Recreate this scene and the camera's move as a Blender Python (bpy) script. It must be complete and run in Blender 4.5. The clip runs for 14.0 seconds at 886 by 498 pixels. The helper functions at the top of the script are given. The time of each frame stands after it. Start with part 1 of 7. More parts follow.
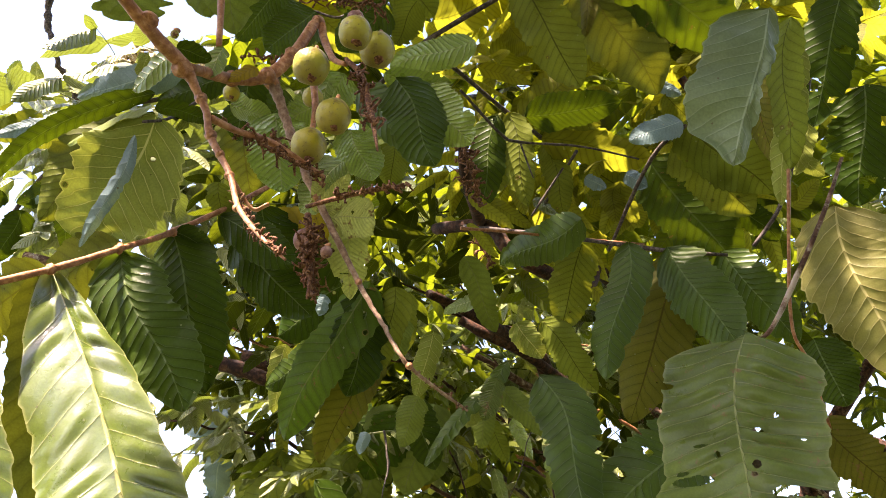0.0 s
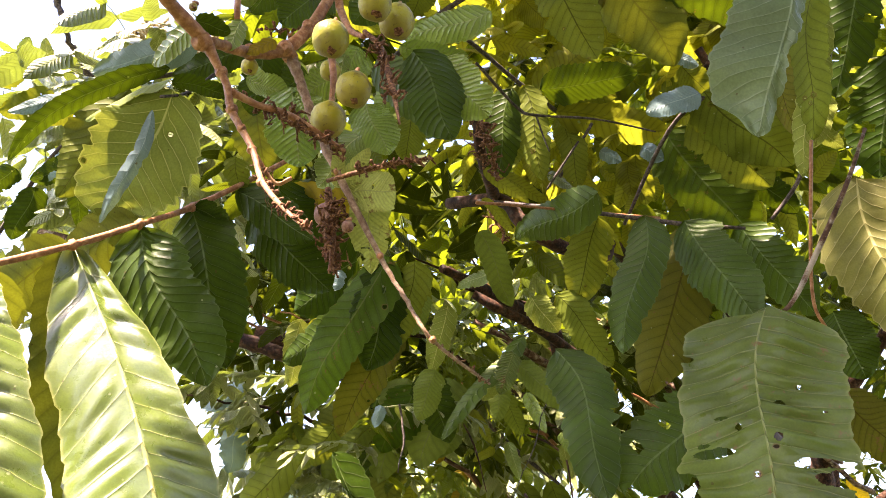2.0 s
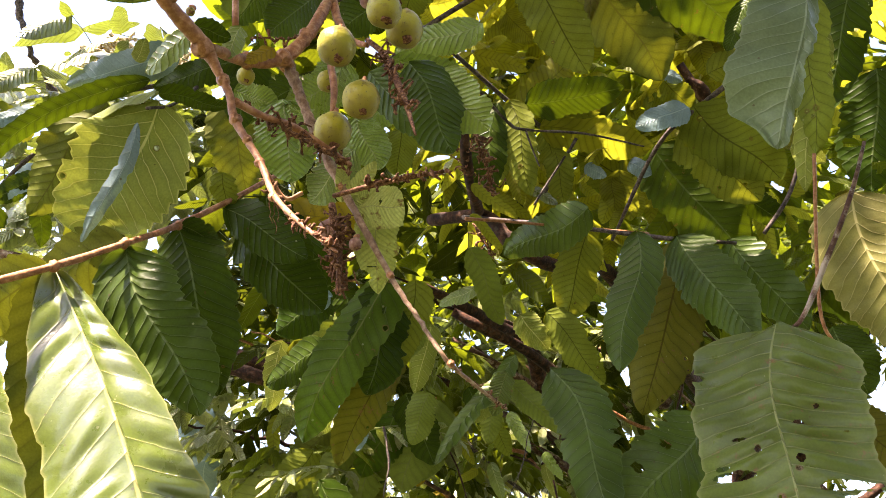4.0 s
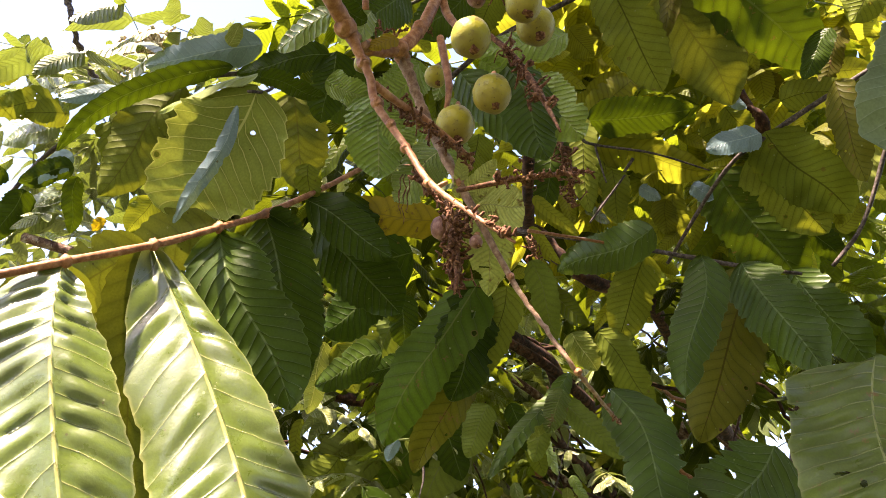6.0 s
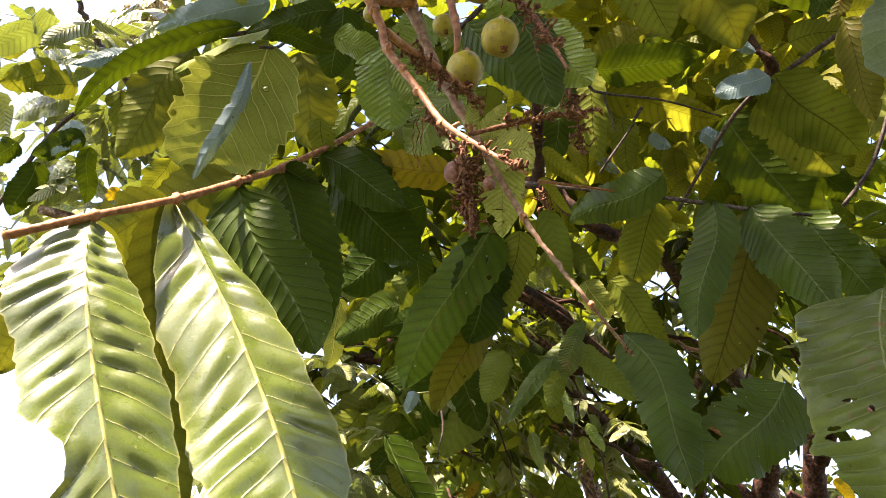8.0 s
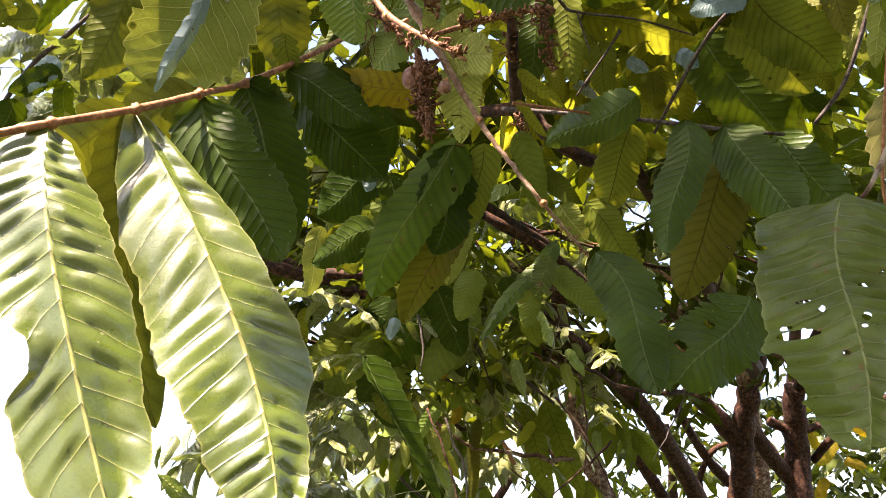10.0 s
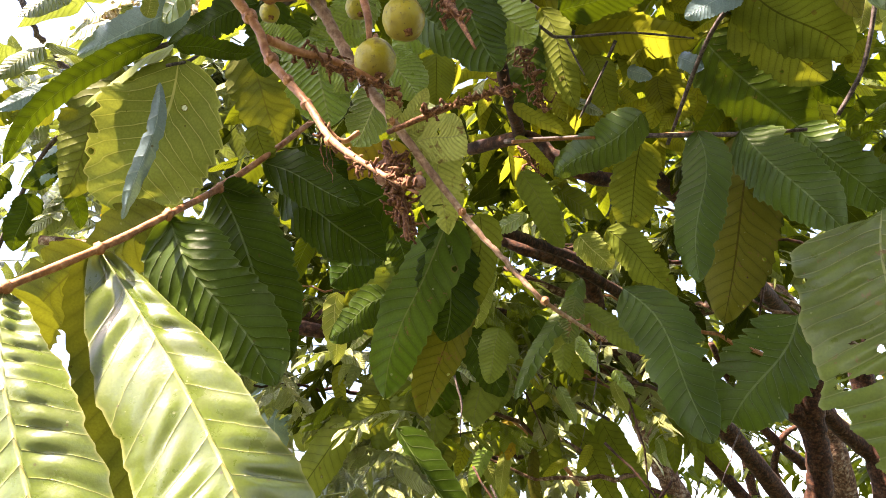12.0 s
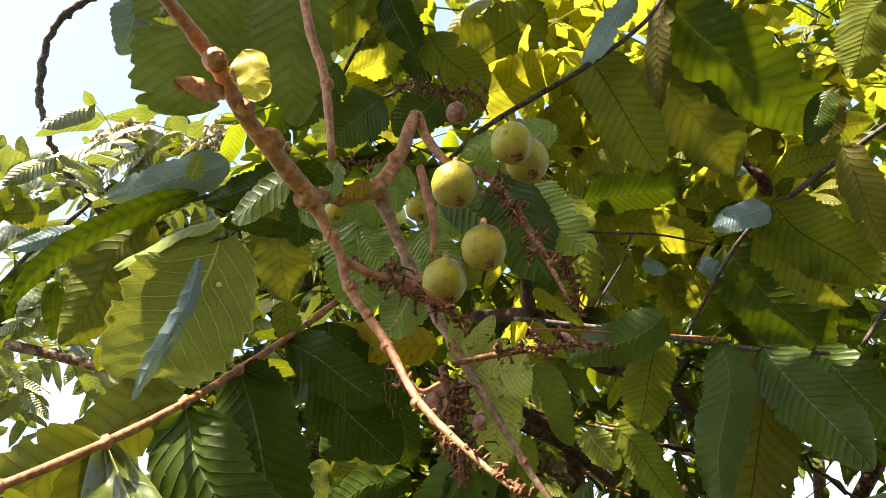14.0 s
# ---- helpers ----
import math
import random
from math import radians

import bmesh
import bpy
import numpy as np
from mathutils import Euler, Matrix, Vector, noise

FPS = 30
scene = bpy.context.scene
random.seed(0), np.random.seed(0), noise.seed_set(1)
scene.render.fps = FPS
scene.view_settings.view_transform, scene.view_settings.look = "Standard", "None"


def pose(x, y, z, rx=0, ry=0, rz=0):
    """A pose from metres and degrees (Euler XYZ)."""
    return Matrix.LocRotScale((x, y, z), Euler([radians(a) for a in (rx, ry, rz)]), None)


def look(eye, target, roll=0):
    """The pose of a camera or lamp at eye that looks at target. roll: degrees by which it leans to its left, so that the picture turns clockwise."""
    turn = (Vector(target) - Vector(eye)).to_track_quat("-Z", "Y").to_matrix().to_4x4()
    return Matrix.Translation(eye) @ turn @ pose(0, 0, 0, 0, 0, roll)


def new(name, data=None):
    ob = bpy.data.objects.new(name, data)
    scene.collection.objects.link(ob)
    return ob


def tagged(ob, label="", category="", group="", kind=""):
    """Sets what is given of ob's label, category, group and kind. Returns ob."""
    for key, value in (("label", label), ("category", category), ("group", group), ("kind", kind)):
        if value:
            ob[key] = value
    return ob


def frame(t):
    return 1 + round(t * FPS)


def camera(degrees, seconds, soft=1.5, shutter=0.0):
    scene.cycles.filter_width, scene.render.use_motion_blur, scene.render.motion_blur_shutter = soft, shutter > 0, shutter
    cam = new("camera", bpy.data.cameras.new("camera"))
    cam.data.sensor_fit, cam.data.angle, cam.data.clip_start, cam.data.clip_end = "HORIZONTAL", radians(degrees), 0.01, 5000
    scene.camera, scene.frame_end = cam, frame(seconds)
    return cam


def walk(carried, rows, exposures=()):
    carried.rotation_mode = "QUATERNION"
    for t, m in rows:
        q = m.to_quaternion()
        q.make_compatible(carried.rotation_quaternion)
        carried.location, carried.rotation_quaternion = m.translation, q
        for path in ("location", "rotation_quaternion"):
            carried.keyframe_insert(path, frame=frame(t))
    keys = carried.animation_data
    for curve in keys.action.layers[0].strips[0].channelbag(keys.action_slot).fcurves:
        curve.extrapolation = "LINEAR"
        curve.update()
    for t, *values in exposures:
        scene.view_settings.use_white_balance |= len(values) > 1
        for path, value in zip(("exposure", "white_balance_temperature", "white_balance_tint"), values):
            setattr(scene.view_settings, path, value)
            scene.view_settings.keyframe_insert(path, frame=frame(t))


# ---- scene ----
cam = camera(62.1, 14.0, soft=0.7)
METRES, EYE, TILT, LEAN, TURN = 0.7, 1.6, 34.0, 0.0, 0.0
ROWS = [
    (0.0, 0.0, 0.0, 0.0, -0.0, 0.0, -0.0),
    (0.5, 0.0131, 0.0194, -0.0211, -0.29, -2.94, 0.7),
    (1.0, -0.0013, 0.0156, -0.0148, 0.81, -2.23, 1.14),
    (1.5, -0.0103, 0.0093, -0.0116, 1.11, -2.1, 1.0),
    (2.0, -0.0169, 0.0034, -0.002, 0.71, -1.92, 0.28),
    (2.5, -0.0087, 0.0099, 0.0186, -0.47, -3.11, 2.21),
    (5.0, -0.1616, 0.0775, -0.0158, -3.02, 1.49, -0.92),
    (5.5, -0.1996, 0.0691, -0.01, -2.09, 1.85, -2.23),
    (6.0, -0.2297, 0.0933, -0.0264, -1.98, 0.7, -3.19),
    (6.5, -0.2271, 0.1081, -0.0253, -2.09, 0.06, -1.45),
    (7.0, -0.216, 0.0831, -0.0044, -1.96, 0.49, 0.01),
    (7.5, -0.2348, 0.0731, -0.0303, -1.17, -0.79, -1.36),
    (10.0, -0.1894, 0.0441, -0.0999, -1.77, -6.66, -0.7),
    (10.5, -0.1455, 0.0412, -0.1361, -3.84, -9.29, -1.64),
    (11.0, -0.1155, 0.055, -0.1457, -2.84, -12.52, 0.57),
    (11.5, -0.1251, 0.1265, -0.0933, -1.44, -13.06, 4.78),
    (12.0, -0.1289, 0.1483, 0.0011, 0.07, -5.78, 8.16),
    (12.5, -0.1773, 0.1746, 0.0252, 1.0, -2.58, 5.7),
    (13.0, -0.2054, 0.1898, 0.0877, -0.26, 3.46, 2.58),
    (13.5, -0.2312, 0.2108, 0.1139, -0.57, 4.75, 1.6),
    (14.0, -0.2223, 0.2163, 0.1206, -2.04, 4.29, 1.32),
]
walk(cam, [(t, pose(0, 0, EYE, TILT, LEAN, TURN) @ pose(METRES * x, METRES * y, METRES * z, 90 + pitch, roll, yaw)) for t, x, y, z, yaw, pitch, roll in ROWS],
     exposures=[(0.0, 2.95, 7850, 25), (1.0, 3.26, 7850, 25), (2.5, 3.26, 7850, 25), (5.0, 2.95, 7850, 25), (6.0, 2.87, 7850, 25), (7.5, 2.87, 7850, 25), (10.0, 2.81, 7850, 25), (11.0, 2.75, 7850, 25), (12.0, 3.25, 7850, 25), (12.5, 3.23, 7850, 25), (13.0, 3.01, 7850, 25), (13.5, 2.71, 7850, 18), (14.0, 2.71, 7850, 17)])

# ---- world and sun ----
SUN = Vector((-0.34, -0.41, 0.84)).normalized()
world = bpy.data.worlds.new("sky")
scene.world = world
world.use_nodes = True
wn = world.node_tree
sky = wn.nodes.new("ShaderNodeTexSky")
sky.sky_type = "NISHITA"
sky.sun_disc = False
sky.sun_elevation = math.asin(SUN.z)
sky.sun_rotation = math.atan2(SUN.x, SUN.y)
sky.altitude = 50
sky.air_density, sky.dust_density, sky.ozone_density = 1.0, 1.2, 1.2
wn.nodes["Background"].inputs["Strength"].default_value = 0.105
wn.links.new(sky.outputs[0], wn.nodes["Background"].inputs["Color"])
sun = new("sun", bpy.data.lights.new("sun", "SUN"))
sun.data.energy, sun.data.angle, sun.data.color = 5.0, radians(1.0), (1.0, 0.95, 0.86)
sun.matrix_world = look(SUN * 50, (0, 0, 0))


# ---- materials ----
def material(name):
    m = bpy.data.materials.new(name)
    m.use_nodes = True
    nt = m.node_tree
    return m, nt, nt.nodes["Principled BSDF"], nt.nodes["Material Output"]


def node(nt, kind, **inputs):
    n = nt.nodes.new(kind)
    for k, v in inputs.items():
        s = n.inputs[k.replace("_", " ")] if not k.startswith("i") or not k[1:].isdigit() else n.inputs[int(k[1:])]
        if hasattr(v, "is_linked"):
            nt.links.new(v, s)
        else:
            s.default_value = v
    return n


def calc(nt, op, a, b=0.0, c=0.0):
    n = nt.nodes.new("ShaderNodeMath")
    n.operation = op
    for s, v in zip(n.inputs, (a, b, c)):
        if hasattr(v, "is_linked"):
            nt.links.new(v, s)
        else:
            s.default_value = v
    return n.outputs[0]


def blend(nt, fac, a, b, mode="MIX"):
    n = nt.nodes.new("ShaderNodeMix")
    n.data_type, n.blend_type = "RGBA", mode
    for s, v in ((n.inputs[0], fac), (n.inputs[6], a), (n.inputs[7], b)):
        if hasattr(v, "is_linked"):
            nt.links.new(v, s)
        else:
            s.default_value = v if not isinstance(v, tuple) else (*v, 1)[:4]
    return n.outputs[2]


def ramp(nt, fac, *stops):
    n = nt.nodes.new("ShaderNodeValToRGB")
    nt.links.new(fac, n.inputs[0])
    e = n.color_ramp.elements
    while len(e) < len(stops):
        e.new(0.5)
    for el, (p, c) in zip(e, stops):
        el.position = p
        el.color = (*c, 1) if isinstance(c, tuple) else (c, c, c, 1)
    return n.outputs[0]


def leaf_material(name, a, b, vein, through_a, amount, rough, spots=0.0, per_object=True, gloss=0.4, pucker=0.0018, eaten=0.0, bite=60.0, wide=0.055, shade_depth=0.15, coat=0.0, show=0.42, clear=0.3, rib=30.0):
    """Leaf skin: a and b its two greens, pale veins along the stored vein map, light passing through."""
    m, nt, bsdf, out = material(name)
    uv = nt.nodes.new("ShaderNodeUVMap")
    uv.uv_map = "vein"
    xy = node(nt, "ShaderNodeSeparateXYZ", i0=uv.outputs[0])
    phase, across = xy.outputs[0], calc(nt, "ABSOLUTE", xy.outputs[1])
    tc = nt.nodes.new("ShaderNodeTexCoord")
    drift = node(nt, "ShaderNodeTexNoise", Vector=tc.outputs["Object"], Scale=28.0, Detail=2.0)
    phase = calc(nt, "ADD", phase, calc(nt, "MULTIPLY", calc(nt, "SUBTRACT", drift.outputs[0], 0.5), 0.25))
    fr = calc(nt, "FRACT", phase)
    side = calc(nt, "ABSOLUTE", calc(nt, "SUBTRACT", fr, 0.5))          # 0.5 on a side vein
    line = calc(nt, "SMOOTH_MIN", 1.0, calc(nt, "MULTIPLY", calc(nt, "MAXIMUM", calc(nt, "SUBTRACT", side, 0.5 - wide), 0.0), 1.25 / wide), 0.2)
    line = calc(nt, "MULTIPLY", line, calc(nt, "SUBTRACT", 1.0, calc(nt, "MULTIPLY", across, 0.55)))
    mid = calc(nt, "MAXIMUM", calc(nt, "SUBTRACT", 1.0, calc(nt, "MULTIPLY", across, rib)), 0.0)
    mid = calc(nt, "MINIMUM", calc(nt, "MULTIPLY", mid, 2.0), 1.0)
    hem = calc(nt, "MULTIPLY", calc(nt, "MAXIMUM", calc(nt, "SUBTRACT", across, 0.955), 0.0), 16.0)
    veins = calc(nt, "MINIMUM", calc(nt, "ADD", calc(nt, "ADD", line, mid), hem), 1.0)
    geo = nt.nodes.new("ShaderNodeNewGeometry")
    if per_object:
        rnd = nt.nodes.new("ShaderNodeObjectInfo").outputs["Random"]
    else:
        rnd = geo.outputs["Random Per Island"]
    blot = node(nt, "ShaderNodeTexNoise", Vector=tc.outputs["Object"], Scale=38.0, Detail=5.0, Roughness=0.6)
    fine = node(nt, "ShaderNodeTexNoise", Vector=tc.outputs["Object"], Scale=420.0, Detail=3.0)
    f = calc(nt, "ADD", calc(nt, "MULTIPLY", rnd, 0.6), calc(nt, "MULTIPLY", blot.outputs[0], 0.45))
    col = blend(nt, f, a, b)
    grain = ramp(nt, fine.outputs[0], (0.3, 0.82), (0.7, 1.12))
    col = blend(nt, 1.0, col, grain, "MULTIPLY")
    # shading of the ribbed skin put into colour: darker beside each side vein
    rib_shade = ramp(nt, calc(nt, "ADD", side, calc(nt, "MULTIPLY", calc(nt, "SUBTRACT", blot.outputs[0], 0.5), 0.35)), (0.0, 1.0 + 0.5 * shade_depth), (0.30, 1.0), (0.5, 1.0 - shade_depth))
    col = blend(nt, 1.0, col, rib_shade, "MULTIPLY")
    broad = node(nt, "ShaderNodeTexNoise", Vector=tc.outputs["Object"], Scale=11.0, Detail=3.0)
    cloud = ramp(nt, broad.outputs[0], (0.32, 0.72), (0.68, 1.22))
    col = blend(nt, 1.0, col, cloud, "MULTIPLY")
    col = blend(nt, calc(nt, "MAXIMUM", calc(nt, "MULTIPLY", veins, show), calc(nt, "MULTIPLY", mid, 0.75)), col, vein)
    thr = blend(nt, f, through_a, tuple(c * 0.7 for c in through_a))
    thr = blend(nt, 1.0, thr, rib_shade, "MULTIPLY")
    thr = blend(nt, 1.0, thr, cloud, "MULTIPLY")
    thr = blend(nt, calc(nt, "MULTIPLY", veins, 0.55), thr, tuple(min(1.0, c * clear) for c in through_a))
    if spots:
        vor = node(nt, "ShaderNodeTexNoise", Vector=tc.outputs["Object"], Scale=70.0, Detail=4.0, Roughness=0.7)
        s1 = ramp(nt, vor.outputs[0], (0.64 - 0.05 * spots, 0.0), (0.72 - 0.05 * spots, 1.0))
        edge = ramp(nt, calc(nt, "ADD", across, calc(nt, "MULTIPLY", blot.outputs[0], 0.5)), (1.12, 0.0), (1.3, 1.0))
        dead = calc(nt, "MINIMUM", calc(nt, "ADD", s1, calc(nt, "MULTIPLY", edge, spots)), 1.0)
        col = blend(nt, calc(nt, "MULTIPLY", dead, 0.85), col, (0.16, 0.085, 0.035))
        thr = blend(nt, dead, thr, (0.08, 0.04, 0.01))
    if per_object:
        dot = node(nt, "ShaderNodeTexVoronoi", Vector=tc.outputs["Object"], Scale=125.0)
        pick_dot = node(nt, "ShaderNodeSeparateColor", i0=dot.outputs["Color"])
        near_dot = calc(nt, "LESS_THAN", dot.outputs["Distance"], calc(nt, "ADD", 0.07, calc(nt, "MULTIPLY", pick_dot.outputs[1], 0.12)))
        col = blend(nt, calc(nt, "MULTIPLY", near_dot, calc(nt, "MULTIPLY", calc(nt, "GREATER_THAN", pick_dot.outputs[0], 0.90), 0.55)), col, (0.26, 0.27, 0.15))
        col = blend(nt, calc(nt, "MULTIPLY", near_dot, calc(nt, "MULTIPLY", calc(nt, "LESS_THAN", pick_dot.outputs[0], 0.10), 0.8)), col, (0.045, 0.026, 0.010))
    nt.links.new(col, bsdf.inputs["Base Color"])
    wet = ramp(nt, blot.outputs[0], (0.3, rough - 0.07), (0.75, rough + 0.12))
    nt.links.new(wet, bsdf.inputs["Roughness"])
    bsdf.inputs["Specular IOR Level"].default_value = gloss
    bsdf.inputs["Coat Weight"].default_value, bsdf.inputs["Coat Roughness"].default_value = coat, 0.26
    pillow = calc(nt, "MULTIPLY", calc(nt, "POWER", calc(nt, "SINE", calc(nt, "MULTIPLY", fr, math.pi)), 0.6), calc(nt, "SUBTRACT", 1.0, calc(nt, "MULTIPLY", across, 0.5)))
    h = calc(nt, "ADD", calc(nt, "MULTIPLY", fine.outputs[0], 0.10), calc(nt, "ADD", pillow, calc(nt, "MULTIPLY", blot.outputs[0], 0.5)))
    bump = node(nt, "ShaderNodeBump", Strength=0.75, Distance=pucker, Height=h)
    nt.links.new(bump.outputs[0], bsdf.inputs["Normal"])
    tl = node(nt, "ShaderNodeBsdfTranslucent", Color=thr)
    mix = node(nt, "ShaderNodeMixShader", i0=amount, i1=bsdf.outputs[0], i2=tl.outputs[0])
    if eaten:
        cell = node(nt, "ShaderNodeTexVoronoi", Vector=tc.outputs["Object"], Scale=bite)
        pick = node(nt, "ShaderNodeSeparateColor", i0=cell.outputs["Color"])
        size = calc(nt, "MULTIPLY", calc(nt, "GREATER_THAN", pick.outputs[0], 1.0 - eaten), calc(nt, "ADD", 0.08, calc(nt, "MULTIPLY", pick.outputs[1], 0.18)))
        dist = calc(nt, "ADD", cell.outputs["Distance"], calc(nt, "MULTIPLY", calc(nt, "SUBTRACT", fine.outputs[0], 0.5), 0.12))
        gone = calc(nt, "LESS_THAN", dist, size)
        rim = calc(nt, "LESS_THAN", dist, calc(nt, "MULTIPLY", size, 1.35))
        nt.links.new(blend(nt, calc(nt, "MULTIPLY", rim, 0.8), col, (0.10, 0.055, 0.02)), bsdf.inputs["Base Color"])
        hole = nt.nodes.new("ShaderNodeBsdfTransparent")
        mix = node(nt, "ShaderNodeMixShader", i0=gone, i1=mix.outputs[0], i2=hole.outputs[0])
    nt.links.new(mix.outputs[0], out.inputs[0])
    return m


def bark_material(name, a, b, c, scale=60.0, rough=0.75, lichen=0.0):
    m, nt, bsdf, out = material(name)
    tc = nt.nodes.new("ShaderNodeTexCoord")
    n1 = node(nt, "ShaderNodeTexNoise", Vector=tc.outputs["Object"], Scale=scale, Detail=6.0, Roughness=0.65)
    n2 = node(nt, "ShaderNodeTexNoise", Vector=tc.outputs["Object"], Scale=scale * 0.3, Detail=5.0)
    n3 = node(nt, "ShaderNodeTexVoronoi", Vector=tc.outputs["Object"], Scale=scale * 1.6)
    col = ramp(nt, n1.outputs[0], (0.36, a), (0.5, b), (0.64, c))
    col = blend(nt, 0.8, col, ramp(nt, n2.outputs[0], (0.3, 0.6), (0.7, 1.25)), "MULTIPLY")
    if lichen:
        n4 = node(nt, "ShaderNodeTexNoise", Vector=tc.outputs["Object"], Scale=scale * 1.1, Detail=6.0, Roughness=0.75)
        pale = ramp(nt, calc(nt, "ADD", calc(nt, "MULTIPLY", n4.outputs[0], 0.75), calc(nt, "MULTIPLY", n2.outputs[0], 0.25)), (0.52, 0.0), (0.60, lichen))
        col = blend(nt, pale, col, (0.42, 0.38, 0.3))
    nt.links.new(col, bsdf.inputs["Base Color"])
    bsdf.inputs["Roughness"].default_value = rough
    bsdf.inputs["Specular IOR Level"].default_value = 0.2
    h = calc(nt, "ADD", n1.outputs[0], calc(nt, "MULTIPLY", n3.outputs[0], 0.6))
    bump = node(nt, "ShaderNodeBump", Strength=0.7, Distance=0.12 / scale, Height=h)
    nt.links.new(bump.outputs[0], bsdf.inputs["Normal"])
    return m


def fruit_material():
    m, nt, bsdf, out = material("fruit_skin")
    tc = nt.nodes.new("ShaderNodeTexCoord")
    rnd = nt.nodes.new("ShaderNodeObjectInfo").outputs["Random"]
    n1 = node(nt, "ShaderNodeTexNoise", Vector=tc.outputs["Object"], Scale=85.0, Detail=4.0)
    n2 = node(nt, "ShaderNodeTexNoise", Vector=tc.outputs["Object"], Scale=420.0, Detail=2.0)
    col = blend(nt, rnd, (0.250, 0.232, 0.014), (0.300, 0.245, 0.018))
    col = blend(nt, ramp(nt, n2.outputs[0], (0.55, 0.0), (0.7, 0.5)), col, (0.26, 0.24, 0.05))
    col = blend(nt, ramp(nt, n1.outputs[0], (0.53, 0.0), (0.64, 0.75)), col, (0.11, 0.06, 0.016))
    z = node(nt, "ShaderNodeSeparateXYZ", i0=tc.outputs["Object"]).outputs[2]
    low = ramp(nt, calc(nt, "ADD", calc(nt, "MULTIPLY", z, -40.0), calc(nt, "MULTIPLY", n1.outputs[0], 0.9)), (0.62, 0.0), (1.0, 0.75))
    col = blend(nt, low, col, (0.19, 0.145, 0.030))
    n3 = node(nt, "ShaderNodeTexNoise", Vector=tc.outputs["Object"], Scale=230.0, Detail=3.0, Roughness=0.7)
    col = blend(nt, ramp(nt, n3.outputs[0], (0.61, 0.0), (0.70, 0.7)), col, (0.065, 0.036, 0.012))
    nt.links.new(col, bsdf.inputs["Base Color"])
    bsdf.inputs["Roughness"].default_value = 0.42
    bsdf.inputs["Specular IOR Level"].default_value = 0.3
    bump = node(nt, "ShaderNodeBump", Strength=0.45, Distance=0.0009, Height=n2.outputs[0])
    nt.links.new(bump.outputs[0], bsdf.inputs["Normal"])
    return m


def plain_material(name, a, b, scale, rough):
    m, nt, bsdf, out = material(name)
    tc = nt.nodes.new("ShaderNodeTexCoord")
    n1 = node(nt, "ShaderNodeTexNoise", Vector=tc.outputs["Object"], Scale=scale, Detail=6.0, Roughness=0.7)
    n2 = node(nt, "ShaderNodeTexNoise", Vector=tc.outputs["Object"], Scale=scale * 12, Detail=3.0)
    col = blend(nt, n1.outputs[0], a, b)
    col = blend(nt, 0.7, col, ramp(nt, n2.outputs[0], (0.3, 0.6), (0.7, 1.3)), "MULTIPLY")
    nt.links.new(col, bsdf.inputs["Base Color"])
    bsdf.inputs["Roughness"].default_value = rough
    bump = node(nt, "ShaderNodeBump", Strength=0.4, Distance=0.3 / scale, Height=n2.outputs[0])
    nt.links.new(bump.outputs[0], bsdf.inputs["Normal"])
    return m


MAT = {
    "mature": leaf_material("leaf_mature", (0.010, 0.026, 0.003), (0.030, 0.050, 0.005), (0.10, 0.13, 0.050), (0.08, 0.12, 0.004), 0.18, 0.36, gloss=0.06, eaten=0.012, shade_depth=0.26, pucker=0.0014, show=0.4),
    "worn": leaf_material("leaf_worn", (0.014, 0.037, 0.004), (0.044, 0.070, 0.009), (0.10, 0.13, 0.045), (0.09, 0.13, 0.004), 0.25, 0.36, spots=0.15, gloss=0.09, eaten=0.06, bite=50.0, shade_depth=0.24, pucker=0.0016, show=0.42),
    "green": leaf_material("leaf_green", (0.022, 0.047, 0.004), (0.044, 0.072, 0.008), (0.12, 0.16, 0.06), (0.10, 0.15, 0.01), 0.2, 0.36, gloss=0.16, eaten=0.012, shade_depth=0.18, pucker=0.0024, show=0.5),
    "grey_green": leaf_material("leaf_grey_green", (0.076, 0.112, 0.050), (0.104, 0.142, 0.068), (0.26, 0.31, 0.20), (0.12, 0.15, 0.03), 0.16, 0.42, gloss=0.35, eaten=0.01, shade_depth=0.05, pucker=0.0012, show=0.5),
    "fresh": leaf_material("leaf_fresh", (0.080, 0.135, 0.020), (0.140, 0.190, 0.036), (0.44, 0.44, 0.18), (0.24, 0.29, 0.03), 0.20, 0.34, gloss=0.5, shade_depth=0.10, pucker=0.0022, show=0.8),
    "glossy": leaf_material("leaf_glossy", (0.041, 0.075, 0.006), (0.078, 0.109, 0.013), (0.36, 0.34, 0.12), (0.24, 0.27, 0.04), 0.14, 0.30, gloss=0.7, pucker=0.0022, shade_depth=0.05, coat=0.8, show=0.5, wide=0.03),
    # dimmer copy of thin: shade put into its weaker through-colour
    "olive": leaf_material("leaf_olive", (0.091, 0.114, 0.018), (0.130, 0.138, 0.022), (0.10, 0.09, 0.02), (0.085, 0.090, 0.006), 0.34, 0.5, gloss=0.08, eaten=0.03, shade_depth=0.14, pucker=0.0012),
    "dull": leaf_material("leaf_dull", (0.098, 0.138, 0.026), (0.139, 0.172, 0.037), (0.16, 0.17, 0.07), (0.13, 0.16, 0.012), 0.32, 0.5, gloss=0.1, eaten=0.05, pucker=0.0012, shade_depth=0.12),
    "stained": leaf_material("leaf_stained", (0.020, 0.048, 0.005), (0.046, 0.080, 0.008), (0.13, 0.15, 0.04), (0.12, 0.19, 0.006), 0.30, 0.42, spots=0.35, gloss=0.06, eaten=0.03, pucker=0.0012, shade_depth=0.22),
    # near-black copy of foliage: shade inside the crown put into the colour
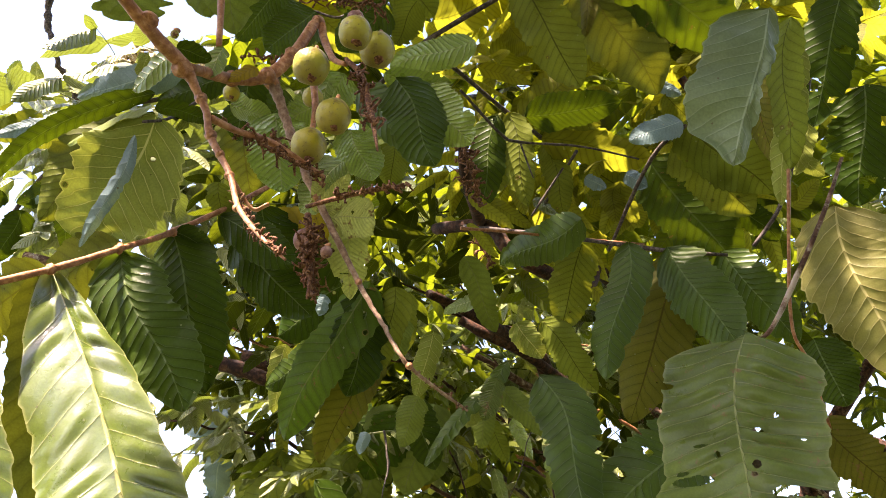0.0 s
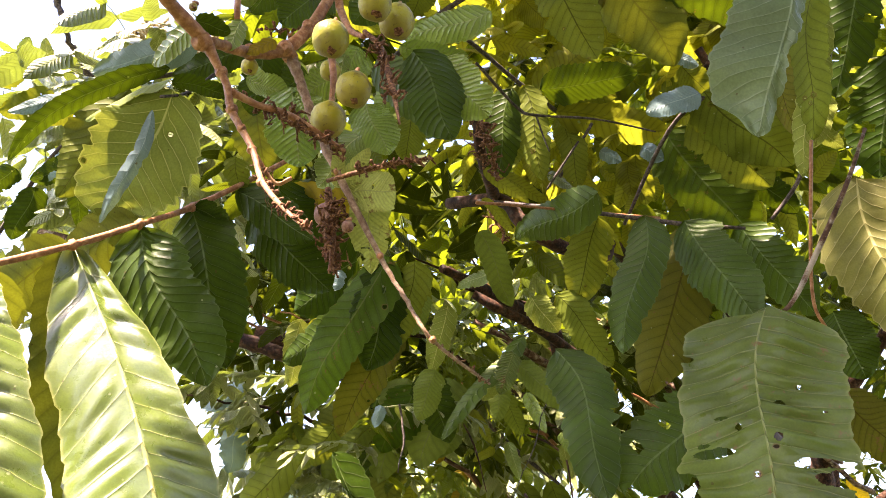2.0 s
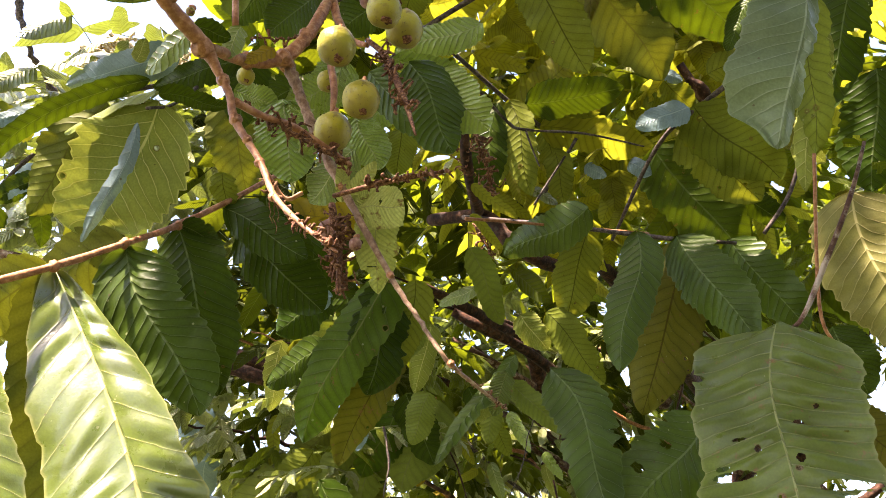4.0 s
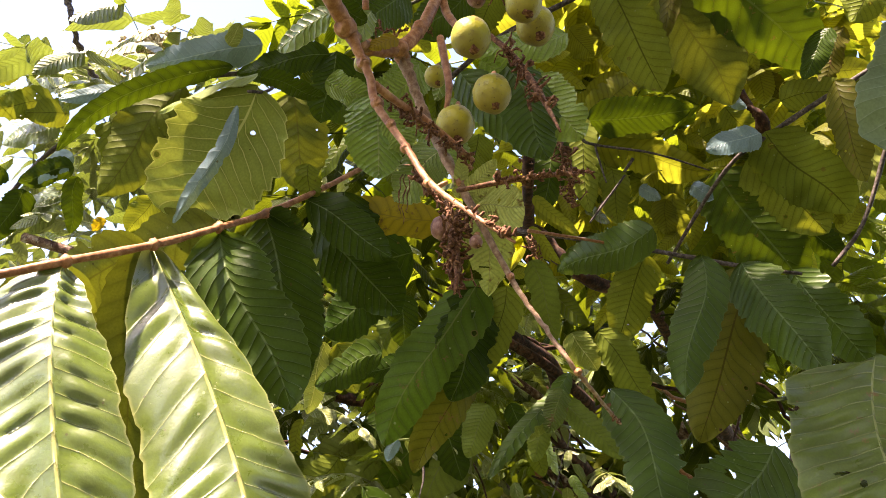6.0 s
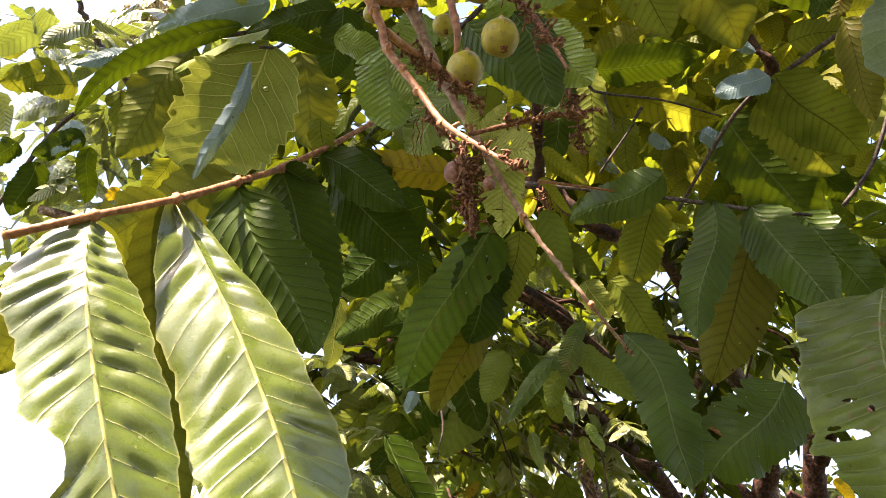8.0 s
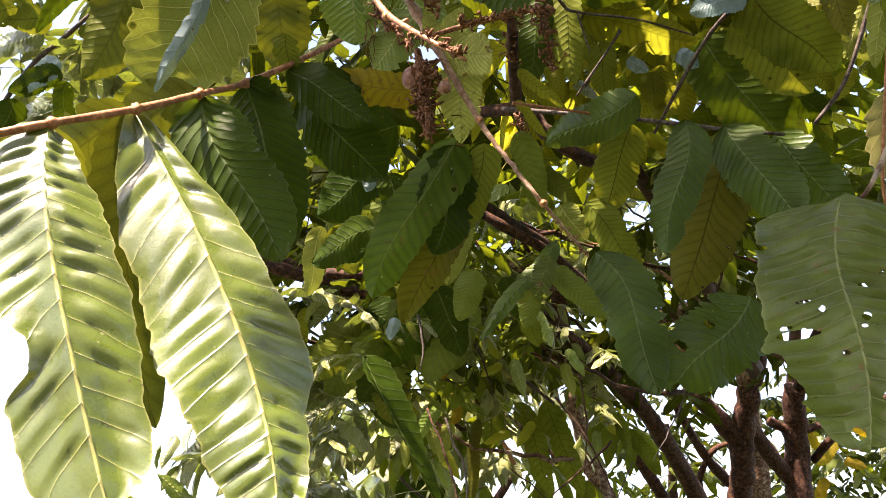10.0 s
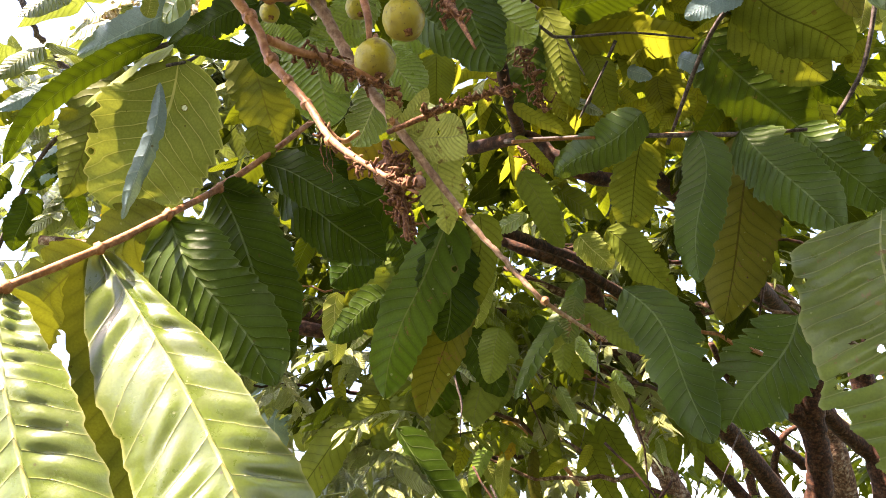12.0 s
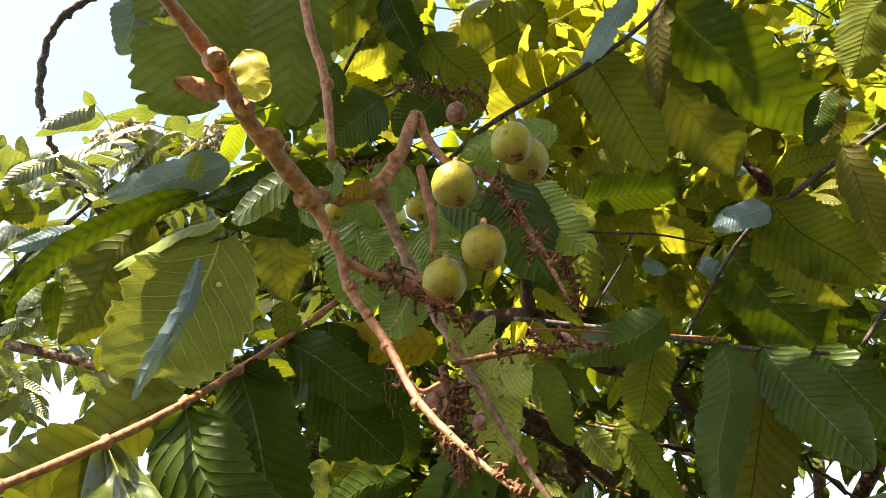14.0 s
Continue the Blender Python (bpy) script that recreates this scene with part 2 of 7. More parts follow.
    "foliage_shaded": leaf_material("leaf_foliage_shaded", (0.003, 0.010, 0.002), (0.016, 0.021, 0.004), (0.12, 0.13, 0.05), (0.14, 0.17, 0.008), 0.28, 0.40, per_object=False, gloss=0.03, pucker=0.004, wide=0.08, shade_depth=0.17),
    # brighter foliage copy: sun shining through is put into the leaf colour
    "foliage_lit": leaf_material("leaf_foliage_lit", (0.070, 0.082, 0.010), (0.105, 0.105, 0.014), (0.05, 0.045, 0.010), (0.50, 0.49, 0.035), 0.48, 0.45, per_object=False, gloss=0.12, pucker=0.002, wide=0.08, shade_depth=0.15),
    "torn": leaf_material("leaf_torn", (0.318, 0.366, 0.091), (0.416, 0.435, 0.126), (0.30, 0.28, 0.12), (0.30, 0.30, 0.06), 0.28, 0.55, spots=0.6, gloss=0.1, eaten=0.06, pucker=0.0014, shade_depth=0.10),
    "sheen": leaf_material("leaf_sheen", (0.101, 0.187, 0.029), (0.209, 0.281, 0.052), (0.30, 0.32, 0.14), (0.18, 0.23, 0.02), 0.24, 0.28, gloss=0.55, eaten=0.01, pucker=0.0020, shade_depth=0.15, show=0.7),
    "lemon": leaf_material("leaf_lemon", (0.34, 0.33, 0.020), (0.42, 0.38, 0.030), (0.40, 0.34, 0.05), (0.45, 0.42, 0.02), 0.3, 0.4, gloss=0.3, pucker=0.0002, shade_depth=0.02, show=0.3),
    "tan": leaf_material("leaf_tan", (0.132, 0.128, 0.037), (0.170, 0.153, 0.051), (0.42, 0.36, 0.16), (0.24, 0.20, 0.03), 0.30, 0.5, gloss=0.15, eaten=0.05, pucker=0.0016, shade_depth=0.12, show=0.75, clear=0.8),
    "thin": leaf_material("leaf_thin", (0.095, 0.133, 0.017), (0.150, 0.172, 0.023), (0.018, 0.016, 0.005), (0.150, 0.158, 0.010), 0.42, 0.5, gloss=0.08, eaten=0.22, bite=48.0, shade_depth=0.10, pucker=0.0012),
    # copy of thin with backlight put into a stronger, yellower through-colour
    "lit": leaf_material("leaf_sunlit_thin", (0.075, 0.085, 0.010), (0.100, 0.100, 0.014), (0.05, 0.045, 0.010), (0.42, 0.43, 0.030), 0.5, 0.5, gloss=0.1, eaten=0.06, shade_depth=0.16, pucker=0.0010),
    "under": leaf_material("leaf_underside", (0.167, 0.206, 0.041), (0.216, 0.240, 0.054), (0.46, 0.43, 0.18), (0.17, 0.19, 0.026), 0.28, 0.55, gloss=0.07, eaten=0.02, pucker=0.0014, show=0.95, clear=1.6, shade_depth=0.11),
    "grey": leaf_material("leaf_greyed", (0.042, 0.070, 0.008), (0.086, 0.116, 0.016), (0.25, 0.26, 0.10), (0.14, 0.17, 0.02), 0.22, 0.33, spots=0.6, gloss=0.3, pucker=0.003, eaten=0.12, bite=42.0, shade_depth=0.15, rib=55.0, show=0.55),
    # sky reflection on leaf tops put into the base colour as blue-grey
    "sky_sheen": leaf_material("leaf_sky_sheen", (0.094, 0.156, 0.162), (0.133, 0.206, 0.213), (0.26, 0.34, 0.32), (0.08, 0.12, 0.03), 0.12, 0.42, gloss=0.5, pucker=0.0008, shade_depth=0.06),
    "old": leaf_material("leaf_old", (0.052, 0.060, 0.010), (0.082, 0.074, 0.013), (0.028, 0.012, 0.005), (0.15, 0.135, 0.007), 0.36, 0.5, spots=0.5, gloss=0.07, eaten=0.14, pucker=0.0012, shade_depth=0.12),
    "yellowed": leaf_material("leaf_yellowed", (0.16, 0.13, 0.016), (0.22, 0.14, 0.016), (0.15, 0.10, 0.03), (0.42, 0.29, 0.010), 0.42, 0.5, spots=0.6, gloss=0.1),
    "foliage": leaf_material("leaf_foliage", (0.012, 0.030, 0.005), (0.080, 0.094, 0.016), (0.16, 0.17, 0.06), (0.25, 0.31, 0.014), 0.38, 0.40, per_object=False, gloss=0.1, pucker=0.004, wide=0.08, shade_depth=0.17),
    # paler copy of foliage: sunlit brightness put into the colour
    "foliage_sunlit": leaf_material("leaf_foliage_sunlit", (0.075, 0.105, 0.026), (0.230, 0.235, 0.085), (0.22, 0.23, 0.09), (0.17, 0.22, 0.025), 0.25, 0.32, per_object=False, gloss=0.8, pucker=0.005, wide=0.08, shade_depth=0.17),
    "bark": bark_material("bark_dark", (0.008, 0.003, 0.0022), (0.030, 0.0105, 0.006), (0.082, 0.034, 0.018), 55.0, 0.8, 0.07),
    "bark_pale": bark_material("bark_pale", (0.030, 0.013, 0.008), (0.085, 0.042, 0.025), (0.20, 0.125, 0.08), 40.0, 0.85, 0.45),
    "twig": bark_material("twig_brown", (0.190, 0.074, 0.033), (0.270, 0.113, 0.052), (0.380, 0.190, 0.099), 150.0, 0.5),
    "twig_grey": bark_material("twig_grey", (0.144, 0.076, 0.046), (0.236, 0.138, 0.087), (0.345, 0.236, 0.161), 170.0, 0.6),
    "twig_orange": bark_material("twig_orange", (0.17, 0.062, 0.024), (0.27, 0.110, 0.044), (0.38, 0.20, 0.095), 150.0, 0.5),
    "twig_dark": bark_material("twig_dark", (0.018, 0.013, 0.012), (0.048, 0.035, 0.030), (0.11, 0.085, 0.075), 160.0, 0.7),
    "flower": bark_material("flower_remains", (0.046, 0.016, 0.008), (0.115, 0.045, 0.022), (0.25, 0.130, 0.065), 300.0, 0.8),
    "dry": bark_material("dry_flowers", (0.14, 0.09, 0.04), (0.40, 0.33, 0.19), (0.62, 0.56, 0.40), 90.0, 0.9),
    "fruit": fruit_material(),
    "fruit_brown": bark_material("fruit_brown", (0.10, 0.04, 0.03), (0.17, 0.08, 0.06), (0.25, 0.14, 0.10), 120.0, 0.5),
    "ground": plain_material("grass_ground", (0.022, 0.042, 0.010), (0.060, 0.062, 0.022), 2.6, 0.95),
}


# ---- building tools ----
def smooth_line(points, steps):
    """A smooth curve through the points; each is (x, y, z, radius)."""
    p = np.array(points, float)
    if len(p) < 3:
        t = np.linspace(0, 1, steps + 1)[:, None]
        return p[0] * (1 - t) + p[-1] * t
    q = np.vstack([2 * p[0] - p[1], p, 2 * p[-1] - p[-2]])
    out = []
    for i in range(1, len(q) - 2):
        a, b, c, d = q[i - 1], q[i], q[i + 1], q[i + 2]
        for s in np.linspace(0, 1, steps, endpoint=False):
            out.append(0.5 * (2 * b + (c - a) * s + (2 * a - 5 * b + 4 * c - d) * s * s + (3 * b - a - 3 * c + d) * s ** 3))
    out.append(p[-1])
    return np.array(out)


class Shape:
    """Gathers faces for one mesh."""

    def __init__(self):
        self.v, self.f, self.uv = [], [], []

    def add(self, verts, faces, uv=None):
        k = len(self.v)
        self.v.extend(map(tuple, verts))
        self.f.extend(tuple(k + i for i in f) for f in faces)
        self.uv.extend(map(tuple, uv) if uv is not None else [(0.25, 0.5)] * len(verts))

    def tube(self, points, sides=7, steps=6, rough=0.0, cap=True, wander=0.0):
        line = smooth_line(points, steps)
        xyz, r = line[:, :3], np.maximum(line[:, 3], 0.0003)
        if rough:
            r = r * np.array([1 + 2.2 * rough * max(0.0, noise.noise(Vector((k * 0.55, p[0] * 31, p[2] * 17)))) for k, p in enumerate(xyz)])
        if wander:
            for i in range(1, len(xyz) - 1):
                xyz[i] += wander * np.array(noise.noise_vector(Vector(xyz[i] * (0.35 / wander))))
        tan = np.gradient(xyz, axis=0)
        tan /= np.linalg.norm(tan, axis=1)[:, None] + 1e-9
        ref = np.array((0.3, 0.2, 0.93))
        verts, faces = [], []
        for i in range(len(xyz)):
            a = np.cross(tan[i], ref)
            a /= np.linalg.norm(a) + 1e-9
            b = np.cross(tan[i], a)
            for k in range(sides):
                ang = 2 * math.pi * k / sides
                w = r[i] * (1 + rough * (random.random() - 0.5))
                verts.append(xyz[i] + w * (math.cos(ang) * a + math.sin(ang) * b))
        for i in range(len(xyz) - 1):
            for k in range(sides):
                j = (k + 1) % sides
                faces.append((i * sides + k, i * sides + j, (i + 1) * sides + j, (i + 1) * sides + k))
        if cap:
            faces.append(tuple(range(sides))[::-1])
            faces.append(tuple((len(xyz) - 1) * sides + k for k in range(sides)))
        self.add(verts, faces)
        return self

    def ball(self, centre, radius, squash=(1, 1, 1), rings=8, sides=12, lump=0.0):
        verts, faces = [], []
        c = np.array(centre, float)
        for i in range(rings + 1):
            th = math.pi * i / rings
            for k in range(sides):
                ph = 2 * math.pi * k / sides
                d = np.array((math.sin(th) * math.cos(ph), math.sin(th) * math.sin(ph), math.cos(th)))
                w = radius * (1 + lump * noise.noise(Vector(d * 1.7 + c * 40)))
                verts.append(c + d * w * np.array(squash))
        for i in range(rings):
            for k in range(sides):
                j = (k + 1) % sides
                faces.append((i * sides + k, (i + 1) * sides + k, (i + 1) * sides + j, i * sides + j))
        self.add(verts, faces)
        return self

    def blade(self, base, tip, face, width, mid=None, sag=0.04, fold=12.0, bend=0.0, twist=0.0, n=84, m=5, ribs=15, quilt=0.012, teeth=0.10, nibbles=0, curl=0.0, rise=0.2, fall=2.8, lean=0.27, sway=None, taper=0.6, tail=0.7, holes=(), skew=0.0, ragged=1.0, bays=(), rises=None):
        """One leaf blade from base to tip, its skin puckered between side veins, its rim toothed."""
        base, tip, face = (np.array(q, float) for q in (base, tip, face))
        chord = tip - base
        length = np.linalg.norm(chord)
        chord /= length
        nrm = face - chord * face.dot(chord)
        nrm /= np.linalg.norm(nrm) + 1e-9
        y0 = np.cross(nrm, chord)
        u = np.linspace(0, 1, n + 1)
        hump = 4 * u * (1 - u)
        line = base + np.outer(u * length, chord) + np.outer(sag * length * hump - curl * length * u ** 3, nrm) + np.outer(bend * length * hump, y0)
        sway = random.uniform(-0.035, 0.035) if sway is None else sway
        line = line + np.outer(sway * length * np.sin(2 * math.pi * u) + 0.6 * sway * length * hump, y0)
        if mid is not None:
            line = line + np.outer(hump, np.array(mid, float) - (base + tip) / 2)
        tan = np.gradient(line, axis=0)
        tan /= np.linalg.norm(tan, axis=1)[:, None]
        close = np.maximum(0, 1 - np.maximum(0, (u - 0.35) / 0.65) ** fall) ** tail
        profs = [(1 - (1 - np.minimum(u / r, 1)) ** 2) ** taper * close for r in (rises or (rise, rise))]
        prof = np.maximum(*profs)
        ph0 = random.random() * 9
        halves = []
        for k in (0, 1):
            saw = (u * ribs * 1.0 + 0.25 + 0.45 * k) % 1.0
            edge = 1 + teeth * prof * (np.minimum(saw * 1.25, 5 * (1 - saw)) - 0.5) + ragged * (0.05 * np.sin(u * 9 + ph0 + 2 * k) + 0.03 * np.sin(u * 21 + ph0 * 2 + k) + 0.018 * np.sin(u * 47 + ph0 * 3 - k))
            for _ in range(nibbles):
                edge -= random.uniform(0.08, 0.32) * np.exp(-((u - random.uniform(0.15, 0.95)) / random.uniform(0.008, 0.03)) ** 2)
            for side, at, deep, wide in bays:
                if side == k:
                    edge -= deep * np.exp(-((u - at) / wide) ** 4)
            halves.append(0.5 * width * profs[k] * edge * (1 + skew * (1 - 2 * k) * (1 - u)) + 0.0006)
        vs = np.linspace(-1, 1, 2 * m + 1)
        lean = lean * width / length
        wav = random.uniform(0.6, 1.4)
        cf, sf = math.cos(radians(fold)), math.sin(radians(fold))
        verts, uv = [], []
        for i in range(n + 1):
            y = np.cross(nrm, tan[i])
            y /= np.linalg.norm(y) + 1e-9
            nn = np.cross(tan[i], y)
            a = radians(twist) * u[i]
            y, nn = y * math.cos(a) + nn * math.sin(a), nn * math.cos(a) - y * math.sin(a)
            jit = 0.5 * noise.noise(Vector((u[i] * 5, ph0, 0)))
            for v in vs:
                av = abs(v)
                half = halves[0 if v > 0 else 1]
                phase = ribs * (u[i] - lean * (0.25 + 0.75 * half[i] / (0.5 * width)) * (0.95 * av + 0.25 * av ** 2)) + (0.0 if v > 0 else 0.45) + jit
                puff = (abs(math.sin(math.pi * phase)) ** 1.15 - 0.5) * 2 * quilt * width * min(1.0, av * 3) * (1 - 0.75 * av * av) * min(1, prof[i] * 1.3) * (0.75 + 0.9 * noise.noise(Vector((phase * 0.9, v * 1.5, ph0))))
                rim = 0.035 * width * av ** 3 * math.sin(u[i] * 13 * wav + ph0 + (2 if v > 0 else 0))
                roll = 0.09 * width * min(1.0, 2 * av + 0.3) * noise.noise(Vector((u[i] * 4.5, v * 1.1, ph0 + 7)))
                p = line[i] + y * (half[i] * v * (cf * 0.5 + 0.5)) + nn * (puff + rim + roll - half[i] * av * sf)
                verts.append(p)
                uv.append((phase + 100.0, v))
        faces = []
        w = 2 * m + 1
        for i in range(n):
            for k in range(2 * m):
                faces.append((i * w + k, i * w + k + 1, (i + 1) * w + k + 1, (i + 1) * w + k))
        if holes:
            keep = []
            for f in faces:
                i, k = f[0] // w, f[0] % w
                a, b = (i + 0.5) / n, (k + 0.5) / m - 1
                r = 1 + 0.55 * noise.noise(Vector((a * 34, b * 9, ph0)))
                if all(((a - h[0]) / h[2]) ** 2 + ((b - h[1]) / h[3]) ** 2 > r for h in holes):
                    keep.append(f)
            faces = keep
        self.add(verts, faces, uv)
        return self

    def mesh(self, name, mat, flat=False):
        me = bpy.data.meshes.new(name)
        me.from_pydata(self.v, [], self.f)
        lay = me.uv_layers.new(name="vein")
        idx = np.empty(len(me.loops), int)
        me.loops.foreach_get("vertex_index", idx)
        lay.data.foreach_set("uv", np.array(self.uv, float)[idx].ravel())
        if not flat:
            me.polygons.foreach_set("use_smooth", [True] * len(me.polygons))
        me.materials.append(MAT[mat])
        me.update()
        return me


def thing(name, at, label, category, group="", kind=""):
    ob = new(name)
    ob.location = at
    ORIGIN[ob.name] = tuple(at)
    return tagged(ob, label, category, group, kind)


def part(name, shape, mat, parent, label="", kind=""):
    """Links a shape, given in world metres, as one mesh under its thing or part."""
    base = np.array(ORIGIN.get(parent.name, (0, 0, 0)), float)
    v = np.array(shape.v, float)
    mid = v.mean(axis=0)
    shape.v = [tuple(q) for q in v - mid]
    ob = new(name, shape.mesh(name, mat))
    ob.parent = parent
    ob.location = Vector(mid - base)
    ORIGIN[ob.name] = tuple(mid)
    return tagged(ob, label, kind=kind)


ORIGIN = {}

def leaf(parent, mat, base, tip, face, width, name="leaflet", label="", **shape):
    """One leaf blade under its frond, twig or tree."""
    return part(name, Shape().blade(base, tip, face, width, **shape), mat, parent, label)


def frond(shape, at, way, length, pairs, size, hang=0.6, n=15):
    """A feathered leaf: a drooping midrib with paired blades, added to a shape."""
    at, way = np.array(at, float), np.array(way, float)
    way /= np.linalg.norm(way)
    down = np.array((0, 0, -1.0))
    pts = [(*(at + way * length * s + down * length * 0.35 * s * s), 0.0035 * (1 - 0.7 * s)) for s in (0, 0.35, 0.7, 1.0)]
    shape.tube(pts, 4, 3)
    line = smooth_line(pts, 8)[:, :3]
    side = np.cross(way, (0, 0, 1.0))
    side /= np.linalg.norm(side) + 1e-9
    slim = random.uniform(0.26, 0.36)
    for i in range(pairs):
        s = (i + 0.6) / pairs
        p = line[int(s * (len(line) - 1))]
        for sign in ((1, -1) if i < pairs - 1 else (1, -1, 0)):
            if random.random() < 0.12:
                continue
            d = way * random.uniform(0.2, 0.7) + side * sign * random.uniform(0.6, 1.0) + down * hang * random.uniform(0.2, 2.0)
            if sign == 0:
                d = way + down * hang
            d /= np.linalg.norm(d)
            ll = size * random.uniform(0.6, 1.2) * (0.75 + 0.4 * math.sin(math.pi * s))
            face = np.array((0, 0, 1.0)) + 0.7 * np.array([random.uniform(-1, 1) for _ in range(3)]) + way * 0.3
            shape.blade(p, p + d * ll, face, ll * slim * random.uniform(0.85, 1.15), sag=random.uniform(-0.02, 0.1), fold=random.uniform(0, 32),
                        twist=random.uniform(-35, 35), n=n, m=2, ribs=12, quilt=0.0, teeth=0.0, taper=0.7, tail=0.9, curl=random.uniform(0, 0.18))


def clump(tree, centre, radii, count, size, mat, hang=0.6, pairs=5, length=0.45, n=9):
    """Many fronds too small to pick apart, spread through one mass of the crown."""
    random.seed(int(abs(sum(centre)) * 1000) + count)
    s = Shape()
    c, r = np.array(centre), np.array(radii)
    for _ in range(count):
        d = np.array([random.gauss(0, 1) for _ in range(3)])
        d *= random.random() ** 0.45 / np.linalg.norm(d)
        ang = random.uniform(0, 2 * math.pi)
        frond(s, c + d * r, (math.cos(ang), math.sin(ang), random.uniform(-0.25, 0.35)), length * random.uniform(0.7, 1.2), pairs, size, hang, n)
    return part("foliage", s, mat, tree, kind="stuff")


# ---- ground ----
g = Shape()
for i in range(-12, 13):
    for k in range(-12, 13):
        x, y = i * abs(i) * 4.0, k * abs(k) * 4.0
        g.v.append((x, y, 0.10 * noise.noise((x * 0.11, y * 0.11, 0))))
        g.uv.append((0, 0))
for i in range(24):
    for k in range(24):
        g.f.append((i * 25 + k, (i + 1) * 25 + k, (i + 1) * 25 + k + 1, i * 25 + k + 1))
ground = new("ground", g.mesh("ground", "ground"))
tagged(ground, "rough grassy ground under the trees", "ground", kind="structure")

# ---- the fruit tree ----
tree = thing("fruit_tree", (2.25, 4.77, 0.0), "fruiting tree with toothed feathered leaves and green fruits", "tree")
part("trunk", Shape().tube([(2.147, 4.333, 2.866, 0.0592), (2.194, 4.581, 2.497, 0.0711), (2.199, 4.730, 2.099, 0.0817), (2.268, 4.995, 1.705, 0.0945), (2.357, 5.340, -0.050, 0.1200)], 12, rough=0.12, wander=0.02, steps=10), "bark", tree)
part("trunk", Shape().tube([(1.712, 3.841, 2.880, 0.0530), (1.669, 4.042, 2.582, 0.0604), (1.673, 4.270, 2.243, 0.0617), (1.597, 4.467, 1.952, 0.0693), (1.548, 4.629, 1.711, 0.0837), (1.445, 4.975, -0.050, 0.1000)], 12, rough=0.12, wander=0.02, steps=10), "bark", tree)
part("trunk", Shape().tube([(0.928, 5.055, 3.047, 0.0521), (1.079, 5.319, 2.655, 0.0654), (1.276, 5.621, 2.208, 0.0795), (1.402, 5.909, 1.781, 0.0898), (1.560, 6.269, -0.050, 0.1100)], 12, rough=0.12, wander=0.02, steps=10), "bark_pale", tree, 'paler trunk with patchy bark')
part("trunk", Shape().tube([(2.303, 5.323, 3.007, 0.0593), (2.418, 5.681, 2.477, 0.0869), (2.547, 6.173, 1.747, 0.0899), (2.639, 6.527, -0.050, 0.1200)], 12, rough=0.12, wander=0.02, steps=10), "bark_pale", tree, 'paler trunk with patchy bark')
part("limb", Shape().tube([(1.597, 4.467, 1.952, 0.0528), (1.298, 4.030, 2.242, 0.0459), (1.002, 3.625, 2.485, 0.0424), (0.693, 3.196, 2.584, 0.0381), (0.473, 2.916, 2.642, 0.0329), (0.378, 2.561, 2.811, 0.0301), (0.212, 2.322, 2.807, 0.0240), (0.076, 2.104, 2.772, 0.0184), (-0.041, 1.899, 2.720, 0.0135)], 8, rough=0.10), "bark", tree)
part("limb", Shape().tube([(1.527, 4.587, 1.773, 0.0467), (1.284, 4.341, 2.138, 0.0358), (1.073, 4.164, 2.401, 0.0287), (0.782, 3.855, 2.680, 0.0243), (0.518, 3.650, 2.806, 0.0204), (0.274, 3.485, 2.871, 0.0169)], 8, rough=0.10), "bark", tree)
part("limb", Shape().tube([(1.653, 4.116, 2.471, 0.0576), (1.411, 3.982, 2.670, 0.0441), (1.328, 3.954, 2.713, 0.0377)], 8, rough=0.10), "bark", tree)
part("limb", Shape().tube([(1.677, 3.931, 2.746, 0.0629), (1.610, 3.786, 2.961, 0.0558), (1.433, 3.603, 3.053, 0.0448), (0.955, 3.543, 2.965, 0.0398), (0.735, 3.369, 3.042, 0.0304)], 8, rough=0.10), "bark_pale", tree)
part("limb", Shape().tube([(2.296, 4.604, 2.464, 0.0250), (2.383, 4.398, 2.591, 0.0242), (2.547, 4.199, 2.707, 0.0235), (2.697, 4.006, 2.814, 0.0195)], 8, rough=0.10), "bark", tree)
part("limb", Shape().tube([(2.222, 4.710, 2.307, 0.0432), (1.970, 4.473, 2.479, 0.0485), (1.786, 4.266, 2.607, 0.0402)], 8, rough=0.10), "bark", tree)
part("limb", Shape().tube([(2.774, 4.045, 2.757, 0.0523), (2.414, 3.928, 2.930, 0.0451), (2.175, 3.879, 3.003, 0.0320)], 8, rough=0.10), "bark", tree)
part("limb", Shape().tube([(1.914, 3.850, 2.687, 0.0409), (1.949, 3.574, 2.918, 0.0369), (2.062, 3.323, 3.111, 0.0332), (2.113, 3.141, 3.203, 0.0323)], 8, rough=0.10), "bark", tree)
part("limb", Shape().tube([(-0.020, 1.546, 2.706, 0.0146), (0.102, 1.420, 2.624, 0.0161), (0.151, 1.409, 2.552, 0.0170), (0.230, 1.438, 2.508, 0.0157), (0.354, 1.538, 2.539, 0.0166), (0.551, 1.908, 2.706, 0.0203), (1.673, 3.797, 2.767, 0.0428)], 8, rough=0.10), "bark", tree)
part("limb", Shape().tube([(0.089, 1.416, 2.630, 0.0148), (0.047, 1.162, 2.559, 0.0115), (0.035, 1.071, 2.606, 0.0089), (0.017, 0.998, 2.624, 0.0075)], 8, rough=0.10), "bark", tree)
part("limb", Shape().tube([(-0.816, 2.731, 2.917, 0.0276), (-0.654, 2.763, 2.869, 0.0323), (-0.390, 2.915, 2.822, 0.0286), (-0.010, 2.995, 2.882, 0.0295), (0.277, 3.226, 2.897, 0.0313)], 8, rough=0.10), "bark", tree)
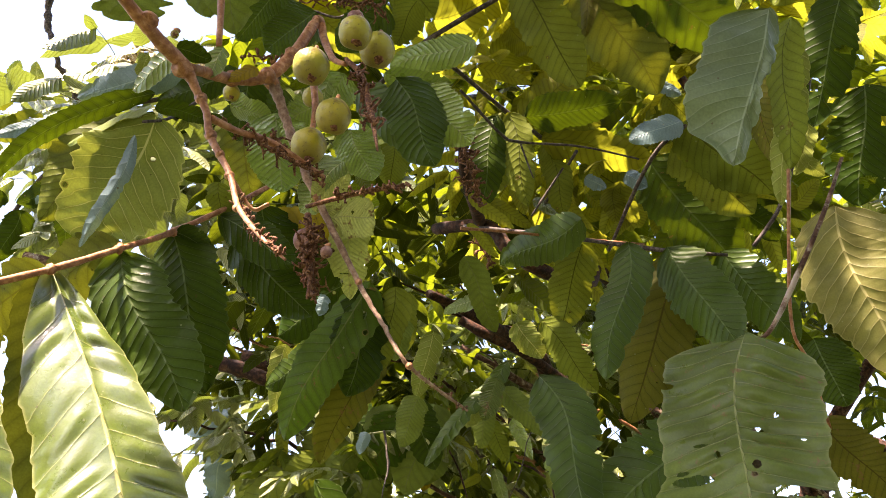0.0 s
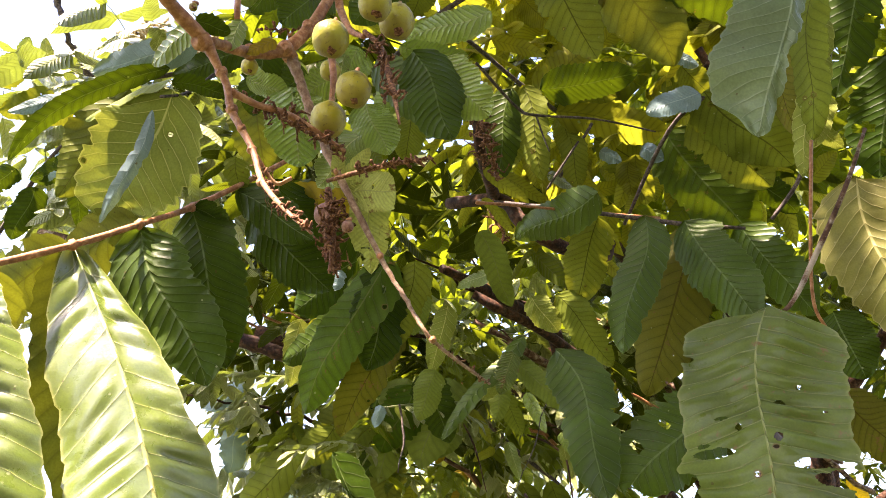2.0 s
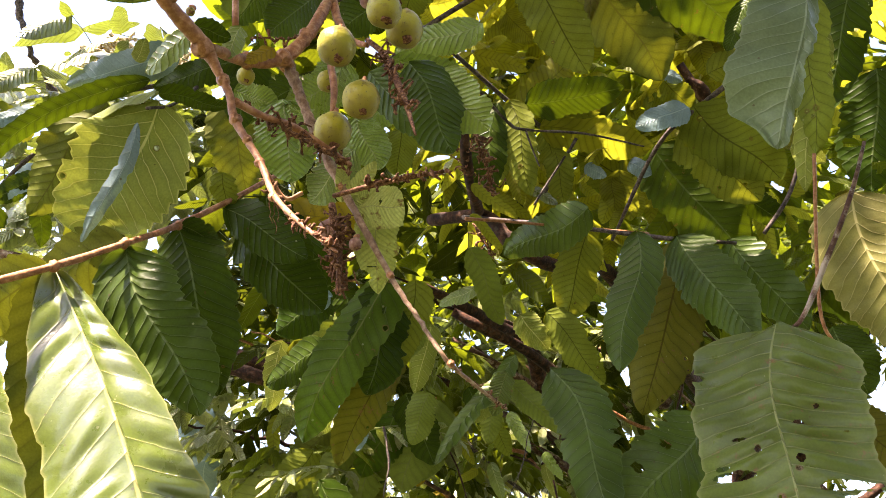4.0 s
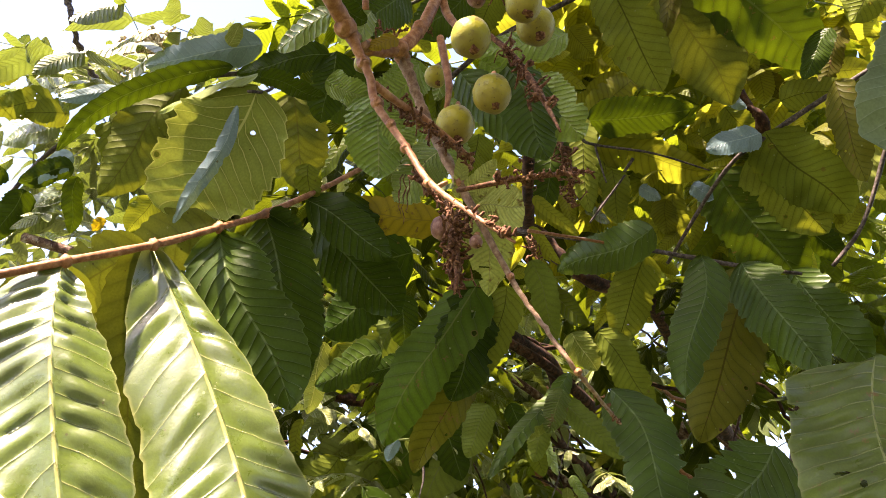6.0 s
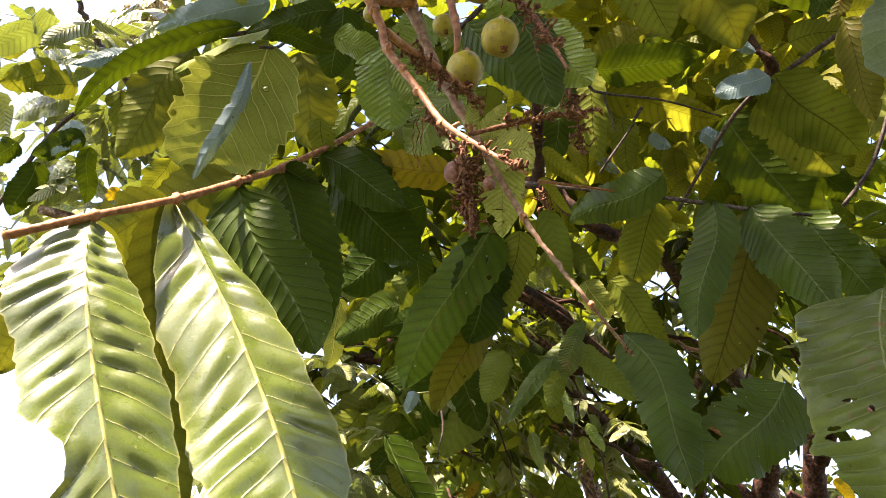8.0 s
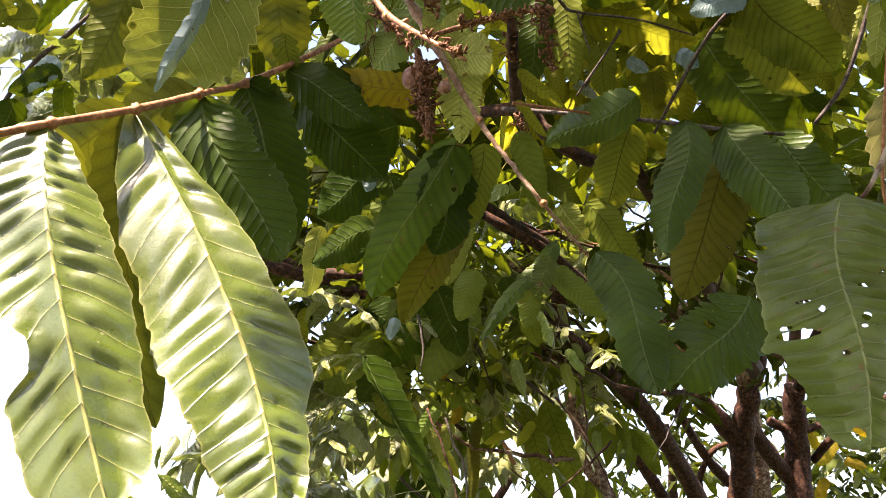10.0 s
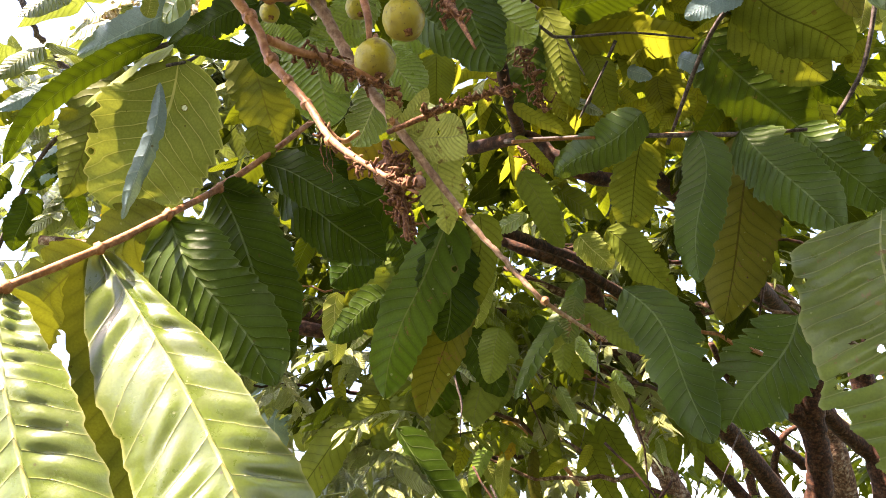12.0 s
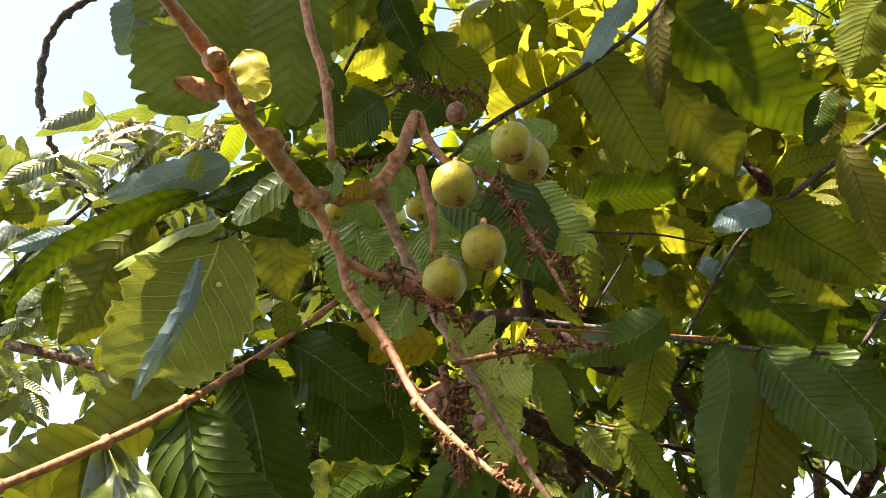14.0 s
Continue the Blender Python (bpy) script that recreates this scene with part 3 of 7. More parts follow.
part("limb", Shape().tube([(1.327, 6.854, 2.168, 0.0152), (1.071, 6.824, 2.212, 0.0202), (0.767, 6.812, 2.230, 0.0251), (0.364, 6.841, 2.188, 0.0251), (0.112, 6.848, 2.177, 0.0150)], 8, rough=0.10), "bark", tree)
part("limb", Shape().tube([(0.687, 6.480, 2.723, 0.0295), (0.414, 6.729, 2.354, 0.0399), (0.323, 6.895, 2.107, 0.0453), (0.157, 7.111, 1.788, 0.0458)], 8, rough=0.10), "bark", tree)
part("limb", Shape().tube([(-0.019, 5.521, 2.356, 0.0164), (0.018, 5.672, 2.132, 0.0249), (0.069, 5.827, 1.902, 0.0336), (0.095, 5.985, 1.668, 0.0340)], 8, rough=0.10), "twig", tree)
part("limb", Shape().tube([(-1.706, 2.503, 3.254, 0.0192), (-1.517, 2.530, 3.215, 0.0192), (-1.254, 2.575, 3.148, 0.0171)], 8, rough=0.10), "bark_pale", tree)
part("limb", Shape().tube([(-1.214, 1.511, 4.010, 0.0105), (-1.353, 1.575, 3.914, 0.0114), (-1.395, 1.694, 3.738, 0.0103), (-1.365, 1.780, 3.611, 0.0094), (-1.336, 1.932, 3.563, 0.0097), (-1.272, 2.180, 3.554, 0.0125)], 8, rough=0.45, steps=14, wander=0.008), "twig_dark", tree, 'bare blackened dead branch')
branch = part("branch", Shape().tube([(-0.290, 0.296, 2.108, 0.0035), (-0.285, 0.317, 2.114, 0.0039), (-0.272, 0.352, 2.115, 0.0047), (-0.260, 0.383, 2.105, 0.0052), (-0.240, 0.415, 2.093, 0.0058), (-0.227, 0.445, 2.093, 0.0061), (-0.216, 0.457, 2.076, 0.0038), (-0.206, 0.464, 2.057, 0.0034), (-0.199, 0.468, 2.032, 0.0033), (-0.174, 0.463, 1.986, 0.0026), (-0.156, 0.446, 1.940, 0.0022), (-0.131, 0.425, 1.900, 0.0017), (-0.105, 0.410, 1.868, 0.0010)], 10, rough=0.09, steps=10), "twig", tree)
part("twig", Shape().tube([(-0.229, 0.456, 2.104, 0.0047), (-0.218, 0.532, 2.171, 0.0061), (-0.192, 0.558, 2.203, 0.0070), (-0.170, 0.572, 2.255, 0.0069), (-0.153, 0.590, 2.335, 0.0058), (-0.142, 0.589, 2.300, 0.0045), (-0.123, 0.561, 2.235, 0.0036), (-0.103, 0.537, 2.198, 0.0024)], 10, rough=0.09, steps=10), "twig_orange", branch)
part("twig", Shape().tube([(-0.188, 0.569, 2.206, 0.0070), (-0.174, 0.579, 2.173, 0.0052), (-0.158, 0.584, 2.129, 0.0050), (-0.127, 0.585, 2.057, 0.0042), (-0.080, 0.596, 1.964, 0.0025), (-0.055, 0.594, 1.918, 0.0019), (-0.029, 0.592, 1.875, 0.0018), (0.023, 0.666, 1.864, 0.0012)], 9, rough=0.22, steps=10, wander=0.0015), "twig_grey", branch)
part("twig", Shape().tube([(-0.150, 0.577, 2.247, 0.0042), (-0.144, 0.577, 2.210, 0.0042), (-0.139, 0.577, 2.175, 0.0036), (-0.141, 0.585, 2.145, 0.0022)], 8, rough=0.10), "twig", branch)
part("twig", Shape().tube([(-0.253, 0.456, 2.355, 0.0046), (-0.243, 0.467, 2.303, 0.0039), (-0.229, 0.476, 2.253, 0.0038), (-0.219, 0.486, 2.166, 0.0031)], 8, rough=0.10), "twig", branch)
part("twig", Shape().tube([(-0.202, 0.467, 2.052, 0.0034), (-0.185, 0.488, 2.057, 0.0031), (-0.163, 0.524, 2.075, 0.0034), (-0.116, 0.558, 2.061, 0.0022)], 8, rough=0.10), "twig", branch)
part("twig", Shape().tube([(-0.172, 0.465, 1.983, 0.0017), (-0.156, 0.479, 1.963, 0.0017), (-0.142, 0.477, 1.966, 0.0017)], 8, rough=0.10), "twig", branch)
part("twig", Shape().tube([(-0.130, 0.558, 2.025, 0.0021), (-0.091, 0.537, 2.021, 0.0024), (-0.054, 0.517, 2.014, 0.0020), (-0.029, 0.499, 2.004, 0.0011)], 8, rough=0.10), "flower", branch)
part("twig", Shape().tube([(-0.136, 0.594, 2.043, 0.0034), (-0.130, 0.597, 2.003, 0.0050), (-0.126, 0.595, 1.970, 0.0027), (-0.127, 0.598, 1.947, 0.0016)], 8, rough=0.10), "flower", branch)
part("twig", Shape().tube([(-0.103, 0.534, 2.203, 0.0026), (-0.085, 0.529, 2.175, 0.0030), (-0.073, 0.507, 2.119, 0.0034), (-0.064, 0.490, 2.071, 0.0026), (-0.056, 0.475, 2.022, 0.0010)], 8, rough=0.10), "flower", branch)


def ring_scar(centre, out, r):
    """A raised round leaf scar with a sunken middle."""
    c, d = np.array(centre), np.array(out)
    steps = ((0.0, 1.15), (0.75, 1.05), (1.1, 0.92), (1.22, 0.72), (1.12, 0.5), (0.98, 0.34), (0.95, 0.12))
    return Shape().tube([(*(c + d * r * a), r * b) for a, b in steps], 12, 3, rough=0.12)


def flower_remains(parent, a, b, count, spread, size=1.0, mat="flower", buds=0.22):
    """A dry flower stalk set with crooked, knobbly stubs."""
    s = Shape()
    a, b = np.array(a), np.array(b)
    for i in range(int(count * 1.5)):
        p = a + (b - a) * (i + random.random()) / (count * 1.5)
        d = np.array([random.gauss(0, 1) for _ in range(3)])
        d *= spread * random.uniform(0.25, 1.0) / np.linalg.norm(d)
        bow = np.array([random.gauss(0, 0.22) for _ in range(3)]) * spread
        r = size * random.uniform(0.0007, 0.0016)
        s.tube([(*p, 1.5 * r), (*(p + d * 0.35 + bow * 0.6), 0.8 * r), (*(p + d * 0.7 + bow), 1.05 * r), (*(p + d), 0.55 * r)], 5, 2, rough=0.6)
        if random.random() < 0.35:
            e = np.array([random.gauss(0, 1) for _ in range(3)])
            e *= 0.35 * spread / np.linalg.norm(e)
            s.tube([(*(p + d * 0.7 + bow), 0.9 * r), (*(p + d * 0.7 + bow + e), 0.5 * r)], 5, 2, rough=0.6)
        if random.random() < buds:
            s.ball(p + d, size * random.uniform(0.0010, 0.0019), (random.uniform(0.7, 1.1), random.uniform(0.7, 1.2), random.uniform(0.8, 1.6)), 5, 6, 0.8)
    return part("flower_stalk", s, mat, parent)


def fruit(parent, centre, radius, mat="fruit", label=""):
    """A round fruit with a short neck and a dried calyx."""
    s = Shape().ball((0, 0, 0), radius, (1.0, 1.0, 1.06), 16, 20, 0.06)
    s.v = [tuple(np.array(q) + np.array(centre)) for q in s.v]
    ob = part("fruit", s, mat, parent, label)
    c = np.array(centre)
    stub = Shape()
    stub.tube([(*(c + (0, 0, radius * 1.0)), 0.0034), (*(c + (0.001, 0, radius * 1.28)), 0.0028), (*(c + (0.002, 0.002, radius * 1.7)), 0.0022)], 6, 3)
    part("stem", stub, "twig", ob)
    tip = Shape().ball(c + (0.002, -0.003, -radius * 1.03), radius * 0.22, (1.2, 1.2, 0.6), 6, 8, 0.8)
    for k in range(4):
        a = 1.6 * k + radius * 300
        tip.tube([(*(c + (0.002, -0.003, -radius * 1.02)), 0.0012), (*(c + (0.002 + 0.003 * math.cos(a), -0.003 + 0.003 * math.sin(a), -radius * 1.08)), 0.0006)], 4, 2)
    part("dried_tip", tip, "flower", ob)
    return ob


flower_remains(branch, (-0.201, 0.484, 2.062), (-0.116, 0.558, 2.061), 30, 0.015)
flower_remains(branch, (-0.128, 0.584, 2.021), (-0.129, 0.610, 1.966), 60, 0.020)
flower_remains(branch, (-0.090, 0.529, 2.183), (-0.062, 0.486, 2.060), 30, 0.018)
flower_remains(branch, (-0.169, 0.473, 1.972), (-0.138, 0.451, 1.915), 14, 0.010)
flower_remains(branch, (-0.139, 0.431, 1.909), (-0.106, 0.408, 1.871), 16, 0.008, 0.8, buds=0.05)
flower_remains(branch, (-0.175, 0.637, 2.443), (-0.080, 0.612, 2.391), 32, 0.026)
flower_remains(branch, (-0.231, 0.580, 2.260), (-0.158, 0.587, 2.268), 14, 0.012)
flower_remains(branch, (-0.099, 0.536, 2.021), (-0.029, 0.499, 2.004), 22, 0.009)
flower_remains(branch, (-0.029, 0.592, 1.875), (0.023, 0.666, 1.864), 14, 0.006, 0.7, buds=0.0)
flower_remains(branch, (-0.177, 0.564, 2.122), (-0.127, 0.569, 2.080), 16, 0.014)
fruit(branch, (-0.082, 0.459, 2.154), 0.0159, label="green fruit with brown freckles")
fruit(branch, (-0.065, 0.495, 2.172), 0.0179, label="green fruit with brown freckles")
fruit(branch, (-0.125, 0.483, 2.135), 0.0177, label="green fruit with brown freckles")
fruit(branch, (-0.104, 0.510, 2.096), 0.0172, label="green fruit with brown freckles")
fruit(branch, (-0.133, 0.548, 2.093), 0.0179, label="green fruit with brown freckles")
fruit(branch, (-0.109, 0.602, 2.352), 0.0114, "fruit_brown")
fruit(branch, (-0.139, 0.608, 2.021), 0.0114, "fruit_brown")
fruit(branch, (-0.111, 0.582, 1.989), 0.0059, "fruit_brown")
fruit(branch, (-0.224, 0.554, 2.173), 0.0090, "fruit")
fruit(branch, (-0.152, 0.614, 2.228), 0.0123, "fruit")
fruit(branch, (-0.248, 0.453, 2.145), 0.0040, "fruit")
flower_remains(tree, (0.044, 1.172, 2.545), (0.020, 1.012, 2.639), 34, 0.030, 1.4)
flower_remains(tree, (0.028, 0.822, 2.348), (0.058, 0.876, 2.269), 24, 0.024, 1.3)
flower_remains(tree, (0.064, 1.307, 2.524), (0.110, 1.388, 2.493), 20, 0.030, 1.6)
part("leaf_scar", ring_scar((-0.269, 0.344, 2.106), (0.55, -0.45, -0.70), 0.0063), "twig", branch)
part("leaf_scar", ring_scar((-0.252, 0.357, 2.099), (0.61, -0.67, -0.41), 0.0055), "twig", branch)
part("leaf_scar", ring_scar((-0.246, 0.403, 2.102), (0.41, -0.54, -0.74), 0.0070), "twig", branch)
part("leaf_scar", ring_scar((-0.260, 0.382, 2.107), (0.53, -0.80, -0.28), 0.0059), "twig", branch)
part("leaf_scar", ring_scar((-0.212, 0.461, 2.070), (0.30, -0.54, -0.79), 0.0044), "twig", branch)
part("leaf_scar", ring_scar((-0.199, 0.468, 2.032), (0.49, -0.81, -0.32), 0.0043), "twig", branch)
part("leaf_scar", ring_scar((-0.187, 0.466, 2.009), (0.48, -0.86, -0.18), 0.0033), "twig", branch)
part("leaf_scar", ring_scar((-0.174, 0.464, 1.985), (0.09, -0.66, -0.75), 0.0033), "twig", branch)
part("leaf_scar", ring_scar((-0.156, 0.447, 1.939), (-0.47, -0.70, -0.55), 0.0030), "twig", branch)
part("leaf_scar", ring_scar((-0.227, 0.446, 2.092), (-0.27, -0.55, -0.79), 0.0074), "twig", branch)
part("leaf_scar", ring_scar((-0.218, 0.532, 2.171), (0.12, -0.76, -0.64), 0.0067), "twig", branch)
part("leaf_scar", ring_scar((-0.191, 0.558, 2.203), (0.30, -0.63, -0.72), 0.0078), "twig", branch)
part("leaf_scar", ring_scar((-0.173, 0.572, 2.253), (0.27, -0.86, -0.44), 0.0067), "twig", branch)
part("leaf_scar", ring_scar((-0.153, 0.591, 2.334), (-0.06, -0.83, -0.56), 0.0063), "twig", branch)
part("leaf_scar", ring_scar((-0.188, 0.569, 2.205), (-0.06, -0.58, -0.81), 0.0070), "twig", branch)
part("leaf_scar", ring_scar((-0.154, 0.580, 2.117), (0.40, -0.75, -0.53), 0.0046), "twig", branch)
part("leaf_scar", ring_scar((-0.127, 0.585, 2.056), (0.44, -0.85, -0.30), 0.0044), "twig", branch)
part("leaf_scar", ring_scar((-0.080, 0.595, 1.964), (0.09, -0.69, -0.72), 0.0030), "twig", branch)
part("leaf_scar", ring_scar((-0.029, 0.591, 1.875), (-0.33, -0.87, -0.36), 0.0030), "twig", branch)
part("leaf_scar", ring_scar((-0.227, 0.479, 2.249), (0.11, -0.78, -0.62), 0.0052), "twig", branch)

# near frond with two sunlit blades
near_frond = part("frond", Shape().tube([(-0.510, 0.571, 1.916, 0.0039), (-0.458, 0.602, 1.959, 0.0038), (-0.410, 0.650, 2.013, 0.0037), (-0.369, 0.696, 2.070, 0.0035), (-0.341, 0.759, 2.138, 0.0039), (-0.288, 0.810, 2.222, 0.0036), (-0.225, 0.885, 2.344, 0.0041)], 8, rough=0.15), "twig", tree, 'feathered leaf with large toothed leaflets')
part("leaf_joint", Shape().ball((-0.458, 0.602, 1.959), 0.0055, (1, 1, 1.2), 6, 8, 0.4), "twig", near_frond)
part("leaf_joint", Shape().ball((-0.410, 0.650, 2.013), 0.0055, (1, 1, 1.2), 6, 8, 0.4), "twig", near_frond)
part("leaf_joint", Shape().ball((-0.369, 0.696, 2.070), 0.0055, (1, 1, 1.2), 6, 8, 0.4), "twig", near_frond)
part("leaf_joint", Shape().ball((-0.341, 0.759, 2.138), 0.0055, (1, 1, 1.2), 6, 8, 0.4), "twig", near_frond)
leaf(near_frond, "glossy", (-0.418, 0.663, 2.022), (-0.236, 0.651, 1.621), (0.30, -0.95, 0.02), 0.126, mid=(-0.286, 0.662, 1.786), fall=2.4, lean=0.24, rise=0.56, rises=(0.80, 0.30), taper=0.72, tail=0.55, sway=0.0, skew=-0.05, bays=((0, 0.84, 0.42, 0.21),), n=170, m=18, teeth=0.04, ragged=1.3, quilt=0.025, ribs=17, fold=12, sag=0.0, label='sunlit glossy green leaflet')
leaf(near_frond, "glossy", (-0.459, 0.604, 1.960), (-0.345, 0.603, 1.634), (0.31, -0.95, -0.07), 0.100, mid=(-0.429, 0.588, 1.846), fall=9.0, lean=0.24, rise=0.56, rises=(0.70, 0.40), taper=0.75, tail=0.4, sway=0.0, bays=((1, 0.74, 0.42, 0.06),), n=170, m=18, teeth=0.05, ragged=1.3, quilt=0.025, ribs=17, fold=12, skew=-0.2, sag=0.0, label='sunlit glossy green leaflet')
leaf(near_frond, "olive", (-0.421, 0.669, 2.021), (-0.402, 0.831, 1.745), (0.40, -0.80, -0.44), 0.071, mid=(-0.434, 0.746, 1.906), n=70, nibbles=1, quilt=0.006, sag=0.0)
leaf(near_frond, "olive", (-0.422, 0.667, 2.024), (-0.649, 0.814, 2.002), (-0.29, -0.56, -0.77), 0.073, bend=0.06, nibbles=3, quilt=0.006)
leaf(near_frond, "olive", (-0.467, 0.620, 1.968), (-0.615, 0.796, 1.887), (0.04, -0.39, -0.92), 0.079, quilt=0.006)
leaf(near_frond, "olive", (-0.377, 0.712, 2.082), (-0.585, 0.877, 2.052), (-0.36, -0.58, -0.73), 0.067, nibbles=2, quilt=0.006)
leaf(near_frond, "green", (-0.369, 0.699, 2.067), (-0.274, 0.743, 1.893), (0.07, -0.97, -0.21), 0.087, n=100, m=7, quilt=0.009, ribs=16, fold=16)
leaf(near_frond, "mature", (-0.341, 0.761, 2.136), (-0.279, 0.808, 1.940), (0.09, -0.97, -0.21), 0.089, n=100, m=7, quilt=0.006, ribs=16, fold=14, nibbles=1)
leaf(near_frond, "mature", (-0.338, 0.759, 2.138), (-0.294, 0.791, 2.127), (0.40, -0.75, -0.53), 0.032, ribs=9, nibbles=3)
leaf(near_frond, "mature", (-0.303, 0.804, 2.196), (-0.193, 0.808, 2.119), (-0.18, -0.94, -0.30), 0.058, ribs=12, fold=20)
leaf(near_frond, "mature", (-0.292, 0.843, 2.192), (-0.179, 0.880, 2.083), (-0.26, -0.80, -0.54), 0.091, nibbles=2)
leaf(near_frond, "mature", (-0.266, 0.859, 2.258), (-0.233, 0.949, 2.161), (0.44, -0.73, -0.53), 0.098)
leaf(near_frond, "yellowed", (-0.130, 0.893, 2.243), (-0.291, 0.904, 2.262), (-0.12, -0.86, -0.50), 0.052, ribs=10, nibbles=1, label='yellowed dying leaf')
leaf(near_frond, "thin", (-0.305, 0.778, 2.235), (-0.301, 0.806, 2.194), (0.17, -0.82, -0.54), 0.032, ribs=8, nibbles=3, quilt=0.006)

# upper frond over the near one
upper_frond = part("frond", Shape().tube([(-0.269, 0.852, 2.519, 0.0035), (-0.377, 0.851, 2.485, 0.0034), (-0.496, 0.828, 2.430, 0.0033), (-0.579, 0.808, 2.369, 0.0023), (-0.609, 0.788, 2.310, 0.0015)], 8, rough=0.10), "twig_dark", tree)
part("leaf_stalk", Shape().tube([(-0.377, 0.851, 2.485, 0.0034), (-0.348, 0.692, 2.273, 0.0020), (-0.354, 0.637, 2.211, 0.0018)], 8, rough=0.10), "twig_dark", upper_frond)
leaf(upper_frond, "under", (-0.351, 0.655, 2.239), (-0.425, 0.730, 2.100), (0.21, -0.81, -0.55), 0.127, n=90, m=7, ribs=11, fold=-6, quilt=0.015, twist=10, rise=0.5, fall=4.0, tail=0.5, teeth=0.12, nibbles=1, ragged=0.7)
leaf(upper_frond, "sky_sheen", (-0.367, 0.650, 2.202), (-0.420, 0.703, 2.077), (0.33, -0.80, -0.49), 0.019, bend=0.03, fold=22, quilt=0.0, ribs=7, rise=0.5, nibbles=3, label='curled blue-grey leaf margin')
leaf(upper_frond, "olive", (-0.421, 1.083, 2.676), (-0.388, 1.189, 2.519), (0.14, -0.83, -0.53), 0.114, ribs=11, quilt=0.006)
leaf(upper_frond, "sky_sheen", (-0.405, 0.797, 2.475), (-0.577, 0.828, 2.447), (-0.02, -0.74, -0.67), 0.052, nibbles=2, label='leaf with sky reflection put in as blue-grey colour')
leaf(upper_frond, "mature", (-0.438, 0.796, 2.423), (-0.628, 0.795, 2.245), (0.59, -0.50, -0.63), 0.031, mid=(-0.552, 0.777, 2.344), ribs=17, sag=0.0)
leaf(upper_frond, "mature", (-0.300, 0.768, 2.429), (-0.427, 0.788, 2.399), (-0.05, -0.91, -0.42), 0.047, nibbles=1)
leaf(upper_frond, "olive", (-0.512, 0.836, 2.418), (-0.615, 0.905, 2.262), (0.10, -0.88, -0.46), 0.088, nibbles=3, quilt=0.006)
leaf(upper_frond, "dull", (-0.347, 0.634, 2.233), (-0.459, 0.675, 2.209), (-0.38, -0.87, 0.31), 0.026, ribs=10, quilt=0.01, label='bright green young leaf')
leaf(upper_frond, "mature", (-0.345, 0.636, 2.233), (-0.282, 0.695, 2.270), (0.48, 0.04, -0.88), 0.025, nibbles=2)
leaf(upper_frond, "sky_sheen", (-0.580, 0.806, 2.372), (-0.645, 0.780, 2.321), (0.46, -0.88, -0.14), 0.022, label='leaf with sky reflection put in as blue-grey colour')
leaf(upper_frond, "dull", (-0.578, 0.886, 2.432), (-0.507, 0.985, 2.285), (-0.23, -0.75, -0.62), 0.107, nibbles=1, quilt=0.006)

# blades by the near branch
leaf(branch, "fresh", (-0.242, 0.450, 2.113), (-0.287, 0.482, 2.102), (-0.43, -0.78, -0.45), 0.023, ribs=8, label='bright green young leaf')
leaf(branch, "lemon", (-0.253, 0.342, 2.112), (-0.240, 0.352, 2.080), (-0.02, -0.95, -0.30), 0.019, ribs=3, fold=14, tail=0.45, teeth=0.04, quilt=0.004, nibbles=2, label='small lemon-yellow withered leaf')
leaf(branch, "mature", (-0.239, 0.446, 2.118), (-0.214, 0.466, 2.126), (0.43, -0.24, -0.87), 0.018, ribs=7)
leaf(branch, "fresh", (-0.214, 0.486, 2.166), (-0.223, 0.489, 2.127), (0.30, -0.94, -0.12), 0.018, ribs=7, nibbles=1, label='bright green young leaf')
leaf(branch, "yellowed", (-0.192, 0.525, 2.181), (-0.216, 0.519, 2.154), (0.22, -0.98, 0.02), 0.016, ribs=7, nibbles=3, label='yellowed dying leaf')
leaf(branch, "yellowed", (-0.265, 0.354, 2.113), (-0.248, 0.360, 2.095), (-0.18, -0.87, -0.47), 0.008, ribs=5, fold=40, label='yellowed dying leaf')
leaf(branch, "grey", (-0.282, 0.324, 2.121), (-0.301, 0.325, 2.120), (0.03, -0.54, -0.84), 0.011, ribs=5, fold=40, nibbles=2, quilt=0.006)
part("bract", Shape().blade((-0.265, 0.357, 2.099), (-0.286, 0.339, 2.089), (0.1, -0.8, 0.5), 0.032, n=20, m=4, ribs=4, fold=42, tail=0.3, curl=0.12), "twig_orange", branch, "curled rusty bud scale")
part("bud", Shape().ball((-0.244, 0.398, 2.101), 0.005, (1, 1, 0.9), 8, 10, 0.5), "twig_orange", branch)
part("bud", Shape().ball((-0.256, 0.353, 2.106), 0.006, (1, 1, 0.9), 8, 10, 0.5), "twig_orange", branch)

# crown of the tree, single blades
leaf(tree, "dull", (-0.425, 0.556, 2.564), (-0.418, 0.656, 2.415), (0.29, -0.80, -0.53), 0.119, ribs=12, fall=6.0, tail=0.5, nibbles=4, quilt=0.006)
leaf(tree, "dull", (-0.315, 0.576, 2.623), (-0.296, 0.699, 2.441), (0.13, -0.83, -0.54), 0.100, ribs=12, nibbles=4, quilt=0.006)
leaf(tree, "dull", (-0.398, 0.608, 2.666), (-0.347, 0.719, 2.501), (0.12, -0.84, -0.53), 0.100, nibbles=1, quilt=0.006)
leaf(tree, "sky_sheen", (-0.493, 0.616, 2.653), (-0.536, 0.679, 2.561), (0.42, -0.65, -0.63), 0.053, nibbles=3, label='leaf with sky reflection put in as blue-grey colour')
leaf(tree, "thin", (-0.220, 0.782, 2.944), (-0.359, 0.872, 2.811), (0.25, -0.66, -0.71), 0.115, quilt=0.006)
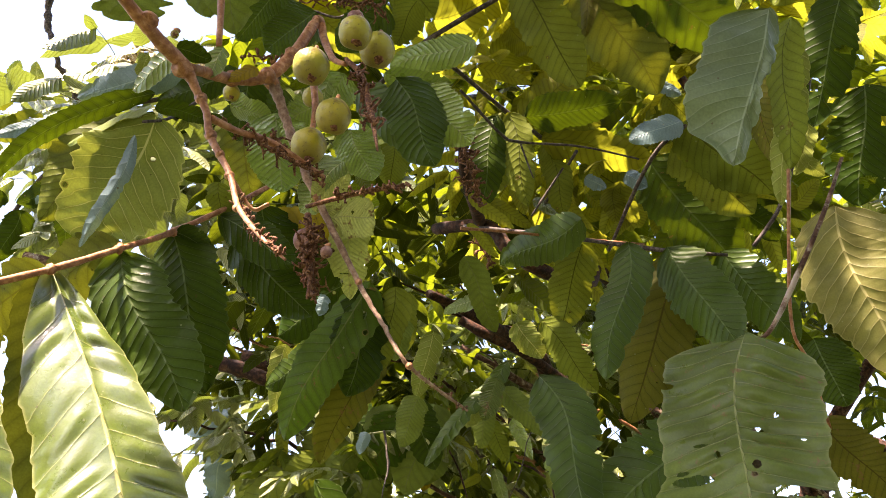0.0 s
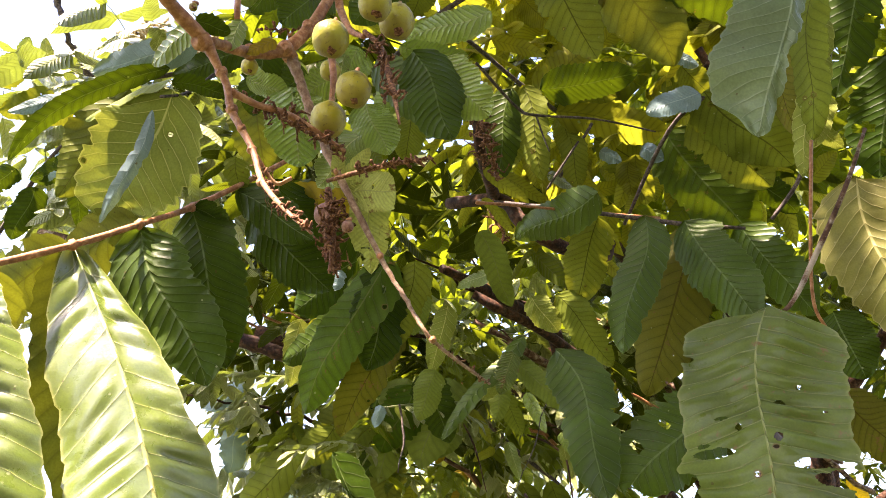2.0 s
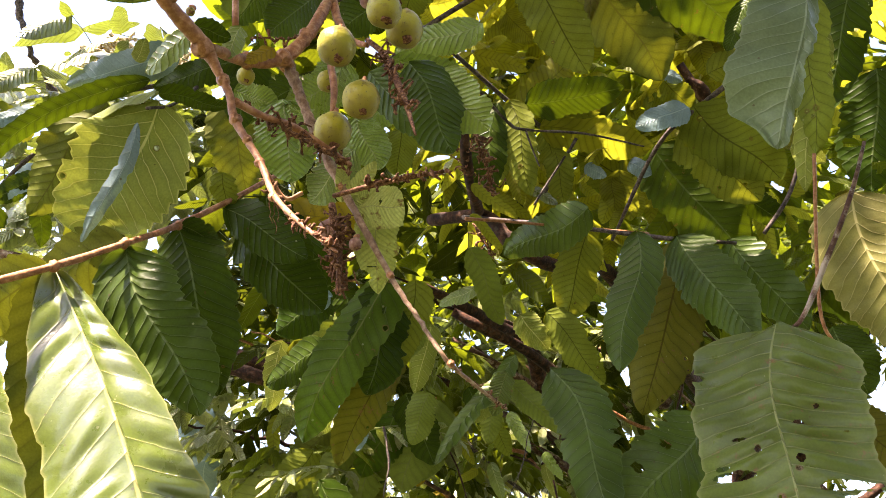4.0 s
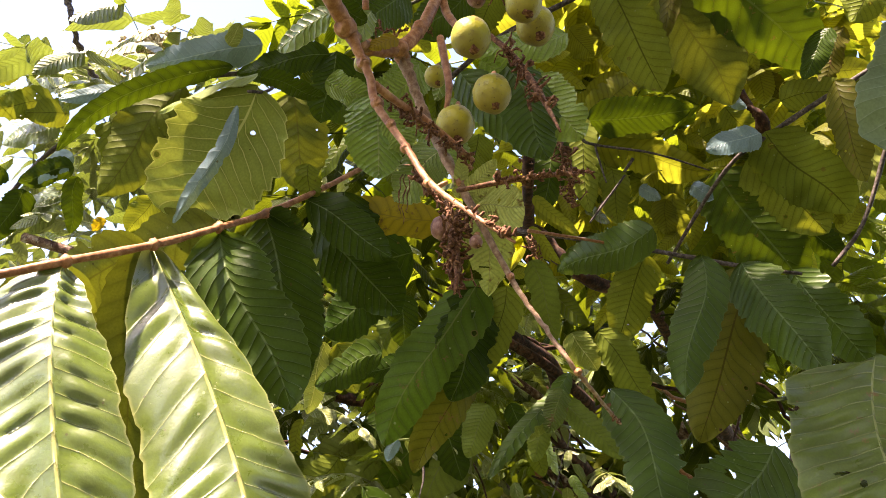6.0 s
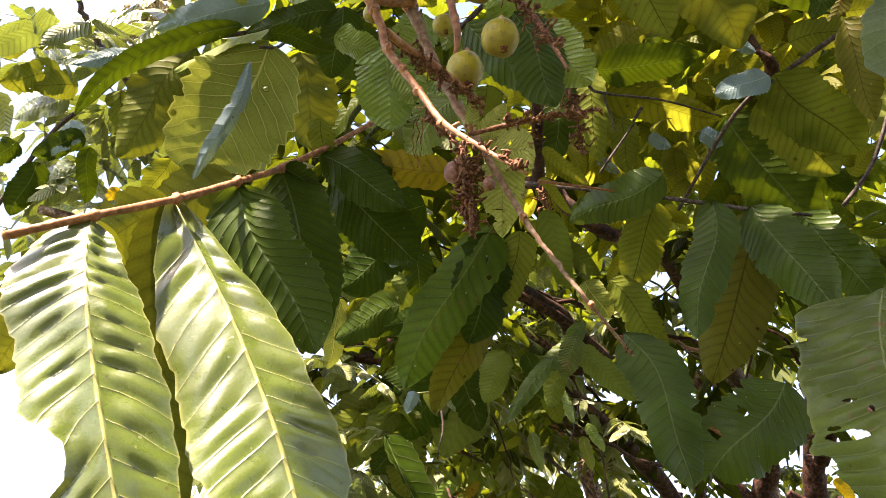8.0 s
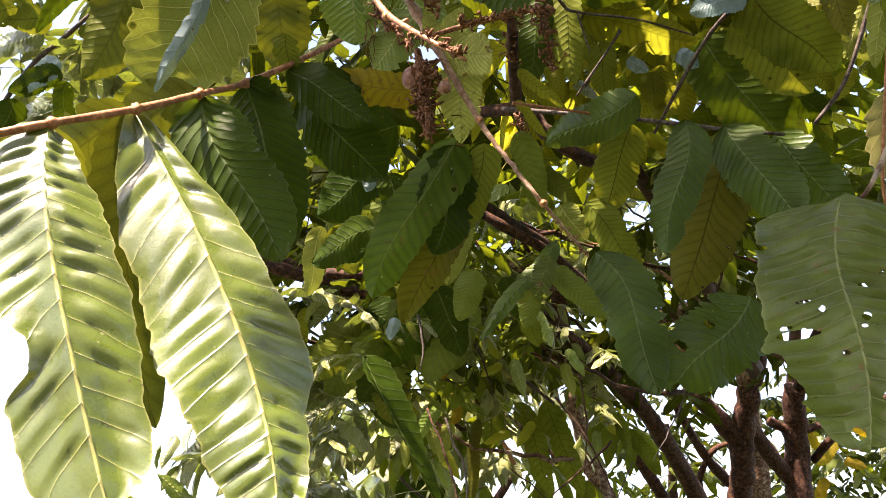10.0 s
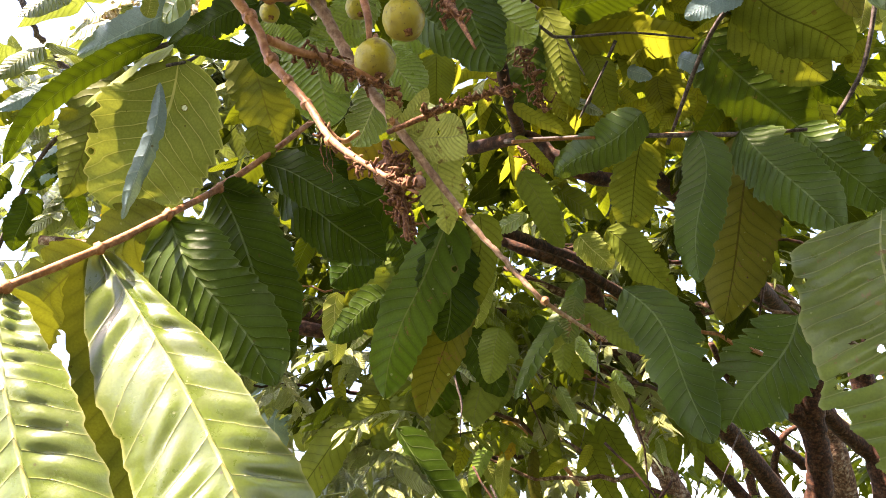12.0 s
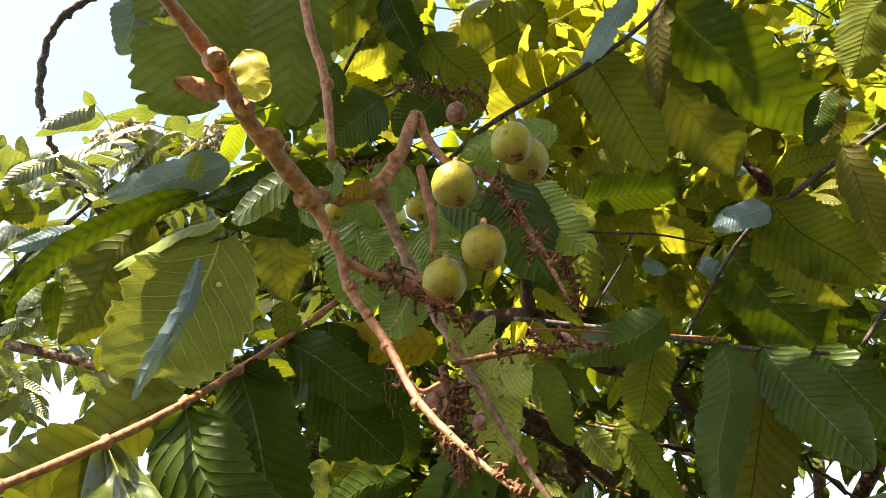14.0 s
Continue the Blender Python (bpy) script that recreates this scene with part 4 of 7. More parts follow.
leaf(tree, "thin", (-0.190, 0.792, 2.839), (-0.274, 0.754, 2.897), (-0.18, -0.67, -0.72), 0.095, nibbles=2, quilt=0.006)
leaf(tree, "mature", (-0.186, 0.693, 2.718), (-0.150, 0.743, 2.644), (-0.12, -0.79, -0.59), 0.055)
leaf(tree, "lit", (-0.302, 0.963, 2.855), (-0.167, 1.012, 2.782), (-0.11, -0.72, -0.69), 0.066, nibbles=1, quilt=0.006, label='thin yellow-green leaf with light through it')
leaf(tree, "lit", (-0.292, 0.966, 2.850), (-0.164, 0.925, 2.912), (0.15, -0.65, -0.75), 0.062, nibbles=3, quilt=0.006, label='thin yellow-green leaf with light through it')
leaf(tree, "green", (-0.063, 0.686, 2.336), (-0.010, 0.728, 2.220), (0.19, -0.95, -0.26), 0.081)
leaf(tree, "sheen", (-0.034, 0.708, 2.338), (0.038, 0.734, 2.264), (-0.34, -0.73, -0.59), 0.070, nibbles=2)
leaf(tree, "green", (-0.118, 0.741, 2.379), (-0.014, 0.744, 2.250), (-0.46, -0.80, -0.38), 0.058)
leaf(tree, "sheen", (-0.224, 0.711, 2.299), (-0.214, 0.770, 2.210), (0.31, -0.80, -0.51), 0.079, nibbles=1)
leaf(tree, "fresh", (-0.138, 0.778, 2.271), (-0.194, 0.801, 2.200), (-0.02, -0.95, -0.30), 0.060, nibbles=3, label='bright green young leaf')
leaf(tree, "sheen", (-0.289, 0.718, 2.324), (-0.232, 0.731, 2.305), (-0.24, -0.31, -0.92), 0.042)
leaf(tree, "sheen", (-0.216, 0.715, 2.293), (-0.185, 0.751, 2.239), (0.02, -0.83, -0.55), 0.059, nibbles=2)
leaf(tree, "fresh", (-0.140, 0.631, 2.274), (-0.150, 0.657, 2.235), (0.01, -0.83, -0.56), 0.019, ribs=8, label='bright green young leaf')
leaf(tree, "green", (-0.198, 0.745, 2.551), (-0.265, 0.746, 2.461), (0.45, -0.83, -0.34), 0.069, nibbles=1)
leaf(tree, "green", (-0.262, 0.752, 2.631), (-0.335, 0.804, 2.554), (0.41, -0.52, -0.75), 0.070, nibbles=3)
leaf(tree, "sheen", (0.052, 0.804, 2.554), (-0.087, 0.829, 2.516), (-0.03, -0.88, -0.48), 0.054)
leaf(tree, "sheen", (-0.088, 0.765, 2.433), (0.014, 0.810, 2.456), (0.28, -0.14, -0.95), 0.033, nibbles=2)
leaf(tree, "sheen", (-0.145, 0.849, 2.398), (-0.110, 0.894, 2.332), (0.04, -0.84, -0.54), 0.067)
leaf(tree, "mature", (-0.291, 0.765, 2.433), (-0.307, 0.822, 2.349), (0.11, -0.81, -0.57), 0.057, nibbles=1)
leaf(tree, "green", (-0.243, 0.860, 2.470), (-0.317, 0.889, 2.428), (0.15, -0.67, -0.72), 0.062, nibbles=3)
leaf(tree, "green", (-0.104, 0.837, 2.684), (-0.184, 0.882, 2.617), (0.20, -0.69, -0.70), 0.075)
leaf(tree, "thin", (-0.044, 0.832, 2.692), (-0.087, 0.910, 2.665), (-0.11, -0.37, -0.92), 0.060, nibbles=2, quilt=0.006)
leaf(tree, "thin", (-0.077, 0.896, 2.417), (-0.087, 0.938, 2.356), (0.08, -0.82, -0.57), 0.054, quilt=0.006)
leaf(tree, "sheen", (-0.174, 0.904, 2.584), (-0.224, 0.954, 2.510), (0.20, -0.75, -0.64), 0.075, nibbles=1)
leaf(tree, "sheen", (-0.183, 0.852, 2.482), (-0.264, 0.883, 2.436), (0.08, -0.75, -0.65), 0.061, nibbles=3)
leaf(tree, "sheen", (-0.052, 0.854, 2.480), (-0.135, 0.894, 2.421), (0.04, -0.80, -0.59), 0.061)
leaf(tree, "thin", (-0.121, 0.913, 2.929), (-0.018, 0.980, 2.830), (-0.19, -0.71, -0.68), 0.089, nibbles=2, quilt=0.006)
leaf(tree, "mature", (-0.169, 1.002, 2.261), (-0.315, 1.045, 2.232), (-0.12, -0.79, -0.60), 0.093, ribs=10)
leaf(tree, "mature", (-0.205, 1.286, 2.377), (-0.336, 1.343, 2.291), (-0.11, -0.90, -0.43), 0.103, ribs=12, nibbles=1)
leaf(tree, "mature", (-0.211, 1.180, 2.175), (-0.326, 1.260, 2.146), (-0.43, -0.78, -0.45), 0.058, ribs=12, nibbles=3)
leaf(tree, "dull", (0.038, 1.127, 2.343), (0.102, 1.249, 2.252), (-0.02, -0.59, -0.80), 0.049, ribs=12)
leaf(tree, "olive", (-0.225, 2.195, 2.281), (-0.206, 2.305, 2.116), (0.09, -0.83, -0.55), 0.123, ribs=12, quilt=0.006)
leaf(tree, "dull", (-0.300, 2.250, 2.377), (-0.416, 2.362, 2.211), (-0.03, -0.84, -0.55), 0.120, ribs=12, nibbles=1, quilt=0.006)
leaf(tree, "stained", (-0.115, 1.904, 2.353), (-0.212, 2.009, 2.198), (-0.06, -0.84, -0.53), 0.129, ribs=12, nibbles=3)
leaf(tree, "dull", (-0.005, 2.007, 2.380), (-0.057, 2.118, 2.215), (-0.08, -0.84, -0.54), 0.123, ribs=12, quilt=0.006)
leaf(tree, "yellowed", (-0.035, 2.274, 2.342), (-0.064, 2.331, 2.258), (-0.08, -0.84, -0.54), 0.045, ribs=8, nibbles=2, label='yellowed dying leaf')
leaf(tree, "yellowed", (0.021, 2.470, 2.231), (-0.018, 2.514, 2.165), (-0.16, -0.86, -0.48), 0.038, ribs=8, label='yellowed dying leaf')
leaf(tree, "torn", (-0.094, 0.600, 2.027), (-0.094, 0.644, 1.973), (-0.17, -0.97, -0.16), 0.043, n=100, m=10, fall=1.5, tail=0.8, rise=0.05, fold=6, quilt=0.004, teeth=0.03, holes=((0.62, -0.3, 0.012, 0.3), (0.75, -0.9, 0.08, 0.25)), nibbles=1, label='torn pale green leaf')
leaf(tree, "torn", (-0.113, 0.594, 2.036), (-0.067, 0.585, 2.033), (0.27, -0.91, -0.33), 0.040, n=90, m=10, fall=12.0, tail=0.25, rise=0.35, fold=4, quilt=0.004, teeth=0.03, holes=((0.5, 0.25, 0.03, 0.1), (0.98, -0.95, 0.04, 0.3)), nibbles=1, label='torn pale green leaf')
leaf(tree, "torn", (-0.117, 0.590, 2.042), (-0.083, 0.581, 2.059), (0.27, -0.91, -0.33), 0.011, n=60, m=4, fold=16, quilt=0.004, teeth=0.03, nibbles=1)
leaf(tree, "torn", (-0.126, 0.590, 2.042), (-0.124, 0.567, 2.080), (0.27, -0.91, -0.33), 0.013, n=60, m=4, fold=16, quilt=0.004, teeth=0.03, nibbles=1)
leaf(tree, "torn", (-0.122, 0.591, 2.041), (-0.094, 0.570, 2.075), (0.27, -0.91, -0.33), 0.016, n=60, m=4, fold=16, quilt=0.004, teeth=0.03, nibbles=1)
leaf(tree, "stained", (-0.089, 0.769, 2.070), (-0.186, 0.839, 1.895), (-0.29, -0.93, -0.21), 0.069, mid=(-0.150, 0.805, 1.981), ribs=15, sway=0.02, sag=0.0, label='hanging green leaf with rusty stain')
leaf(tree, "mature", (-0.080, 0.776, 2.059), (-0.116, 0.828, 1.946), (0.11, -0.89, -0.45), 0.068, nibbles=2)
leaf(tree, "thin", (-0.058, 0.772, 2.065), (-0.083, 0.833, 1.975), (-0.12, -0.84, -0.53), 0.043, quilt=0.006)
leaf(tree, "old", (-0.083, 0.815, 2.037), (-0.151, 0.894, 1.885), (0.41, -0.73, -0.55), 0.059, nibbles=1, quilt=0.006, label='old leaf turning yellow-brown')
leaf(tree, "green", (0.120, 1.253, 2.192), (-0.031, 1.214, 1.982), (-0.19, -0.93, 0.31), 0.035, nibbles=3)
leaf(tree, "dull", (0.107, 1.262, 2.143), (0.204, 1.268, 2.045), (-0.27, -0.91, -0.32), 0.043)
leaf(tree, "grey", (0.096, 1.205, 2.138), (0.070, 1.229, 2.068), (-0.15, -0.95, -0.26), 0.039, nibbles=2, quilt=0.006)
leaf(tree, "green", (0.163, 1.157, 2.120), (0.204, 1.063, 1.848), (-0.24, -0.93, 0.28), 0.093, bend=0.04, ribs=16, nibbles=4)
leaf(tree, "green", (0.386, 1.105, 2.018), (0.242, 1.121, 1.870), (-0.05, -1.00, -0.05), 0.123, n=110, m=9, ribs=13, holes=((0.42, -0.45, 0.035, 0.16), (0.68, -0.5, 0.03, 0.22), (0.97, 0.5, 0.05, 0.7)), nibbles=3)
leaf(tree, "grey", (0.361, 0.787, 2.006), (0.272, 0.718, 1.699), (-0.40, -0.86, 0.31), 0.170, n=320, m=64, ribs=17, lean=0.1, quilt=0.022, fold=4, sag=0.02, fall=5.0, rise=0.16, tail=0.5, teeth=0.025, holes=((0.585, -0.62, 0.0196, 0.235), (0.55, -0.78, 0.013, 0.078), (0.56, 0.15, 0.0144, 0.059), (0.655, 0.6, 0.0144, 0.359), (0.7, 0.85, 0.0327, 0.359), (0.42, 0.22, 0.0091, 0.059), (0.455, -0.5, 0.0059, 0.105), (0.5, -0.3, 0.0085, 0.039), (0.83, 0.2, 0.013, 0.059), (0.95, -0.2, 0.0196, 0.105), (0.36, 0.45, 0.0059, 0.033), (0.85, -1.08, 0.2, 0.34), (0.86, 1.12, 0.2, 0.34), (0.47, 0.7, 0.0053, 0.033), (0.22, -0.95, 0.013, 0.13)), label='large dull green leaf with eaten holes')
leaf(tree, "tan", (0.602, 0.900, 2.287), (0.658, 0.974, 2.034), (-0.72, -0.61, -0.34), 0.151, n=80, ribs=14)
leaf(tree, "old", (0.486, 0.910, 1.950), (0.564, 0.920, 1.846), (-0.40, -0.83, -0.38), 0.066, nibbles=2, quilt=0.006, label='old leaf turning yellow-brown')
leaf(tree, "mature", (0.554, 0.987, 2.104), (0.577, 0.996, 2.001), (-0.51, -0.84, -0.19), 0.076)
leaf(tree, "green", (0.412, 1.118, 2.357), (0.485, 1.079, 2.129), (-0.64, -0.77, -0.07), 0.104, ribs=17, fold=16, quilt=0.006, nibbles=1)
leaf(tree, "green", (0.538, 1.180, 2.391), (0.639, 1.188, 2.199), (-0.57, -0.75, -0.33), 0.094, nibbles=3)
leaf(tree, "thin", (0.280, 1.221, 2.437), (0.240, 1.337, 2.301), (-0.30, -0.77, -0.57), 0.088, quilt=0.006)
leaf(tree, "green", (0.340, 1.113, 2.364), (0.265, 1.105, 2.090), (-0.26, -0.96, 0.10), 0.078, ribs=17, quilt=0.006, fold=16, nibbles=2)
leaf(tree, "old", (0.468, 1.178, 2.394), (0.325, 1.230, 2.065), (-0.25, -0.97, -0.05), 0.127, ribs=17, quilt=0.015, label='old leaf turning yellow-brown')
leaf(tree, "green", (0.257, 1.104, 2.413), (0.119, 1.279, 2.422), (-0.63, -0.47, -0.62), 0.080, fold=18, quilt=0.02, nibbles=1)
leaf(tree, "thin", (0.201, 1.325, 2.318), (0.305, 1.360, 2.177), (-0.28, -0.86, -0.42), 0.068, nibbles=3, quilt=0.006)
part("twig", Shape().tube([(0.048, 1.364, 2.582, 0.0049), (0.197, 1.267, 2.494, 0.0046), (0.281, 1.192, 2.426, 0.0043), (0.405, 1.129, 2.359, 0.0040), (0.522, 1.126, 2.346, 0.0030)], 8, rough=0.10), "twig_dark", tree)
leaf(tree, "thin", (0.142, 0.849, 2.773), (0.249, 0.939, 2.586), (-0.38, -0.73, -0.57), 0.103, ribs=14, nibbles=2, quilt=0.006)
leaf(tree, "olive", (0.290, 0.899, 2.861), (0.422, 1.032, 2.662), (-0.37, -0.63, -0.68), 0.134, ribs=14, quilt=0.006)
leaf(tree, "old", (0.297, 0.813, 2.898), (0.274, 0.949, 2.733), (-0.73, -0.57, -0.37), 0.050, nibbles=1, quilt=0.006, label='old leaf turning yellow-brown')
leaf(tree, "worn", (0.297, 0.819, 2.890), (0.567, 0.958, 2.683), (-0.33, -0.52, -0.78), 0.146, ribs=15, sag=0.05, nibbles=3, quilt=0.006)
leaf(tree, "thin", (0.452, 1.001, 2.566), (0.606, 1.062, 2.440), (-0.34, -0.61, -0.71), 0.114, ribs=14, quilt=0.006)
leaf(tree, "thin", (0.443, 1.046, 2.553), (0.583, 1.107, 2.426), (-0.35, -0.64, -0.69), 0.108, ribs=14, nibbles=2, quilt=0.006)
leaf(tree, "worn", (0.419, 1.142, 2.589), (0.582, 1.222, 2.382), (-0.40, -0.70, -0.59), 0.138, ribs=15, quilt=0.006)
leaf(tree, "sky_sheen", (0.445, 1.004, 2.565), (0.345, 1.020, 2.531), (-0.12, -0.95, -0.27), 0.051)
leaf(tree, "sky_sheen", (0.210, 0.756, 2.803), (0.116, 0.820, 2.709), (-0.31, -0.90, -0.30), 0.042, nibbles=3, label='leaf with sky reflection put in as blue-grey colour')
leaf(tree, "mature", (0.552, 0.878, 2.712), (0.507, 0.932, 2.632), (-0.61, -0.77, -0.18), 0.048)
leaf(tree, "old", (0.633, 0.939, 2.800), (0.594, 1.010, 2.696), (-0.42, -0.82, -0.39), 0.043, nibbles=2, quilt=0.006, label='old leaf turning yellow-brown')
leaf(tree, "thin", (0.752, 0.880, 2.978), (0.675, 0.966, 2.850), (-0.34, -0.86, -0.37), 0.100, quilt=0.006)
leaf(tree, "old", (0.536, 0.897, 2.595), (0.570, 0.955, 2.419), (-0.87, -0.40, -0.30), 0.067, nibbles=1, quilt=0.006, label='old leaf turning yellow-brown')
leaf(tree, "thin", (0.492, 0.990, 2.636), (0.636, 0.969, 2.667), (0.01, -0.81, -0.59), 0.058, nibbles=3, quilt=0.006)
part("twig", Shape().tube([(-0.121, 0.953, 2.601, 0.0047), (-0.037, 0.895, 2.651, 0.0046), (0.122, 0.821, 2.707, 0.0045), (0.238, 0.811, 2.812, 0.0038), (0.298, 0.807, 2.907, 0.0040)], 8, rough=0.10), "twig_dark", tree)
part("twig", Shape().tube([(0.349, 1.287, 2.464, 0.0034), (0.397, 1.064, 2.526, 0.0041), (0.475, 0.997, 2.571, 0.0051), (0.587, 0.906, 2.617, 0.0049), (0.648, 0.847, 2.633, 0.0057)], 8, rough=0.10), "twig_dark", tree)
part("twig", Shape().tube([(0.234, 1.296, 2.790, 0.0052), (0.125, 1.154, 2.751, 0.0047), (0.044, 1.047, 2.730, 0.0044), (-0.020, 0.964, 2.710, 0.0041)], 8, rough=0.10), "twig_dark", tree)
leaf(tree, "lit", (0.230, 1.281, 2.776), (0.504, 1.332, 2.754), (0.07, -0.68, -0.73), 0.092, nibbles=1, quilt=0.006, label='thin yellow-green leaf with light through it')
leaf(tree, "lit", (0.179, 1.227, 2.785), (0.328, 1.210, 2.936), (0.25, -0.90, -0.35), 0.080, nibbles=3, quilt=0.006, label='thin yellow-green leaf with light through it')
leaf(tree, "mature", (0.179, 1.166, 2.733), (0.363, 1.075, 2.689), (-0.34, -0.25, -0.90), 0.086)
leaf(tree, "thin", (0.238, 1.302, 2.782), (0.282, 1.367, 2.704), (-0.21, -0.69, -0.69), 0.060, nibbles=2, quilt=0.006)
leaf(tree, "thin", (0.129, 1.175, 2.756), (0.118, 1.259, 2.594), (-0.17, -0.88, -0.45), 0.065, quilt=0.006)
leaf(tree, "mature", (0.114, 1.128, 2.700), (0.076, 1.198, 2.507), (0.00, -0.94, -0.34), 0.074, nibbles=1)
leaf(tree, "thin", (0.138, 1.125, 2.705), (0.174, 1.195, 2.511), (-0.17, -0.92, -0.36), 0.064, nibbles=3, quilt=0.006)
leaf(tree, "grey_green", (0.337, 0.491, 2.232), (0.284, 0.551, 2.070), (-0.11, -0.94, -0.33), 0.116, n=120, m=9, ribs=13, fold=7, sag=0.02, quilt=0.006, fall=4.5, tail=0.6, teeth=0.04, sway=0.01, bays=((0, 0.5, 0.8, 0.9), (1, 0.97, 0.5, 0.1)), label='large grey-green leaf seen from below')
leaf(tree, "thin", (0.449, 0.620, 2.380), (0.448, 0.730, 2.217), (-0.77, -0.53, -0.35), 0.049, nibbles=2, quilt=0.006)
leaf(tree, "mature", (0.651, 0.757, 2.623), (0.605, 0.884, 2.436), (-0.41, -0.80, -0.44), 0.081, holes=((0.45, 0.5, 0.03, 0.25), (0.7, -0.4, 0.05, 0.3), (0.8, 0.6, 0.03, 0.2)))
leaf(tree, "mature", (0.687, 0.845, 2.493), (0.678, 0.956, 2.329), (-0.49, -0.74, -0.47), 0.109, nibbles=2, holes=((0.6, -0.5, 0.05, 0.3), (0.8, 0.3, 0.05, 0.25), (0.3, 0.7, 0.04, 0.3)))
part("twig", Shape().tube([(0.542, 0.760, 2.262, 0.0023), (0.492, 0.761, 2.171, 0.0029), (0.442, 0.782, 2.086, 0.0035), (0.389, 0.786, 2.009, 0.0027), (0.355, 0.792, 2.000, 0.0020)], 8, rough=0.10), "bark_pale", tree)
part("twig", Shape().tube([(0.446, 0.730, 2.217, 0.0022), (0.435, 0.810, 2.045, 0.0021), (0.456, 0.841, 1.998, 0.0021), (0.495, 0.908, 1.935, 0.0022)], 8, rough=0.10), "twig", tree)
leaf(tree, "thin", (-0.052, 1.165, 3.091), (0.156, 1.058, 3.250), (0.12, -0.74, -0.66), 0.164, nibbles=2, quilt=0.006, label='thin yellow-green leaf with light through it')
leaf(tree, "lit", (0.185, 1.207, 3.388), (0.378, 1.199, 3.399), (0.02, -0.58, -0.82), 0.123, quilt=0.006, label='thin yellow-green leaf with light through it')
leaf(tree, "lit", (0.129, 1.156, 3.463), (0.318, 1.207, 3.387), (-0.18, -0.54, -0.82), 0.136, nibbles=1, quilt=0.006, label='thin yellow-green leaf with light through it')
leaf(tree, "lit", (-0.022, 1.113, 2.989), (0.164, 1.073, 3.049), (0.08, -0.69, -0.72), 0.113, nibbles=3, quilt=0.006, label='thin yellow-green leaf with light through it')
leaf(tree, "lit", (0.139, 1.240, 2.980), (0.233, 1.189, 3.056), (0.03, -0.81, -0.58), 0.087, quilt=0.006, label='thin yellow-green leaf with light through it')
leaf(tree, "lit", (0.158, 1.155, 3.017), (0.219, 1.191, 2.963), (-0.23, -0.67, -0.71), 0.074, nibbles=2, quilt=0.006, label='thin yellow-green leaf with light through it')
leaf(tree, "under", (-0.341, 1.442, 2.323), (-0.370, 1.526, 2.199), (0.09, -0.82, -0.57), 0.048, ribs=11, n=60, m=4, quilt=0.006)
leaf(tree, "dull", (-0.294, 1.438, 2.419), (-0.260, 1.532, 2.279), (0.09, -0.84, -0.54), 0.103, ribs=11, n=60, m=4, nibbles=1, quilt=0.006)
leaf(tree, "dull", (-0.206, 1.491, 2.430), (-0.246, 1.564, 2.322), (0.00, -0.83, -0.56), 0.066, ribs=11, n=60, m=4, nibbles=3, quilt=0.006)
leaf(tree, "mature", (-0.191, 1.211, 2.308), (-0.170, 1.265, 2.228), (0.03, -0.83, -0.55), 0.054, ribs=11, n=60, m=4)
leaf(tree, "sky_sheen", (-0.215, 1.167, 2.285), (-0.229, 1.187, 2.254), (-0.21, -0.85, -0.48), 0.026, ribs=11, n=60, m=4, nibbles=2, label='leaf with sky reflection put in as blue-grey colour')
leaf(tree, "mature", (-0.174, 1.365, 2.259), (-0.295, 1.394, 2.216), (-0.05, -0.89, -0.46), 0.045, ribs=11, n=60, m=4)
leaf(tree, "dull", (-0.053, 0.883, 2.080), (-0.066, 0.914, 2.033), (-0.13, -0.84, -0.53), 0.029, ribs=14, n=60, m=4, nibbles=1, quilt=0.006)
leaf(tree, "under", (-0.094, 0.863, 2.019), (-0.099, 0.904, 1.958), (-0.09, -0.83, -0.55), 0.013, ribs=14, n=60, m=4, nibbles=3, quilt=0.006)
leaf(tree, "dull", (-0.040, 1.129, 2.072), (-0.068, 1.175, 2.003), (-0.15, -0.85, -0.51), 0.046, ribs=14, n=60, m=4, quilt=0.006)
leaf(tree, "under", (0.064, 1.225, 2.109), (0.040, 1.254, 2.066), (-0.22, -0.86, -0.46), 0.041, ribs=14, n=60, m=4, nibbles=2, quilt=0.006)
leaf(tree, "dull", (0.084, 1.325, 2.139), (0.071, 1.373, 2.068), (-0.21, -0.83, -0.52), 0.042, ribs=11, n=60, m=4, quilt=0.006)
leaf(tree, "dull", (-0.023, 1.893, 2.370), (-0.108, 2.033, 2.162), (-0.13, -0.85, -0.52), 0.139, ribs=11, n=60, m=4, nibbles=1)
leaf(tree, "dull", (-0.142, 1.989, 2.407), (-0.230, 2.158, 2.156), (-0.06, -0.84, -0.54), 0.133, ribs=11, n=60, m=4, nibbles=3)
leaf(tree, "dull", (-0.246, 1.950, 2.286), (-0.333, 2.035, 2.159), (-0.08, -0.85, -0.52), 0.078, ribs=11, n=60, m=4, quilt=0.006)
leaf(tree, "sky_sheen", (-0.189, 1.742, 2.236), (-0.206, 1.773, 2.191), (-0.29, -0.84, -0.45), 0.030, ribs=11, n=60, m=4, nibbles=2, label='leaf with sky reflection put in as blue-grey colour')
leaf(tree, "under", (0.149, 1.328, 2.314), (0.204, 1.368, 2.254), (-0.09, -0.78, -0.61), 0.056, ribs=11, n=60, m=4, quilt=0.006)
leaf(tree, "worn", (-0.092, 0.837, 2.040), (-0.121, 0.889, 1.963), (-0.10, -0.84, -0.53), 0.055, ribs=14, n=60, m=4, nibbles=1)
